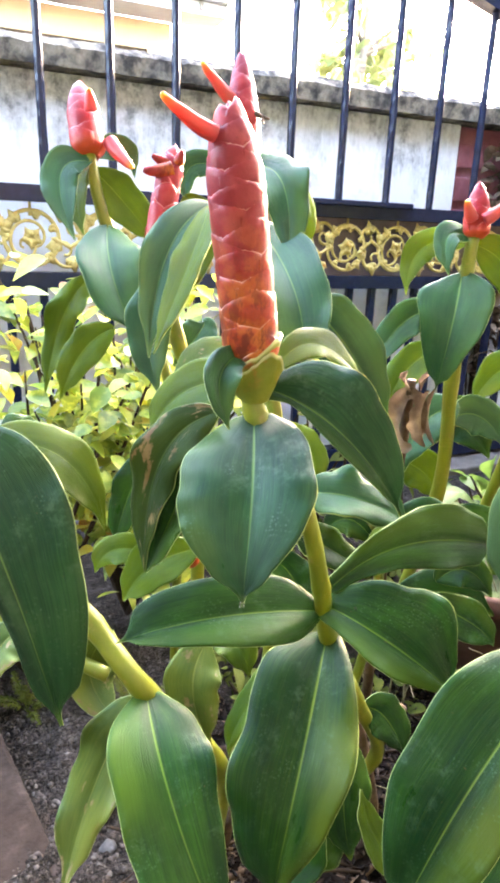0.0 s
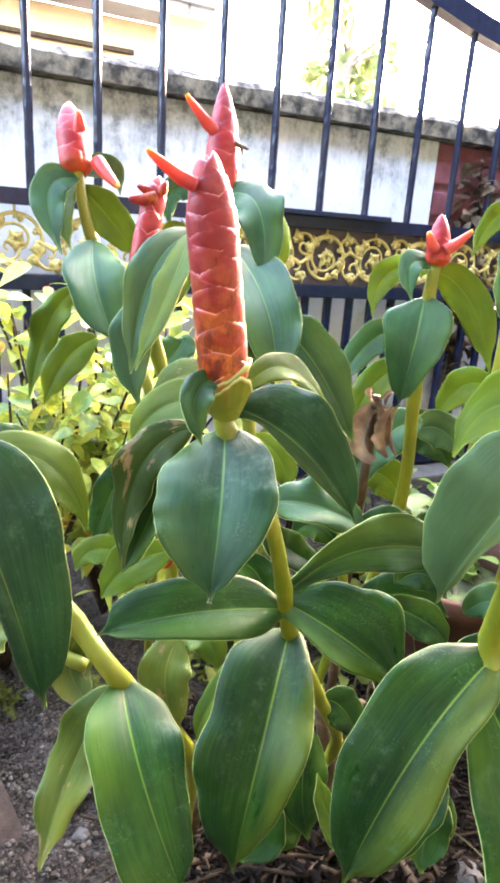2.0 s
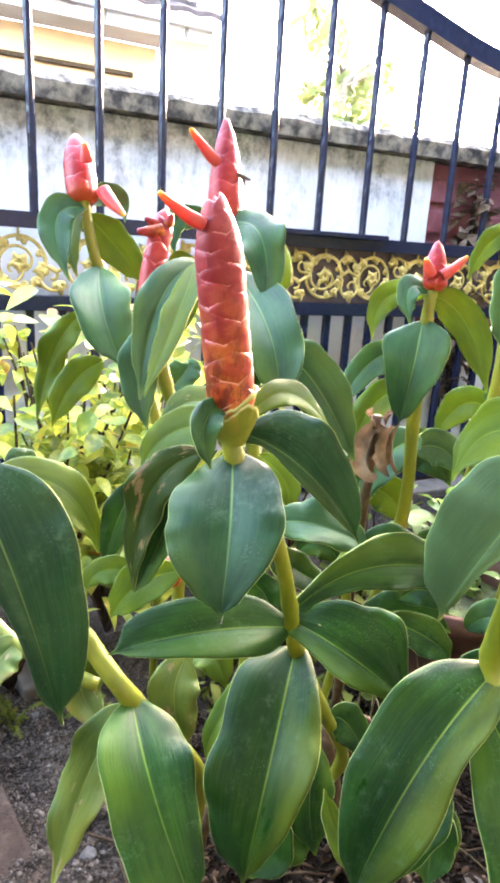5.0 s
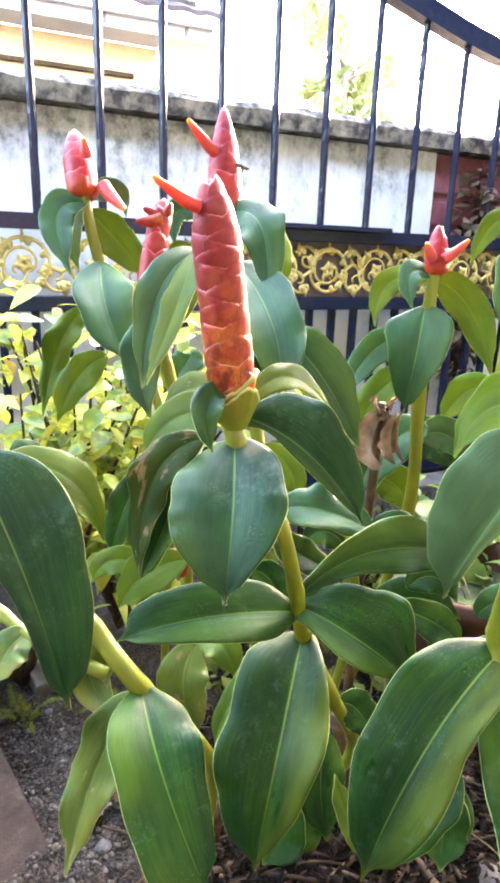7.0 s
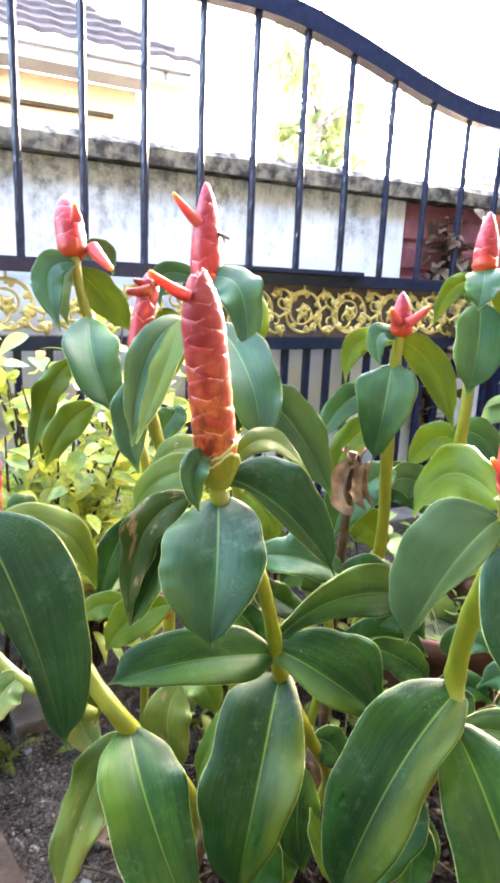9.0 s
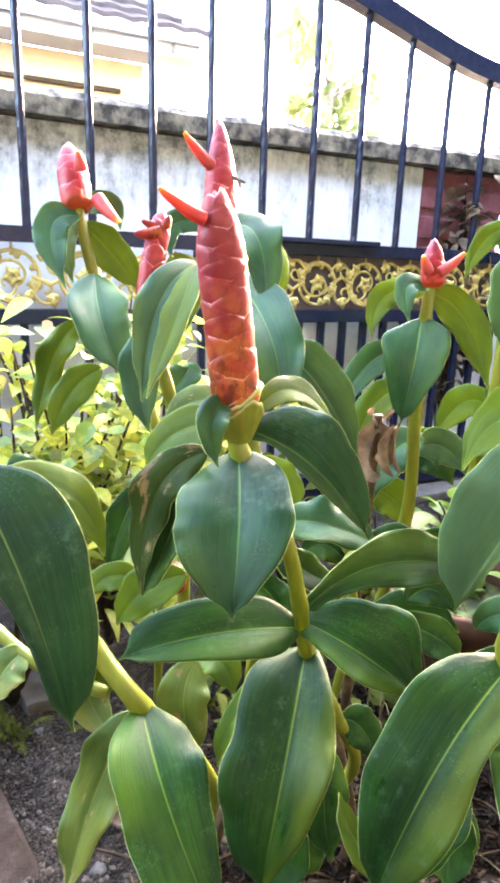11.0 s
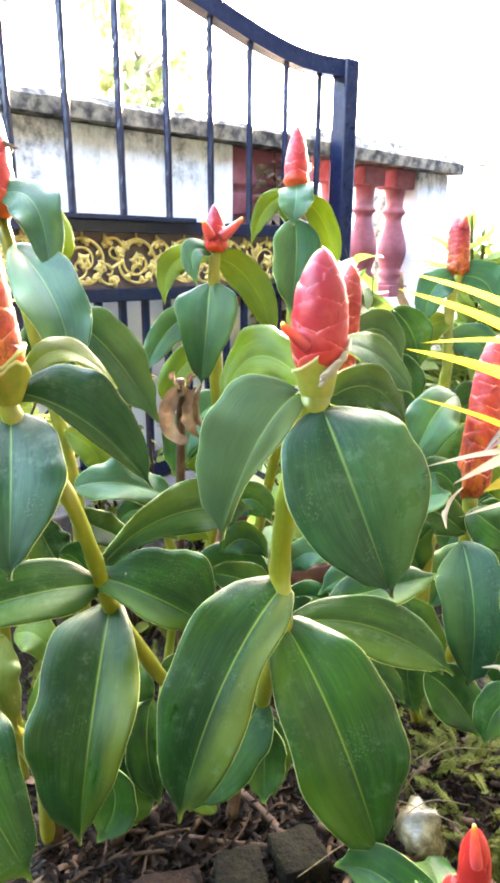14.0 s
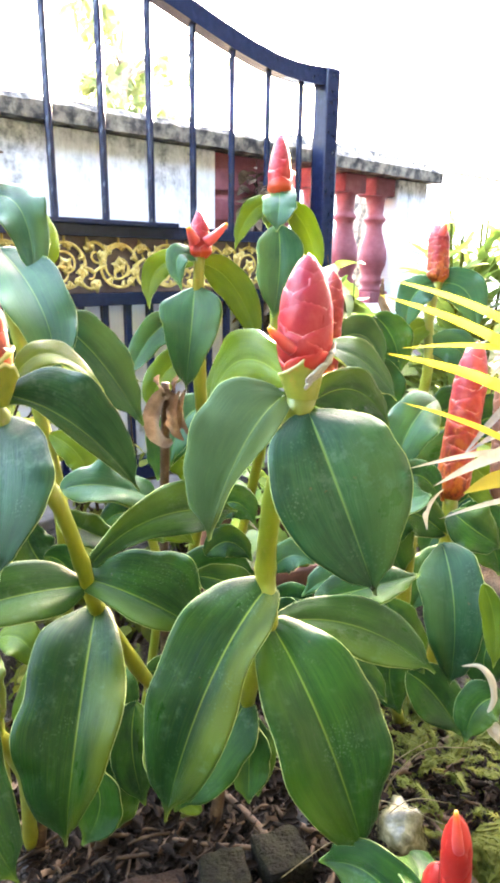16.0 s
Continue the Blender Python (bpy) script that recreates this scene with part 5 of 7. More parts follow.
# ginger cane with a short red cone and orange flowers
ginger_d = thing("spiral_ginger", "ginger cane with a short red cone and orange flowers", "ginger plant", "spiral ginger plants in the bed", (-0.650, -0.980, -0.050))
SKYLIT.append(ginger_d)
stem(ginger_d, [(-0.774, -1.245, 0.630, 0.0050), (-0.772, -1.241, 0.596, 0.0058), (-0.760, -1.227, 0.504, 0.0062), (-0.739, -1.203, 0.370, 0.0066), (-0.695, -1.091, 0.135, 0.0066), (-0.650, -0.980, -0.100, 0.0066)])
spike(ginger_d, (-0.774, -1.248, 0.629), (-0.772, -1.242, 0.672), 0.0112, 12, 11, mat=M_FRESH, taper=0.25)
flower(ginger_d, (-0.784, -1.252, 0.643), (-0.794, -1.255, 0.655), 0.0052)
flower(ginger_d, (-0.776, -1.257, 0.642), (-0.757, -1.266, 0.658), 0.0052)
leaf(ginger_d, (-0.7779, -1.2421, 0.5985), (-0.7910, -1.2525, 0.5536), (-0.7878, -1.2377, 0.4994), 0.0595, (-0.7804, -0.6243, 0.0360), wave=0.03, cup=0.06, right=(0.50, 0.48, 0.35, 0.16), left=(0.48, 0.45, 0.30, 0.14))
leaf(ginger_d, (-0.777, -1.244, 0.629), (-0.796, -1.240, 0.628), (-0.801, -1.254, 0.599), 0.0240, (-0.524, -0.589, 0.615), wave=0.06)
leaf(ginger_d, (-0.776, -1.240, 0.625), (-0.800, -1.213, 0.618), (-0.815, -1.219, 0.581), 0.0267, (-0.639, -0.739, 0.214), M_LIME, wave=0.06)
leaf(ginger_d, (-0.766, -1.240, 0.623), (-0.741, -1.261, 0.599), (-0.730, -1.287, 0.541), 0.0360, (-0.530, -0.815, 0.234), M_LIME, wave=0.06)
leaf(ginger_d, (-0.768, -1.201, 0.566), (-0.786, -1.175, 0.547), (-0.816, -1.176, 0.504), 0.0352, (-0.676, -0.695, 0.243), wave=0.06)
leaf(ginger_d, (-0.735, -1.173, 0.523), (-0.766, -1.166, 0.501), (-0.787, -1.170, 0.462), 0.0392, (-0.567, -0.690, 0.449), M_LIME, wave=0.06)
leaf(ginger_d, (-0.726, -1.198, 0.469), (-0.756, -1.189, 0.452), (-0.778, -1.194, 0.406), 0.0498, (-0.686, -0.494, 0.535), wave=0.06)
leaf(ginger_d, (-0.720, -1.193, 0.458), (-0.689, -1.197, 0.457), (-0.669, -1.216, 0.430), 0.0429, (-0.291, -0.928, 0.232), wave=0.06)

# tall ginger cane with a pointed red cone beside the gate post
ginger_e = thing("spiral_ginger", "tall ginger cane with a pointed red cone beside the gate post", "ginger plant", "spiral ginger plants in the bed", (-0.520, -0.950, -0.060))
SKYLIT.append(ginger_e)
stem(ginger_e, [(-0.640, -1.215, 0.696, 0.0060), (-0.641, -1.215, 0.641, 0.0065), (-0.639, -1.205, 0.462, 0.0068), (-0.580, -1.078, 0.181, 0.0068), (-0.520, -0.950, -0.100, 0.0068)])
spike(ginger_e, (-0.642, -1.217, 0.696), (-0.631, -1.206, 0.761), 0.0136, 17, 13, mat=M_FRESH, taper=0.25)
leaf(ginger_e, (-0.651, -1.227, 0.659), (-0.666, -1.245, 0.618), (-0.680, -1.252, 0.568), 0.0555, (-0.493, -0.786, 0.373), wave=0.06)
leaf(ginger_e, (-0.643, -1.218, 0.700), (-0.661, -1.237, 0.683), (-0.669, -1.241, 0.656), 0.0392, (-0.626, -0.475, 0.618), wave=0.06, cup=-0.10)
leaf(ginger_e, (-0.649, -1.217, 0.688), (-0.671, -1.203, 0.676), (-0.691, -1.201, 0.638), 0.0245, (-0.597, -0.759, 0.258), M_LIME, wave=0.06)
leaf(ginger_e, (-0.640, -1.227, 0.684), (-0.628, -1.249, 0.656), (-0.630, -1.268, 0.604), 0.0306, (-0.662, -0.698, 0.275), M_LIME, wave=0.06)
leaf(ginger_e, (-0.638, -1.216, 0.682), (-0.648, -1.209, 0.676), (-0.659, -1.219, 0.661), 0.0211, (-0.426, -0.732, 0.531), M_LIME, wave=0.06)
leaf(ginger_e, (-0.636, -1.200, 0.515), (-0.615, -1.222, 0.509), (-0.604, -1.244, 0.477), 0.0405, (-0.622, -0.719, 0.309), wave=0.06)
leaf(ginger_e, (-0.632, -1.196, 0.501), (-0.652, -1.178, 0.500), (-0.680, -1.170, 0.461), 0.0411, (-0.652, -0.677, 0.342), M_LIME, wave=0.06)

# ginger cane with a plump glossy red cone
ginger_f = thing("spiral_ginger", "ginger cane with a plump glossy red cone", "ginger plant", "spiral ginger plants in the bed", (-0.820, -1.200, -0.020))
stem(ginger_f, [(-0.9486, -1.5501, 0.568, 0.0068), (-0.939, -1.523, 0.504, 0.0056), (-0.929, -1.508, 0.456, 0.0058), (-0.931, -1.513, 0.423, 0.0054), (-0.918, -1.486, 0.363, 0.0052), (-0.893, -1.445, 0.277, 0.0052), (-0.853, -1.364, 0.149, 0.0052), (-0.837, -1.282, 0.024, 0.0052), (-0.820, -1.200, -0.100, 0.0052)])
spike(ginger_f, (-0.9476, -1.5492, 0.570), (-0.9455, -1.5475, 0.6315), 0.0131, 16, 15, mat=M_FRESH, taper=0.50, full=0.36)
calyx(ginger_f, (-0.9484, -1.5499, 0.5665), (-0.9472, -1.5489, 0.5905), 0.0070, 0.0112, -55, True)
flower(ginger_f, (-0.958, -1.552, 0.590), (-0.970, -1.549, 0.599), 0.0031)
water_drop(ginger_f, (-0.9440, -1.5940, 0.4850), 0.00125)
water_drop(ginger_f, (-0.9420, -1.5940, 0.4860), 0.00075)
water_drop(ginger_f, (-0.9500, -1.5880, 0.5000), 0.00074)
leaf(ginger_f, (-0.9484, -1.5553, 0.5591), (-0.9534, -1.5812, 0.5263), (-0.9416, -1.5956, 0.4796), 0.0667, (-0.5848, -0.7428, 0.3259), M_DEEP, wave=0.02, cup=0.05, right=(0.35, 0.45, 0.36, 0.16), left=(0.41, 0.50, 0.39, 0.17))
leaf(ginger_f, (-0.9558, -1.5434, 0.5666), (-0.9767, -1.5378, 0.5412), (-0.9755, -1.5114, 0.4866), 0.0504, (-0.8858, -0.4579, 0.0760), M_UNDER, wave=0.04, cup=-0.05, right=(0.46, 0.50, 0.49, 0.27), left=(0.17, 0.18, 0.08, 0.05))
leaf(ginger_f, (-0.950, -1.540, 0.574), (-0.946, -1.501, 0.577), (-0.954, -1.485, 0.548), 0.0313, (-0.985, 0.009, 0.171), M_LIME, wave=0.08, cup=-0.15)
leaf(ginger_f, (-0.9261, -1.5428, 0.5866), (-0.8893, -1.5377, 0.5766), (-0.8700, -1.5482, 0.5545), 0.0225, (-0.4200, -0.7400, 0.5200), M_SKYLIT, wave=0.06, cup=-0.10, right=(0.29, 0.50, 0.42, 0.22), left=(0.26, 0.50, 0.42, 0.20))
leaf(ginger_f, (-0.9381, -1.5482, 0.5633), (-0.9097, -1.5511, 0.5650), (-0.8925, -1.5609, 0.5444), 0.0228, (-0.1109, -0.9336, 0.3408), wave=0.06)
leaf(ginger_f, (-0.9283, -1.5104, 0.4463), (-0.9799, -1.5186, 0.4073), (-1.0069, -1.5124, 0.3269), 0.0608, (-0.7097, -0.5178, 0.4778), M_TURNED, wave=0.08, cup=0.03, right=(0.40, 0.50, 0.47, 0.21), left=(0.25, 0.28, 0.34, 0.21))
leaf(ginger_f, (-0.9298, -1.5142, 0.4234), (-0.9340, -1.5622, 0.3814), (-0.9195, -1.5874, 0.3002), 0.0688, (-0.4370, -0.7911, 0.4280), wave=0.075, cup=0.04, right=(0.28, 0.41, 0.43, 0.22), left=(0.32, 0.50, 0.45, 0.20))
leaf(ginger_f, (-0.9241, -1.5130, 0.4209), (-0.8661, -1.5305, 0.4023), (-0.8250, -1.5650, 0.3678), 0.0404, (-0.0800, -0.7882, 0.6102), wave=0.03, right=(0.33, 0.48, 0.48, 0.23), left=(0.29, 0.42, 0.50, 0.29))
leaf(ginger_f, (-0.869, -1.497, 0.408), (-0.842, -1.517, 0.416), (-0.805, -1.534, 0.421), 0.0309, (-0.420, -0.448, 0.789), wave=0.06)
leaf(ginger_f, (-0.913, -1.474, 0.335), (-0.940, -1.474, 0.310), (-0.968, -1.465, 0.272), 0.0454, (-0.709, -0.431, 0.558), wave=0.06)
leaf(ginger_f, (-0.890, -1.455, 0.292), (-0.896, -1.461, 0.264), (-0.907, -1.473, 0.245), 0.0347, (-0.708, -0.535, 0.461), wave=0.06)
leaf(ginger_f, (-0.957, -1.383, 0.257), (-0.975, -1.391, 0.231), (-0.984, -1.395, 0.202), 0.0467, (-0.364, -0.857, 0.366), wave=0.06)
leaf(ginger_f, (-0.943, -1.370, 0.283), (-0.954, -1.369, 0.262), (-0.958, -1.374, 0.243), 0.0270, (-0.669, -0.672, 0.318), wave=0.06)

# ginger cane with a slim red cone in the sun
ginger_g = thing("spiral_ginger", "ginger cane with a slim red cone in the sun", "ginger plant", "spiral ginger plants in the bed", (-0.200, -0.920, -0.080))
SKYLIT.append(ginger_g)
stem(ginger_g, [(-0.283, -1.200, 0.599, 0.0070), (-0.293, -1.196, 0.551, 0.0075), (-0.303, -1.200, 0.414, 0.0080), (-0.252, -1.060, 0.157, 0.0080), (-0.200, -0.920, -0.100, 0.0080)])
spike(ginger_g, (-0.284, -1.199, 0.599), (-0.269, -1.183, 0.689), 0.0167, 28, 17)
flower(ginger_g, (-0.284, -1.199, 0.668), (-0.286, -1.205, 0.683), 0.0066)
leaf(ginger_g, (-0.285, -1.198, 0.597), (-0.325, -1.185, 0.577), (-0.342, -1.190, 0.527), 0.0525, (-0.687, -0.529, 0.499), wave=0.06)
leaf(ginger_g, (-0.282, -1.201, 0.597), (-0.262, -1.237, 0.585), (-0.261, -1.260, 0.531), 0.0610, (-0.811, -0.541, 0.225), wave=0.06)
leaf(ginger_g, (-0.298, -1.198, 0.535), (-0.346, -1.179, 0.511), (-0.370, -1.176, 0.467), 0.0556, (-0.646, -0.579, 0.497), M_LIME, wave=0.06)
leaf(ginger_g, (-0.304, -1.206, 0.502), (-0.276, -1.247, 0.496), (-0.269, -1.278, 0.432), 0.0556, (-0.765, -0.600, 0.234), wave=0.06)

# ginger cane with a brown-red fading cone among leaves
ginger_h = thing("spiral_ginger", "ginger cane with a brown-red fading cone among leaves", "ginger plant", "spiral ginger plants in the bed", (-0.450, -1.080, -0.050))
SKYLIT.append(ginger_h)
stem(ginger_h, [(-0.564, -1.227, 0.469, 0.0065), (-0.570, -1.230, 0.413, 0.0070), (-0.510, -1.155, 0.156, 0.0070), (-0.450, -1.080, -0.100, 0.0070)])
spike(ginger_h, (-0.570, -1.231, 0.464), (-0.556, -1.229, 0.621), 0.0154, 26, 19)
spike(ginger_h, (-0.474, -1.196, 0.500), (-0.472, -1.191, 0.553), 0.0122, 12, 21, mat=M_FRESH)
leaf(ginger_h, (-0.541, -1.212, 0.522), (-0.490, -1.224, 0.534), (-0.468, -1.247, 0.490), 0.0517, (-0.394, -0.914, 0.101), wave=0.06)
leaf(ginger_h, (-0.6279, -1.4228, 0.4998), (-0.6669, -1.4245, 0.4795), (-0.6878, -1.4233, 0.4346), 0.0481, (-0.7000, -0.5600, 0.4400), wave=0.06)
leaf(ginger_h, (-0.705, -1.413, 0.422), (-0.707, -1.451, 0.428), (-0.688, -1.466, 0.433), 0.0363, (-0.788, -0.128, 0.602), wave=0.06)

# ginger cane with a long orange-red mature cone
ginger_o = thing("spiral_ginger", "ginger cane with a long orange-red mature cone", "ginger plant", "spiral ginger plants in the bed", (-0.420, -1.300, -0.030))
stem(ginger_o, [(-0.615, -1.444, 0.404, 0.0070), (-0.618, -1.448, 0.352, 0.0075), (-0.613, -1.448, 0.260, 0.0075), (-0.516, -1.374, 0.080, 0.0075), (-0.420, -1.300, -0.100, 0.0075)])
spike(ginger_o, (-0.616, -1.444, 0.403), (-0.583, -1.437, 0.562), 0.0168, 32, 23)
spike(ginger_o, (-0.520, -1.455, 0.377), (-0.504, -1.434, 0.536), 0.0168, 28, 25, mat=M_WITHERED)
leaf(ginger_o, (-0.6804, -1.4781, 0.3845), (-0.7045, -1.5096, 0.3373), (-0.7081, -1.5135, 0.2674), 0.0545, (-0.8942, -0.3181, 0.3151), M_DEEP, wave=0.04, right=(0.46, 0.50, 0.42, 0.20), left=(0.46, 0.50, 0.42, 0.20))
leaf(ginger_o, (-0.662, -1.465, 0.388), (-0.696, -1.441, 0.407), (-0.713, -1.443, 0.365), 0.0488, (-0.529, -0.552, 0.645), wave=0.06)
leaf(ginger_o, (-0.649, -1.470, 0.403), (-0.647, -1.490, 0.393), (-0.631, -1.510, 0.378), 0.0484, (-0.555, -0.606, 0.570), wave=0.06)
leaf(ginger_o, (-0.676, -1.464, 0.430), (-0.686, -1.449, 0.444), (-0.699, -1.441, 0.434), 0.0317, (-0.512, -0.616, 0.599), wave=0.06)
leaf(ginger_o, (-0.758, -1.477, 0.355), (-0.754, -1.491, 0.329), (-0.737, -1.507, 0.292), 0.0422, (-0.518, -0.826, 0.221), wave=0.06)
leaf(ginger_o, (-0.730, -1.490, 0.279), (-0.717, -1.509, 0.260), (-0.707, -1.531, 0.228), 0.0471, (-0.488, -0.775, 0.403), wave=0.06)
leaf(ginger_o, (-0.712, -1.536, 0.379), (-0.711, -1.548, 0.349), (-0.719, -1.555, 0.316), 0.0203, (-0.930, -0.310, 0.197), M_LIME, wave=0.06)
leaf(ginger_o, (-0.720, -1.563, 0.294), (-0.735, -1.553, 0.285), (-0.747, -1.553, 0.259), 0.0360, (-0.803, -0.157, 0.575), wave=0.06)
stem(ginger_o, [(-0.668, -1.437, 0.375, 0.0060), (-0.661, -1.430, 0.303, 0.0065), (-0.663, -1.426, 0.204, 0.0068), (-0.541, -1.363, 0.052, 0.0068), (-0.420, -1.300, -0.100, 0.0068)], name="side_stem")

# small ginger shoot with a bright red bud
ginger_s = thing("spiral_ginger", "small ginger shoot with a bright red bud", "ginger plant", "spiral ginger plants in the bed", (-0.950, -1.620, 0.000))
stem(ginger_s, [(-0.986, -1.670, 0.398, 0.0035), (-0.967, -1.666, 0.327, 0.0040), (-0.958, -1.643, 0.114, 0.0040), (-0.950, -1.620, -0.100, 0.0040)])
spike(ginger_s, (-0.988, -1.671, 0.401), (-0.997, -1.672, 0.455), 0.0055, 9, 27, mat=M_BUD)
spike(ginger_s, (-0.9891, -1.6646, 0.3876), (-0.9934, -1.6654, 0.4261), 0.0056, 9, 29, mat=M_BUD)
flower(ginger_s, (-1.002, -1.676, 0.447), (-1.005, -1.675, 0.463), 0.0019)
leaf(ginger_s, (-0.930, -1.632, 0.285), (-0.927, -1.598, 0.304), (-0.937, -1.566, 0.294), 0.0368, (-0.60, -0.66, 0.45), wave=0.06)
leaf(ginger_s, (-0.936, -1.645, 0.309), (-0.908, -1.615, 0.304), (-0.897, -1.599, 0.301), 0.0337, (-0.45, -0.75, 0.48), wave=0.06)

# leafy young ginger shoots without flowers, low in the bed
ginger_m = thing("spiral_ginger", "leafy young ginger shoots without flowers, low in the bed", "ginger plant", "spiral ginger plants in the bed", (-0.800, -1.120, -0.030))
stem(ginger_m, [(-0.841, -1.238, 0.385, 0.0045), (-0.821, -1.233, 0.290, 0.0050), (-0.810, -1.177, 0.095, 0.0050), (-0.800, -1.120, -0.100, 0.0050)])
leaf(ginger_m, (-0.844, -1.264, 0.374), (-0.809, -1.274, 0.396), (-0.776, -1.293, 0.385), 0.0378, (-0.396, -0.704, 0.589), wave=0.06)
leaf(ginger_m, (-0.843, -1.243, 0.369), (-0.861, -1.229, 0.384), (-0.882, -1.223, 0.370), 0.0335, (-0.364, -0.738, 0.568), wave=0.06)
leaf(ginger_m, (-0.854, -1.261, 0.368), (-0.834, -1.268, 0.374), (-0.812, -1.285, 0.355), 0.0324, (-0.287, -0.793, 0.537), M_LIME, wave=0.06)
leaf(ginger_m, (-0.972, -1.308, 0.402), (-0.961, -1.317, 0.390), (-0.959, -1.326, 0.365), 0.0315, (-0.193, -0.907, 0.374), wave=0.06)
leaf(ginger_m, (-0.828, -1.270, 0.307), (-0.787, -1.284, 0.325), (-0.748, -1.309, 0.306), 0.0447, (-0.329, -0.691, 0.644), wave=0.06)
leaf(ginger_m, (-0.814, -1.294, 0.325), (-0.782, -1.314, 0.311), (-0.764, -1.329, 0.292), 0.0378, (-0.251, -0.829, 0.499), wave=0.06)
leaf(ginger_m, (-0.920, -1.365, 0.304), (-0.908, -1.373, 0.296), (-0.898, -1.386, 0.271), 0.0315, (-0.156, -0.877, 0.454), wave=0.06)
leaf(ginger_m, (-0.882, -1.427, 0.275), (-0.878, -1.447, 0.257), (-0.882, -1.457, 0.221), 0.0352, (-0.426, -0.791, 0.439), wave=0.06)
leaf(ginger_m, (-0.948, -1.388, 0.299), (-0.960, -1.402, 0.271), (-0.959, -1.416, 0.233), 0.0352, (-0.333, -0.847, 0.415), wave=0.06)
leaf(ginger_m, (-0.989, -1.391, 0.262), (-0.988, -1.400, 0.239), (-1.004, -1.399, 0.214), 0.0373, (-0.699, -0.638, 0.325), wave=0.06)
leaf(ginger_m, (-0.934, -1.449, 0.238), (-0.953, -1.431, 0.266), (-0.959, -1.418, 0.296), 0.0208, (0.042, -0.874, 0.485), M_LIME, wave=0.06)
leaf(ginger_m, (-0.691, -1.142, 0.443), (-0.668, -1.155, 0.438), (-0.647, -1.177, 0.401), 0.0541, (-0.421, -0.863, 0.279), wave=0.06)
leaf(ginger_m, (-0.691, -1.112, 0.427), (-0.718, -1.106, 0.406), (-0.740, -1.111, 0.358), 0.0597, (-0.631, -0.640, 0.438), wave=0.06)
leaf(ginger_m, (-0.714, -1.094, 0.379), (-0.683, -1.113, 0.367), (-0.667, -1.131, 0.334), 0.0504, (-0.355, -0.869, 0.344), M_LIME, wave=0.06)
leaf(ginger_m, (-0.901, -1.146, 0.522), (-0.913, -1.153, 0.545), (-0.921, -1.138, 0.566), 0.0378, (-0.169, -0.980, 0.101), wave=0.06)
leaf(ginger_m, (-0.909, -1.190, 0.464), (-0.893, -1.212, 0.444), (-0.893, -1.221, 0.418), 0.0297, (-0.293, -0.837, 0.462), M_LIME, wave=0.06)
leaf(ginger_m, (-0.795, -1.293, 0.386), (-0.776, -1.305, 0.397), (-0.766, -1.323, 0.376), 0.0391, (-0.521, -0.677, 0.519), wave=0.06)
leaf(ginger_m, (-0.795, -1.284, 0.340), (-0.776, -1.296, 0.351), (-0.762, -1.315, 0.332), 0.0346, (-0.485, -0.664, 0.569), wave=0.06)
leaf(ginger_m, (-0.817, -1.426, 0.354), (-0.826, -1.422, 0.341), (-0.834, -1.425, 0.319), 0.0281, (-0.800, -0.469, 0.375), wave=0.06)
leaf(ginger_m, (-0.813, -1.473, 0.314), (-0.800, -1.486, 0.310), (-0.787, -1.505, 0.289), 0.0315, (-0.372, -0.740, 0.560), wave=0.06)
leaf(ginger_m, (-0.954, -1.259, 0.365), (-0.961, -1.245, 0.384), (-0.963, -1.232, 0.412), 0.0396, (-0.155, -0.869, 0.470), wave=0.06)
leaf(ginger_m, (-0.994, -1.246, 0.309), (-0.983, -1.269, 0.310), (-0.977, -1.284, 0.287), 0.0341, (-0.253, -0.567, 0.784), M_LIME, wave=0.06)
leaf(ginger_m, (-0.926, -1.317, 0.281), (-0.928, -1.334, 0.269), (-0.936, -1.336, 0.246), 0.0292, (-0.241, -0.822, 0.515), wave=0.06)
leaf(ginger_m, (-0.702, -1.399, 0.395), (-0.695, -1.429, 0.369), (-0.688, -1.445, 0.344), 0.0585, (-0.599, -0.669, 0.439), wave=0.06)
leaf(ginger_m, (-0.7056, -1.4252, 0.3317), (-0.7370, -1.4064, 0.3434), (-0.7689, -1.3907, 0.3276), 0.0360, (-0.5000, -0.6000, 0.6200), M_SKYLIT, wave=0.08)
leaf(ginger_m, (-0.7729, -1.3537, 0.2874), (-0.7611, -1.3685, 0.3127), (-0.7463, -1.3918, 0.3052), 0.0340, (-0.4000, -0.7500, 0.5000), wave=0.08)
leaf(ginger_m, (-0.7278, -1.4369, 0.3222), (-0.7551, -1.4268, 0.3209), (-0.7791, -1.4190, 0.3032), 0.0340, (-0.5000, -0.7000, 0.5000), wave=0.08)
leaf(ginger_m, (-0.7369, -1.3189, 0.3162), (-0.7256, -1.3359, 0.3349), (-0.7133, -1.3562, 0.3290), 0.0340, (-0.4000, -0.7000, 0.6000), M_SKYLIT, wave=0.08)

# ginger cane with spreading leaves at the sunny side
ginger_r = thing("spiral_ginger", "ginger cane with spreading leaves at the sunny side", "ginger plant", "spiral ginger plants in the bed", (-0.200, -1.200, -0.050))
stem(ginger_r, [(-0.422, -1.354, 0.450, 0.0060), (-0.398, -1.348, 0.305, 0.0065), (-0.299, -1.274, 0.102, 0.0065), (-0.200, -1.200, -0.100, 0.0065)])
leaf(ginger_r, (-0.425, -1.357, 0.436), (-0.444, -1.335, 0.450), (-0.472, -1.320, 0.422), 0.0577, (-0.632, -0.633, 0.447), wave=0.06)
leaf(ginger_r, (-0.428, -1.360, 0.423), (-0.404, -1.376, 0.437), (-0.390, -1.404, 0.396), 0.0649, (-0.651, -0.716, 0.251), wave=0.06)
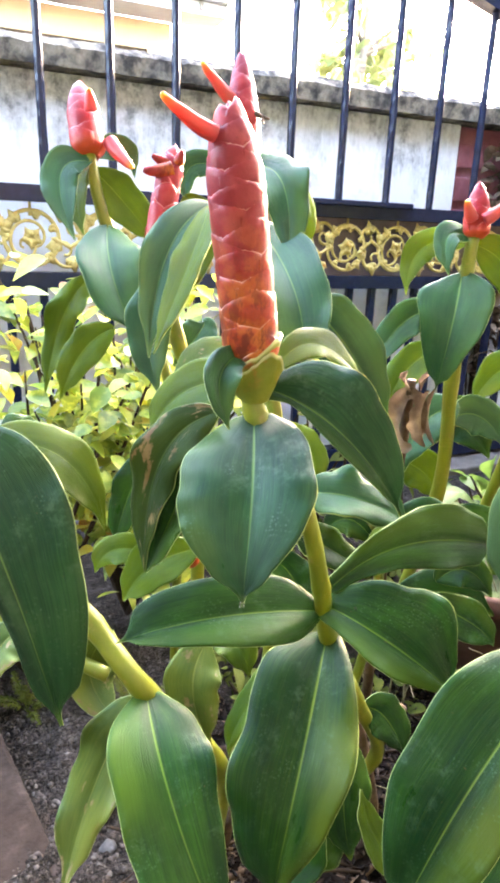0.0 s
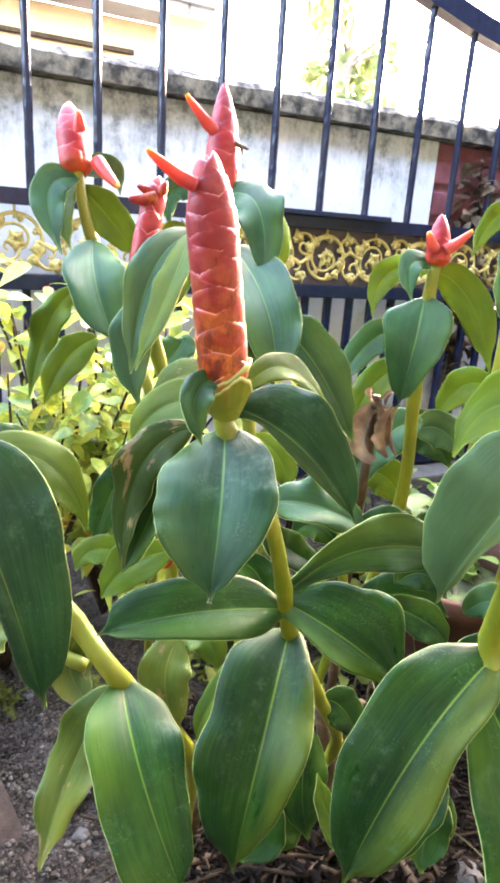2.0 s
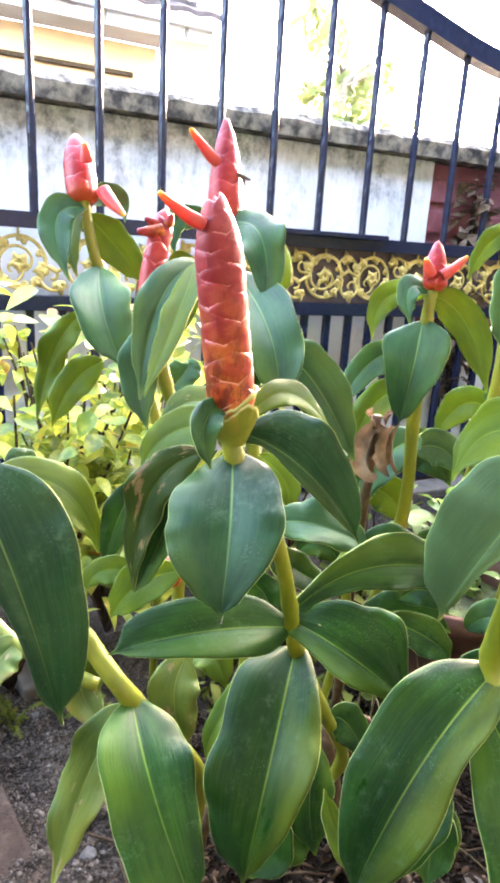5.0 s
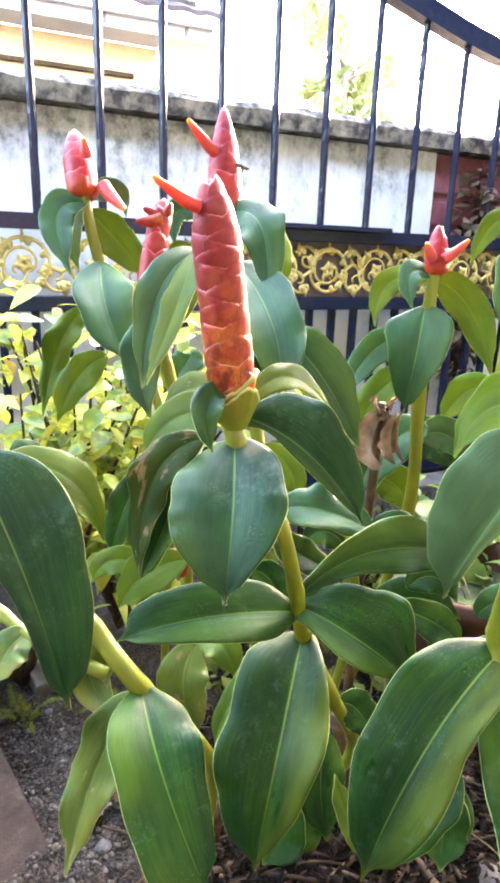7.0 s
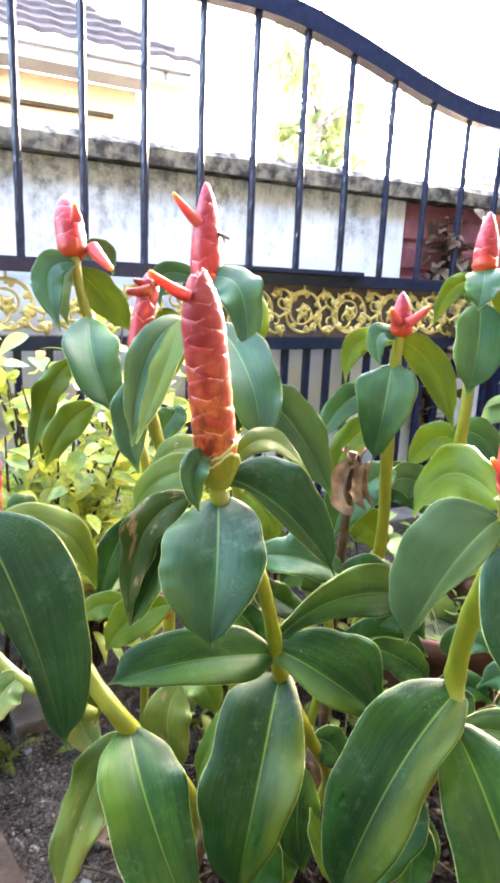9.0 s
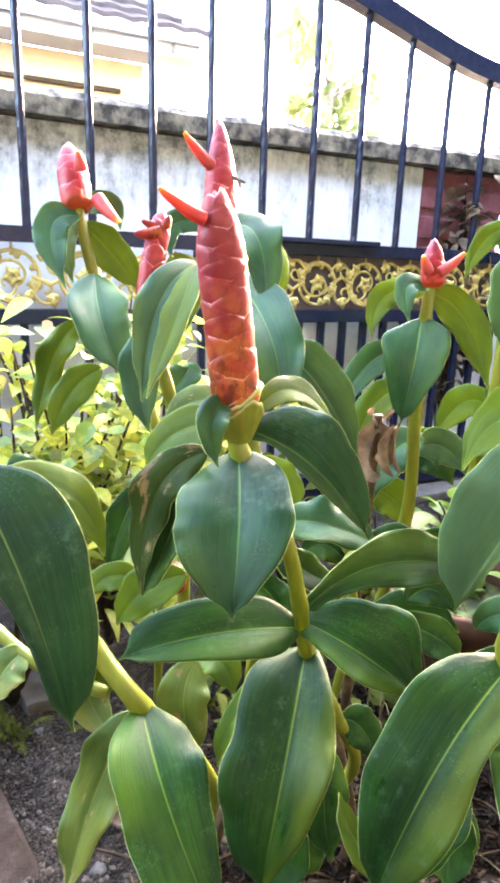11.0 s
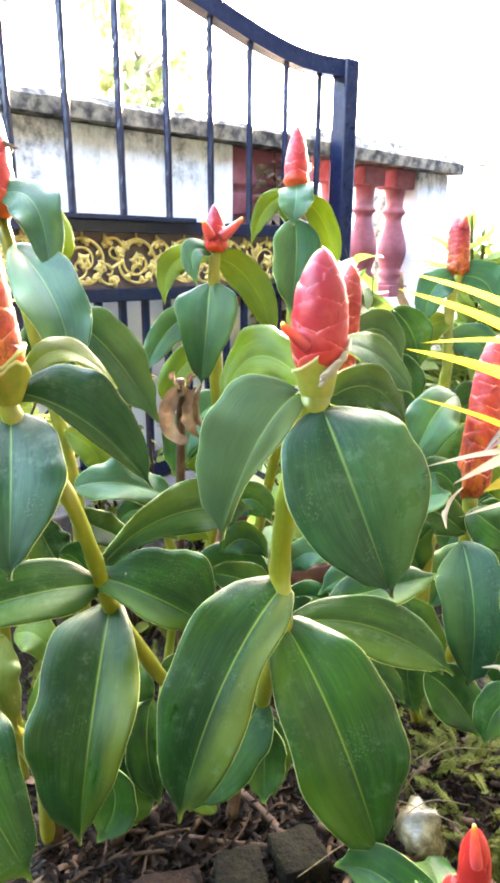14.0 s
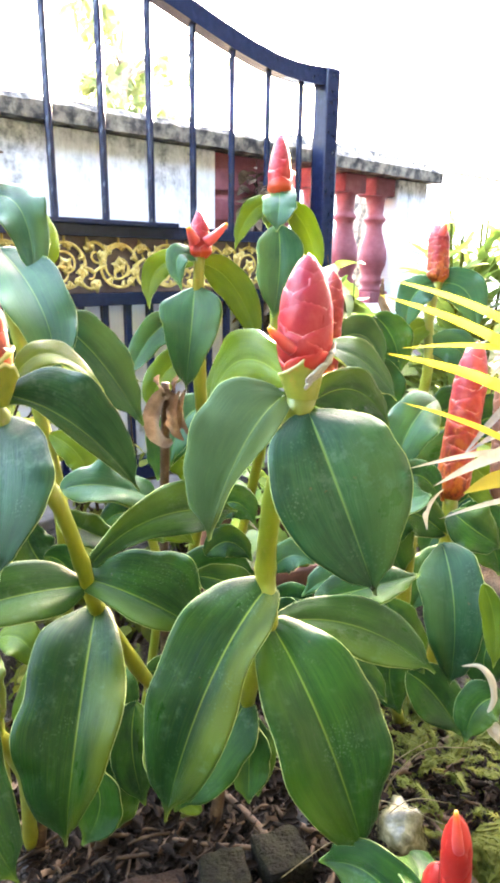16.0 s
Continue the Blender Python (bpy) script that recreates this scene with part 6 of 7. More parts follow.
leaf(ginger_r, (-0.417, -1.354, 0.390), (-0.449, -1.329, 0.382), (-0.479, -1.320, 0.333), 0.0665, (-0.726, -0.445, 0.524), wave=0.06)
leaf(ginger_r, (-0.438, -1.367, 0.382), (-0.423, -1.388, 0.361), (-0.408, -1.414, 0.328), 0.0649, (-0.673, -0.701, 0.237), M_LIME, wave=0.06)
leaf(ginger_r, (-0.431, -1.364, 0.334), (-0.458, -1.350, 0.305), (-0.488, -1.342, 0.256), 0.0739, (-0.805, -0.327, 0.496), wave=0.06)
leaf(ginger_r, (-0.451, -1.376, 0.327), (-0.436, -1.403, 0.293), (-0.434, -1.423, 0.246), 0.0721, (-0.702, -0.670, 0.242), wave=0.06)
leaf(ginger_r, (-0.514, -1.402, 0.295), (-0.547, -1.395, 0.274), (-0.573, -1.385, 0.235), 0.0600, (-0.718, -0.328, 0.613), wave=0.06)
leaf(ginger_r, (-0.605, -1.508, 0.278), (-0.630, -1.506, 0.263), (-0.633, -1.517, 0.227), 0.0495, (-0.843, -0.204, 0.499), wave=0.06)
leaf(ginger_r, (-0.697, -1.455, 0.273), (-0.710, -1.454, 0.248), (-0.708, -1.469, 0.212), 0.0432, (-0.663, -0.695, 0.279), wave=0.06)
leaf(ginger_r, (-0.369, -1.155, 0.546), (-0.356, -1.179, 0.513), (-0.359, -1.196, 0.465), 0.0599, (-0.704, -0.665, 0.249), wave=0.06)
leaf(ginger_r, (-0.433, -1.190, 0.488), (-0.422, -1.214, 0.450), (-0.438, -1.220, 0.396), 0.0649, (-0.670, -0.695, 0.263), wave=0.06)
leaf(ginger_r, (-0.469, -1.202, 0.446), (-0.492, -1.192, 0.416), (-0.506, -1.197, 0.371), 0.0634, (-0.793, -0.493, 0.358), wave=0.06)


# ---------------------------------------------------------------- yellow-green shrub by the gate
def build_bush(name, label, centre, size, n, seed, leaf_l, mat, twigs=14):
    rnd = random.Random(seed)
    cx, cy, cz = centre
    ob = thing(name, label, "shrub", "", (cx, cy, cz))
    heap = Heap()
    for k in range(twigs):
        a = rnd.uniform(0, 6.28)
        top = Vector((math.cos(a) * size[0] * rnd.uniform(0.2, 1), math.sin(a) * size[1] * rnd.uniform(0.2, 1), size[2] * rnd.uniform(0.5, 1.0)))
        mid = top * 0.5 + Vector((rnd.gauss(0, 0.02), rnd.gauss(0, 0.02), 0.03))
        path = smooth_path([(0, 0, 0, 0.005), (*mid, 0.0035), (*top, 0.0015)], 6)
        v, f, u = tube([p[:3] for p in path], [p[3] for p in path], 6)
        put_mesh("twig", mesh_of("twig", v, f, u, True, M_TWIG), ob)
        for _ in range(n // twigs):
            p = path[rnd.randrange(5, len(path))]
            q = Vector(p[:3]) + Vector((rnd.gauss(0, 0.035), rnd.gauss(0, 0.035), rnd.gauss(0, 0.03)))
            L = leaf_l * rnd.uniform(0.6, 1.25)
            scatter_leaf(heap, q, rnd.uniform(-0.9, 0.5), rnd.uniform(-0.6, 0.6), rnd.uniform(0, 6.28), L, L * rnd.uniform(0.50, 0.72), rnd.uniform(0.1, 0.5), rnd.uniform(0.1, 0.4))
    put_mesh("foliage", heap.mesh("foliage", mat), ob)


build_bush("variegated_shrub", "yellow and green variegated shrub in the sun by the gate", (-0.93, -0.62, -0.07), (0.32, 0.24, 0.66), 900, 3, 0.044, M_BUSH, 30)
build_bush("variegated_shrub", "low yellow-green variegated shrub beside the paving", (-1.12, -0.76, -0.05), (0.22, 0.17, 0.56), 420, 8, 0.042, M_BUSH, 5)
build_bush("weed", "small green weed growing by the gate", (-0.52, -0.60, -0.07), (0.13, 0.10, 0.42), 90, 12, 0.035, M_FERN, 8)
build_bush("shrub", "bright green narrow-leaved shrub at the sunny end", (0.34, -0.62, -0.09), (0.22, 0.2, 0.74), 170, 15, 0.13, M_LANCE, 10)
build_bush("shrub", "low green undergrowth below the fading cones", (-0.30, -1.02, -0.07), (0.26, 0.2, 0.42), 260, 18, 0.06, M_LANCE, 10)
build_bush("shrub", "bright green leafy shrub in the sun behind the cones", (0.10, -1.00, -0.08), (0.30, 0.25, 0.50), 260, 27, 0.07, M_BUSH, 14)
build_bush("dried_plant", "brown dried plant standing between the gate and the red pier", (0.495, 0.066, -0.095), (0.080, 0.012, 1.08), 700, 21, 0.05, M_HUSK, 14)


for wx, wy, wh, ws in ((-0.66, -0.86, 0.26, 71), (-0.50, -0.92, 0.24, 72), (-0.76, -0.80, 0.22, 73), (-0.40, -0.72, 0.26, 74), (-0.60, -1.08, 0.16, 75), (-0.48, -1.14, 0.18, 76), (-0.82, -0.98, 0.16, 77), (-0.30, -0.86, 0.28, 78)):
    build_bush("weed", "low green weed sprouting from the soil", (wx, wy, -0.08), (0.12, 0.10, wh), 110, ws, 0.030, M_FERN, 9)


def build_lance_shrub(x, y, stalks, high, seed):
    """Upright stalks with whorls of long narrow leaves."""
    rnd = random.Random(seed)
    ob = thing("lance_leaf_shrub", "bright green shrub with narrow upright leaves", "shrub", "", (x, y, -0.09))
    heap = Heap()
    for k in range(stalks):
        a = rnd.uniform(0, 6.28)
        top = Vector((math.cos(a) * 0.11 * rnd.random(), math.sin(a) * 0.11 * rnd.random(), high * rnd.uniform(0.8, 1.0)))
        path = smooth_path([(0, 0, 0, 0.006), (*(top * 0.5 + Vector((rnd.gauss(0, 0.01), rnd.gauss(0, 0.01), 0))), 0.005), (*top, 0.003)], 6)
        v, f, u = tube([p[:3] for p in path], [p[3] for p in path], 7)
        put_mesh("stalk", mesh_of("stalk", v, f, u, True, M_FERN), ob)
        for q in range(34):
            s = rnd.uniform(0.45, 1.0)
            p = path[min(len(path) - 1, int(s * (len(path) - 1)))]
            L = rnd.uniform(0.10, 0.17) * (1.15 - 0.4 * s)
            scatter_leaf(heap, Vector(p[:3]), rnd.uniform(0.2, 1.15), rnd.uniform(-0.3, 0.3), rnd.uniform(0, 6.28), L, L * rnd.uniform(0.17, 0.25), rnd.uniform(0.05, 0.45), rnd.uniform(0.1, 0.4))
    put_mesh("foliage", heap.mesh("foliage", M_LANCE), ob)


build_lance_shrub(0.15, -1.02, 8, 0.86, 61)
build_lance_shrub(0.34, -0.86, 6, 0.84, 62)


dry = Heap()
curled(dry, Vector((-0.7056, -1.4875, 0.4456)) - ginger_o.location, (-0.0241, -0.0032, -0.0285), 0.0375, 0.0042, 1.2, 93)
put_mesh("dry_strip", dry.mesh("dry_strip", M_DRYWHITE), ginger_o, "pale dried strip hanging below the cone")
dry = Heap()
curled(dry, Vector((-0.3261, -1.1308, 0.6032)) - ginger_g.location, (0.0068, -0.0327, -0.0691), 0.0768, 0.0150, 1.3, 91)
put_mesh("dry_leaf", dry.mesh("dry_leaf", M_HUSK), ginger_g, "brown dried leaf hanging on the cane")

# ---------------------------------------------------------------- dry husk hanging on a cane
husk = thing("dry_husk", "brown dried leaf curled into a ring on a cane", "dry leaf", "", (-0.800, -1.222, 0.47))


def husk_ring(start, end, wide, high, broad, lean, seed):
    """A dry strap bent round an arc, its margins rolled in. Angles in degrees, from the right over the top."""
    e1, e2 = Vector((0.78, -0.62, 0.0)), Vector((0.0, 0.0, 1.0))
    e3 = e1.cross(e2)
    vs, fs, uv = [], [], []
    for i in range(33):
        t = i / 32
        a = math.radians(start + (end - start) * t)
        r = 1 + 0.10 * noise.noise((t * 4, seed, 0))
        out = e1 * math.cos(a) + e2 * math.sin(a)
        p = e1 * (wide * r * math.cos(a)) + e2 * (high * r * math.sin(a)) + e3 * (lean * (t - 0.5) + 0.002 * noise.noise((t * 5, seed, 3)))
        w = broad * math.sin(math.pi * (0.10 + 0.82 * t)) ** 0.8 * (1 + 0.3 * noise.noise((t * 6, seed, 5)))
        for k in range(9):
            q = -1 + k / 4
            vs.append(p + out * (w * math.sin(q * 1.3)) + e3 * (0.85 * w * (1 - math.cos(q * 1.3)) + 0.0012 * noise.noise((t * 12, q * 2, seed))))
            uv.append((k / 8, t))
    for i in range(32):
        for k in range(8):
            q = i * 9 + k
            fs.append((q, q + 1, q + 10, q + 9))
    put_mesh("dry_blade", mesh_of("dry_blade", vs, fs, uv, True, M_HUSK), husk)


husk_ring(62, 292, 0.0150, 0.0240, 0.0090, 0.008, 1.0)
husk_ring(-40, 118, 0.0120, 0.0250, 0.0060, -0.006, 4.0)
for base, axis, length, width, curl, seed in (
    ((0.009, -0.014, 0.030), (0.02, -0.05, -1), 0.052, 0.0110, 1.3, 2),
    ((0.017, -0.012, 0.030), (0.05, -0.1, -1), 0.050, 0.0075, 1.7, 3),
    ((-0.004, -0.004, 0.028), (-0.35, -0.2, 0.75), 0.022, 0.0065, 1.2, 5),
    ((0.006, -0.006, 0.028), (0.45, -0.2, 0.75), 0.022, 0.0060, 1.3, 6),
):
    hp = Heap()
    curled(hp, base, axis, length, width, curl, seed)
    put_mesh("dry_blade", hp.mesh("dry_blade", M_HUSK), husk)
v_, f_, u_ = tube([(0.03, 0.06, -0.56), (0.012, 0.03, -0.2), (0.004, 0.008, 0.0), (0.002, 0.004, 0.036)], [0.006, 0.0055, 0.005, 0.0045], 9)
put_mesh("cane", mesh_of("cane", v_, f_, u_, True, M_CANE), husk)


# ---------------------------------------------------------------- yellow palm
def palm_blade(parent, base, tip, width, sag, mat, seed):
    b, t = Vector(base), Vector(tip)
    d = (t - b)
    side = d.cross(Vector((0, 0, 1))).normalized()
    up = side.cross(d).normalized()
    vs, fs, uv = [], [], []
    for i in range(13):
        s = i / 12
        p = b.lerp(t, s) + Vector((0, 0, sag * math.sin(math.pi * s)))
        w = width * 0.5 * (min(1.0, 0.35 + s * 3) * (1 - s ** 2.4) + 0.01)
        for k in (-1, -0.5, 0, 0.5, 1):
            vs.append(p + side * (w * k) * 0.55 + up * (w * k * 0.8 + abs(k) * w * 0.35))
            uv.append((0.5 + k / 2, s))
    for i in range(12):
        for k in range(4):
            q = i * 5 + k
            fs.append((q, q + 1, q + 6, q + 5))
    put_mesh("blade", mesh_of("blade", [q - parent.location for q in vs], fs, uv, True, mat), parent)


palm = thing("yellow_palm", "small palm with arching yellow strap leaves", "palm", "", (-0.590, -1.551, -0.050))
palm_blade(palm, (-0.597, -1.544, 0.542), (-0.640, -1.366, 0.612), 0.0097, 0.010, M_PALM, 0)
palm_blade(palm, (-0.601, -1.549, 0.520), (-0.699, -1.403, 0.600), 0.0120, 0.010, M_PALM, 1)
palm_blade(palm, (-0.597, -1.544, 0.542), (-0.676, -1.414, 0.553), 0.0067, 0.010, M_PALM, 2)
palm_blade(palm, (-0.607, -1.556, 0.489), (-0.720, -1.431, 0.554), 0.0135, 0.010, M_PALM, 3)
palm_blade(palm, (-0.616, -1.566, 0.445), (-0.702, -1.436, 0.511), 0.0075, 0.010, M_PALM, 4)
palm_blade(palm, (-0.611, -1.560, 0.471), (-0.726, -1.462, 0.461), 0.0075, 0.010, M_DRYWHITE, 5)
palm_blade(palm, (-0.608, -1.557, 0.485), (-0.728, -1.491, 0.455), 0.0150, 0.010, M_DRYWHITE, 6)
palm_blade(palm, (-0.618, -1.568, 0.436), (-0.730, -1.500, 0.430), 0.0067, 0.010, M_DRYWHITE, 7)
palm_blade(palm, (-0.563, -1.502, 0.723), (-0.478, -1.316, 0.750), 0.0146, 0.010, M_PALM, 8)
palm_blade(palm, (-0.561, -1.499, 0.734), (-0.414, -1.287, 0.788), 0.0094, 0.010, M_PALM, 9)
palm_blade(palm, (-0.6015, -1.4966, 0.5164), (-0.6816, -1.4859, 0.4663), 0.0080, 0.004, M_DRYGREY, 10)
palm_blade(palm, (-0.6134, -1.4989, 0.4827), (-0.6763, -1.4885, 0.4718), 0.0060, 0.004, M_DRYGREY, 11)
palm_blade(palm, (-0.6061, -1.4943, 0.5116), (-0.6544, -1.5037, 0.4833), 0.0070, 0.004, M_DRYGREY, 12)
palm_blade(palm, (-0.6158, -1.5132, 0.4403), (-0.6846, -1.4938, 0.4389), 0.0180, 0.004, M_PALM, 13)
palm_blade(palm, (-0.5970, -1.4875, 0.5501), (-0.6606, -1.4832, 0.5220), 0.0040, 0.004, M_DRYGREY, 14)
v_, f_, u_ = tube([(0, 0, 0), (-0.005, -0.006, 0.527), (0.019, 0.023, 0.654), (0.045, 0.054, 0.789)], [0.012, 0.011, 0.009, 0.005], 10)
put_mesh("trunk", mesh_of("trunk", v_, f_, u_, True, M_BARK), palm)
strip = thing("bleached_leaf_strip", "bleached white curled dry leaf strip", "dry leaf", "", (-0.766, -1.588, 0.304))
ribbon = smooth_path([
    (-0.7273, -1.5331, 0.3102, 0.0004),
    (-0.7207, -1.5449, 0.3129, 0.0020),
    (-0.7195, -1.5558, 0.3057, 0.0038),
    (-0.7245, -1.5627, 0.2944, 0.0036),
    (-0.7336, -1.5648, 0.2859, 0.0030),
    (-0.7374, -1.5716, 0.2777, 0.0058),
    (-0.7353, -1.5833, 0.2706, 0.0066)], 5)
vs_, fs_, uv_ = [], [], []
for i, p in enumerate(ribbon):
    d_ = Vector(ribbon[min(i + 1, len(ribbon) - 1)][:3] - ribbon[max(i - 1, 0)][:3]).normalized()
    turn = 0.5 * math.sin(i * 0.16)
    flat_ = Vector((0.6433, 0.7138, -0.2769))
    side_ = d_.cross(flat_).normalized()
    up_ = side_.cross(d_)
    for k in range(5):
        q = -1 + k / 2
        vs_.append(Vector(p[:3]) - strip.location + (side_ * math.cos(turn) + up_ * math.sin(turn)) * (q * p[3]) + up_ * (0.5 * p[3] * q * q))
        uv_.append((k / 4, i / len(ribbon)))
for i in range(len(ribbon) - 1):
    for k in range(4):
        q = i * 5 + k
        fs_.append((q, q + 1, q + 6, q + 5))
put_mesh("strip", mesh_of("strip", vs_, fs_, uv_, True, M_DRYWHITE), strip)
POT = (-0.488, -1.057, 0.190)


# ---------------------------------------------------------------- pot, stone, litter
def build_pot():
    ob = thing("plant_pot", "terracotta plant pot half hidden by the leaves", "pot", "", (POT[0], POT[1], -0.06))
    top = POT[2] + 0.06
    prof = [(0.085, 0.0), (0.10, 0.4 * top), (0.118, top - 0.035), (0.128, top - 0.033), (0.131, top), (0.118, top), (0.112, top - 0.02), (0.108, top - 0.045), (0.0, top - 0.045)]
    v, f = lathe(prof[:-1], 40)
    f = f[:-1]
    put_mesh("body", mesh_of("body", v, f, None, True, M_TERRA), ob)
    vs = [(0, 0, top - 0.04)] + [(0.110 * math.cos(a), 0.110 * math.sin(a), top - 0.045) for a in np.linspace(0, 6.2832, 33)[:-1]]
    put_mesh("potting_soil", mesh_of("potting_soil", vs, [(0, 1 + k, 1 + (k + 1) % 32) for k in range(32)], None, True, M_MOSS), ob, "mossy soil in the pot")


build_pot()


def lump(r, seed, squash=0.7, detail=3):
    bm = bmesh.new()
    bmesh.ops.create_icosphere(bm, subdivisions=detail, radius=r)
    for v in bm.verts:
        n = v.co.normalized()
        v.co *= 1 + 0.28 * noise.noise(n * 1.7 + Vector((seed, 0, 0))) + 0.10 * noise.noise(n * 5 + Vector((0, seed, 0)))
        v.co.z *= squash
    for f in bm.faces:
        f.smooth = True
    return bm


def stone(x, y, r, seed, mat, label, squash=0.7, up=0.35):
    ob = part("stone", lump(r, seed, squash), mat, None)
    ob.location = (x, y, ground_z(x, y) + r * squash * up)
    ob.rotation_euler = (0, 0, seed)
    tagged(ob, label, "stone", "stones in the bed")


stone(-0.681, -1.466, 0.027, 2.0, M_WETSTONE, "pale glossy wet stone in the bed", 1.45, 0.4)
stone(-0.735, -1.38, 0.020, 5.0, M_STONE, "rough grey-brown stone among the twigs", 0.8)
stone(-1.03, -1.02, 0.009, 6.0, M_STONE, "rough grey-brown stone among the twigs", 0.7)
stone(-1.075, -1.17, 0.009, 6.5, M_STONE, "rough grey-brown stone among the twigs", 0.7)
stone(-1.09, -0.86, 0.009, 7.7, M_STONE, "rough grey-brown stone among the twigs", 0.7)


def chunk(name, x, y, size, yaw, mat, label, category, seed, sink=0.5):
    """A broken block with worn, chipped edges."""
    bm = box(-size[0] / 2, size[0] / 2, -size[1] / 2, size[1] / 2, 0, size[2], 0.006)
    bmesh.ops.subdivide_edges(bm, edges=bm.edges[:], cuts=5, use_grid_fill=True)
    for v in bm.verts:
        v.co += Vector((noise.noise(v.co * 40 + Vector((seed, 0, 0))), noise.noise(v.co * 40 + Vector((0, seed, 0))), noise.noise(v.co * 40 + Vector((0, 0, seed))))) * 0.005
    for q in bm.faces:
        q.smooth = True
    ob = part(name, bm, mat, None)
    ob.matrix_basis = pose(x, y, ground_z(x, y) - size[2] * sink, seed * 1.3 % 9 - 4, seed * 2.1 % 9 - 4, yaw)
    tagged(ob, label, category, "broken blocks edging the bed")


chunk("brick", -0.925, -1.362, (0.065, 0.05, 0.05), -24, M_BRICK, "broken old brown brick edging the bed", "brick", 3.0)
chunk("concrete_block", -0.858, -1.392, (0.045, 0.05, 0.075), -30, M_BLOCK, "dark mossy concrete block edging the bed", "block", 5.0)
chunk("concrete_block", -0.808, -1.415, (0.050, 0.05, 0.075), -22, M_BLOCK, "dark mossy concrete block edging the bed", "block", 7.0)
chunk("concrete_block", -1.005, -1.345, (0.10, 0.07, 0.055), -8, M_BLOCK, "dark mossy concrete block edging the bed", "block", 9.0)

chunk("brick", -1.083, -0.745, (0.060, 0.115, 0.075), 8, M_CONC, "weathered grey-brown brick lying on the soil", "brick", 11.0)


def fallen_leaf(x, y, length, broad, bearing, mat, seed):
    h = Heap()
    curled(h, (0, 0, 0), (math.cos(bearing), math.sin(bearing), 0.05), length, broad, 0.9, seed, 0.3)
    ob = put_mesh("fallen_leaf", h.mesh("fallen_leaf", mat))
    ob.location = (x, y, ground_z(x, y) + 0.010)
    tagged(ob, "dry curled leaf lying on the soil", "dry leaf", "fallen leaves on the soil")


fallen_leaf(-1.050, -1.115, 0.045, 0.020, 0.6, M_HUSK, 81)
fallen_leaf(-1.095, -1.130, 0.048, 0.022, 1.3, M_CONC, 82)
fallen_leaf(-0.955, -1.150, 0.040, 0.015, 2.2, M_HUSK, 83)
fallen_leaf(-0.930, -1.010, 0.050, 0.020, 0.2, M_HUSK, 84)
fallen_leaf(-0.815, -1.345, 0.035, 0.014, 0.9, M_HUSK, 85)
fallen_leaf(-0.770, -1.375, 0.030, 0.013, 2.7, M_HUSK, 86)


def build_gravel():
    """Grit and crumbs of soil, each a small uneven lump."""
    rnd = random.Random(11)
    h = Heap()
    bm = bmesh.new()
    bmesh.ops.create_icosphere(bm, subdivisions=1, radius=1.0)
    bm.verts.ensure_lookup_table()
    unit = [v.co.copy() for v in bm.verts]
    fs = [tuple(v.index for v in f.verts) for f in bm.faces]
    bm.free()
    for k in range(12000):
        if k % 3:
            x, y = rnd.uniform(-1.30, -0.88), rnd.uniform(-1.42, -0.75)
        else:
            x, y = rnd.uniform(-1.30, -0.2), rnd.uniform(-1.62, -0.4)
        r = min(0.0031, 0.0010 + rnd.expovariate(1 / 0.0010))
        z = ground_z(x, y) + r * 0.3 + 0.012 * noise.noise((x * 9, y * 9, 0.3)) + 0.010 * noise.noise((x * 30, y * 30, 1.7))
        sx, sy, sz, sh = rnd.uniform(0.7, 1.3), rnd.uniform(0.7, 1.3), rnd.uniform(0.5, 0.9), rnd.uniform(0, 60)
        vs = []
        for c in unit:
            w = r * (1 + 0.45 * noise.noise(c * 1.4 + Vector((sh, 0, 0))))
            vs.append((x + c.x * sx * w, y + c.y * sy * w, z + c.z * sz * w))
        h.add(vs, fs)
    ob = put_mesh("gravel", h.mesh("gravel", M_GRIT, False))
    tagged(ob, "scattered grey-brown grit and soil crumbs", "gravel", "", "stuff")


build_gravel()


def build_twigs():
    rnd = random.Random(23)
    for k in range(250):
        x, y = rnd.uniform(-1.05, -0.55), rnd.uniform(-1.50, -1.05)
        a = rnd.uniform(0, 3.14)
        L = rnd.uniform(0.06, 0.22)
        r = rnd.uniform(0.0008, 0.0026) if k % 5 else rnd.uniform(0.0025, 0.0050)
        pts = []
        for i in range(5):
            s = i / 4 - 0.5
            px, py = x + math.cos(a) * L * s + rnd.gauss(0, 0.003), y + math.sin(a) * L * s + rnd.gauss(0, 0.003)
            pts.append((px, py, ground_z(px, py) + r + 0.006 + rnd.uniform(0, 0.012), r * (1 - 0.25 * i / 4)))
        path = smooth_path(pts, 4)
        v, f, u = tube([p[:3] for p in path], [p[3] * (1 + 0.12 * rnd.uniform(-1, 1)) for p in path], 8)
        ob = put_mesh("twig", mesh_of("twig", v, f, u, True, M_TWIG if k % 5 else M_CANE))
        tagged(ob, "dead brown twig lying on the soil", "twig", "dead twigs on the soil")


build_twigs()


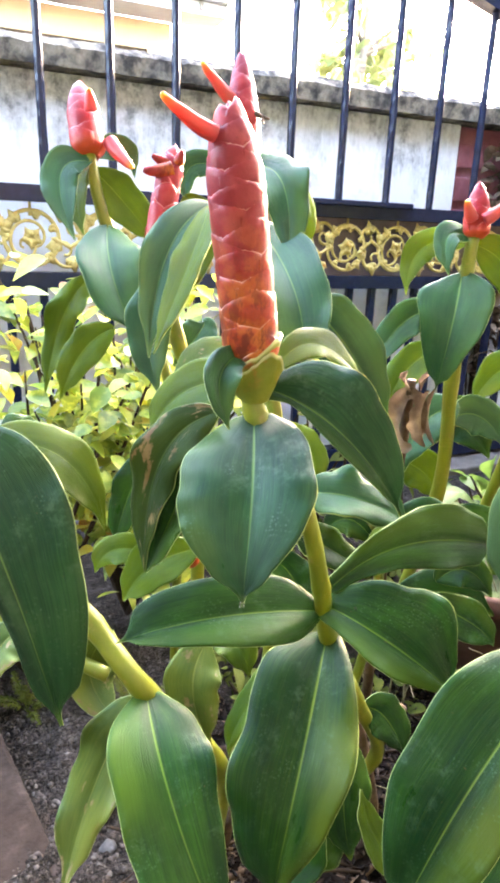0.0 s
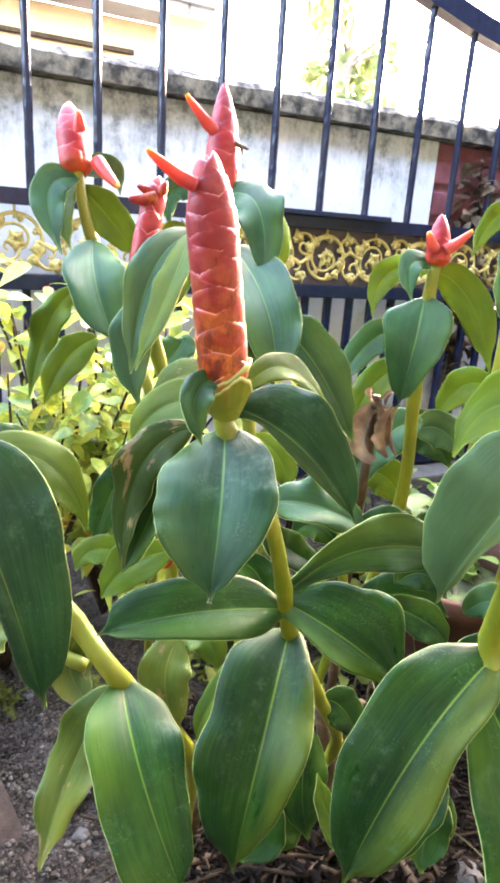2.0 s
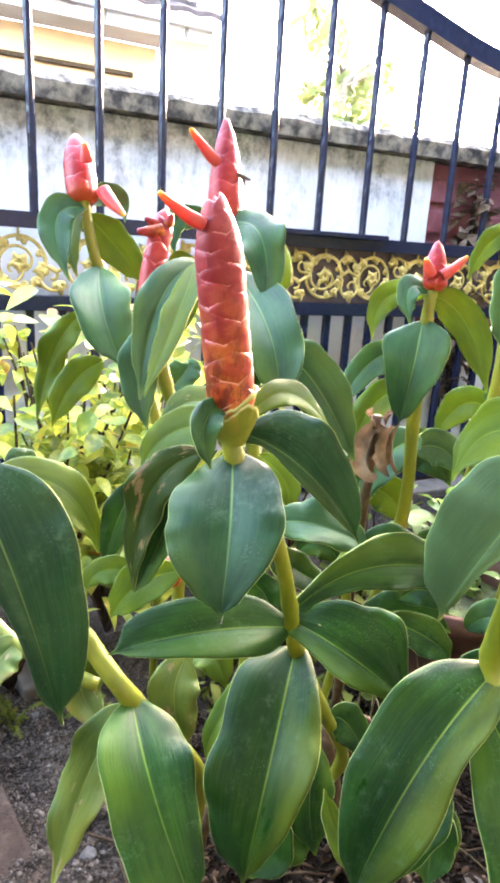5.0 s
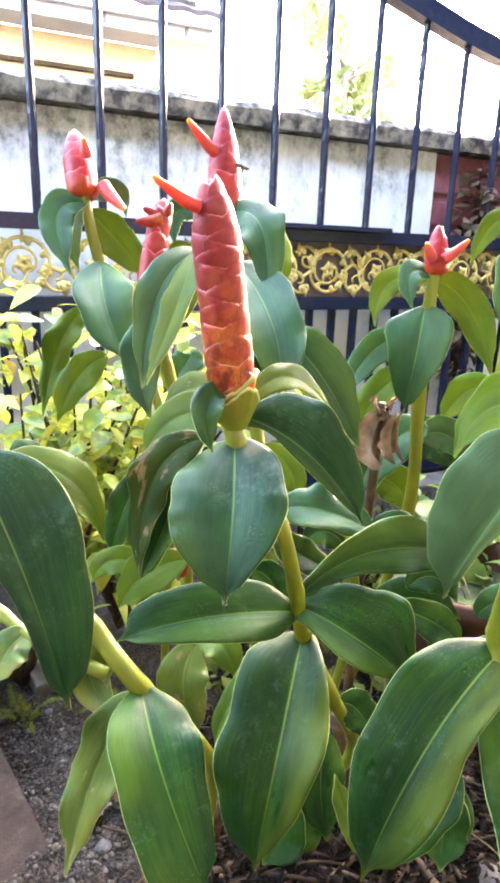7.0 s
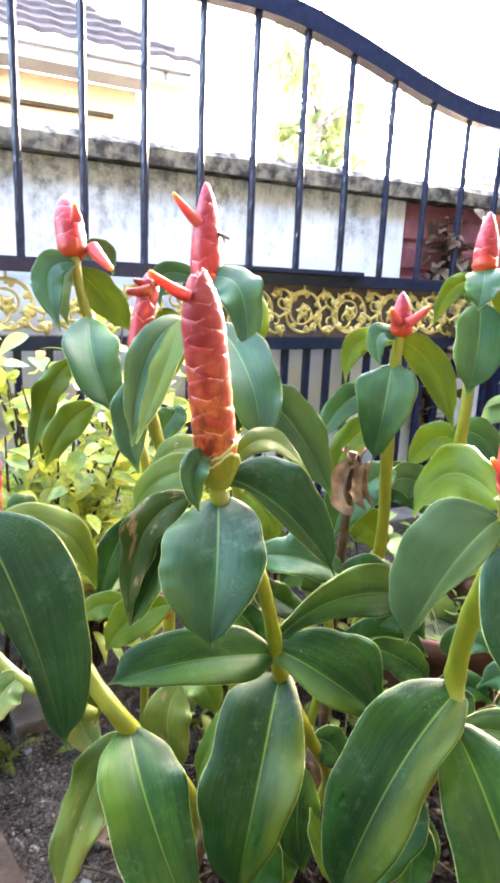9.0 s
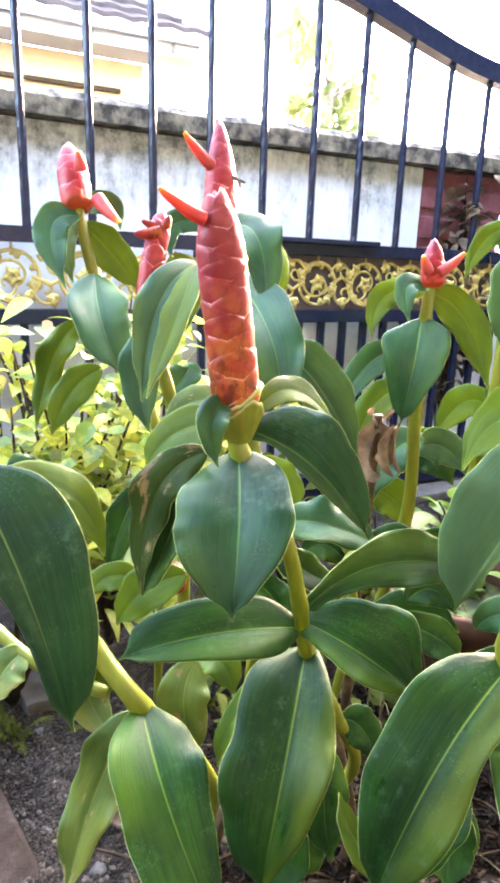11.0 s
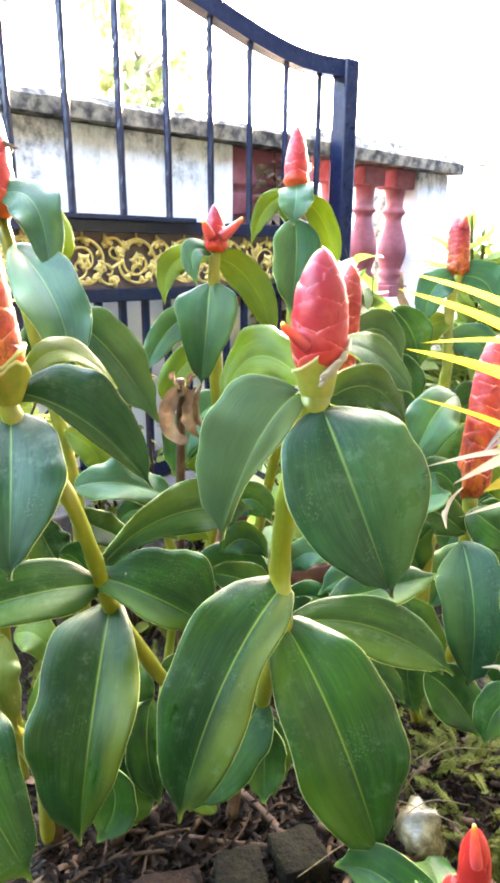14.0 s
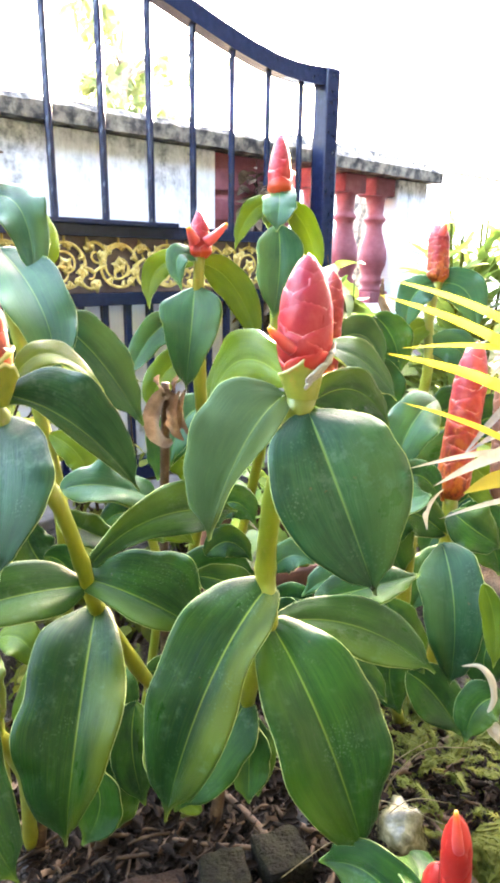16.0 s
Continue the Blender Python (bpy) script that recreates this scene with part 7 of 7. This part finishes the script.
def build_litter():
    rnd = random.Random(31)
    h = Heap()
    # dense dark pieces also stand in for the shade on the soil
    for k in range(4800):
        x, y = rnd.uniform(-1.0, -0.50), rnd.uniform(-1.52, -1.0)
        L = rnd.uniform(0.004, 0.020)
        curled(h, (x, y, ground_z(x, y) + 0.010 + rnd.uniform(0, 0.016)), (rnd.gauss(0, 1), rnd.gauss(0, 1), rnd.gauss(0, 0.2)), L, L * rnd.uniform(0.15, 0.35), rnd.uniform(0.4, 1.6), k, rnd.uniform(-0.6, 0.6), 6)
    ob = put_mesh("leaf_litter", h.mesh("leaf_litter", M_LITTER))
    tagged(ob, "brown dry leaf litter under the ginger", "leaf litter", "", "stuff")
    # short cut canes
    for k, (x, y) in enumerate(((-0.83, -1.33), (-0.86, -1.29), (-0.80, -1.24), (-0.93, -1.27), (-0.97, -1.22), (-0.76, -1.30), (-0.9, -1.18), (-0.72, -1.22), (-0.728, -1.430), (-0.742, -1.415))):
        z = ground_z(x, y)
        path = smooth_path([(x, y, z - 0.01, 0.007), (x + rnd.gauss(0, 0.008), y + rnd.gauss(0, 0.008), z + 0.05, 0.0065), (x + rnd.gauss(0, 0.02), y + rnd.gauss(0, 0.02), z + rnd.uniform(0.08, 0.17), 0.006)], 5)
        v, f, u = tube([p[:3] for p in path], [p[3] for p in path], 10)
        ob = put_mesh("cane_stump", mesh_of("cane_stump", v, f, u, True, M_CANE))
        tagged(ob, "cut ginger cane stump in the soil", "stump", "cane stumps")


build_litter()


def build_straw():
    """Thin straw-coloured dead stalks that stand and lean round the pot and under the right-hand canes."""
    rnd = random.Random(57)
    for k in range(44):
        if k < 26:
            x, y = POT[0] + rnd.uniform(-0.20, 0.10), POT[1] + rnd.uniform(-0.20, 0.04)
        else:
            x, y = rnd.uniform(-0.72, -0.60), rnd.uniform(-1.46, -1.32)
        z = ground_z(x, y)
        high = rnd.uniform(0.10, 0.30) if k < 26 else rnd.uniform(0.05, 0.13)
        lx, ly = rnd.gauss(0, 0.06), rnd.gauss(0, 0.06)
        r = rnd.uniform(0.0006, 0.0014) * (1 if k < 26 else 0.6)
        path = smooth_path([(x, y, z - 0.01, r), (x + lx * 0.3, y + ly * 0.3, z + high * 0.45, r), (x + lx * 0.8, y + ly * 0.8, z + high * 0.85, r * 0.8), (x + lx * 1.5, y + ly * 1.5, z + high * rnd.uniform(0.8, 1.0), r * 0.5)], 5)
        v, f, u = tube([p[:3] for p in path], [p[3] for p in path], 7)
        ob = put_mesh("dry_stalk", mesh_of("dry_stalk", v, f, u, True, M_STRAW))
        tagged(ob, "thin straw-coloured dead stalk in the soil", "dry stalk", "dry stalks")


build_straw()


def build_fern(x, y, n, seed, label):
    """Feathery fronds: a thin stalk with two rows of short leaflets."""
    rnd = random.Random(seed)
    ob = thing("feathery_weed", label, "weed", "feathery weeds", (x, y, ground_z(x, y)))
    for k in range(n):
        a = rnd.uniform(0, 6.28)
        L = rnd.uniform(0.035, 0.10)
        lift = rnd.uniform(0.8, 1.7)
        h = Heap()
        pts = []
        for i in range(13):
            s = i / 12
            pts.append(Vector((math.cos(a) * L * s * 0.8 + rnd.gauss(0, 0.0015), math.sin(a) * L * s * 0.8 + rnd.gauss(0, 0.0015), L * (lift * s - 0.75 * s * s) * 0.8)))
        side = Vector((-math.sin(a), math.cos(a), 0))
        along = Vector((math.cos(a), math.sin(a), 0))
        rows = []
        for i in range(49):
            c0, c1 = i // 4, min(12, i // 4 + 1)
            rows.append(pts[c0].lerp(pts[c1], (i % 4) / 4))
        w0 = 0.0005
        vs = []
        for p in rows:
            vs += [p - side * w0, p + side * w0]
        fs = [(2 * i, 2 * i + 1, 2 * i + 3, 2 * i + 2) for i in range(48)]
        # fine leaflets grow from the edges of the stalk
        for i in range(10, 47):
            for sgn in (0, 1):
                l2 = (0.0080 * math.sin(math.pi * (0.22 + 0.72 * (i / 49))) + 0.0015) * rnd.uniform(0.7, 1.1)
                d = (side * (1 if sgn else -1) + along * 0.45 + Vector((0, 0, rnd.uniform(-0.45, 0.35)))).normalized()
                c0, c1 = 2 * i + sgn, 2 * i + 2 + sgn
                m = (vs[c0] + vs[c1]) / 2
                q = along * 0.00055
                j = len(vs)
                vs += [m + d * l2 * 0.55 - q, m + d * l2, m + d * l2 * 0.55 + q]
                fs.append((c0, j, j + 1, j + 2, c1))
        h.add(vs, fs)
        put_mesh("frond", h.mesh("frond", M_FERN), ob)


for fx, fy, fn, fs in ((-0.62, -1.50, 18, 41), (-0.55, -1.44, 18, 42), (-0.66, -1.55, 14, 43), (-0.50, -1.52, 14, 44), (-0.60, -1.41, 12, 45), (-0.75, -1.05, 8, 46), (-0.47, -1.43, 14, 47), (-0.53, -1.37, 12, 48), (-0.57, -1.56, 12, 49), (-1.13, -0.86, 5, 50), (-1.00, -0.92, 4, 51)):
    build_fern(fx, fy, int(fn * 1.8), fs, "feathery light green weed creeping over the soil")
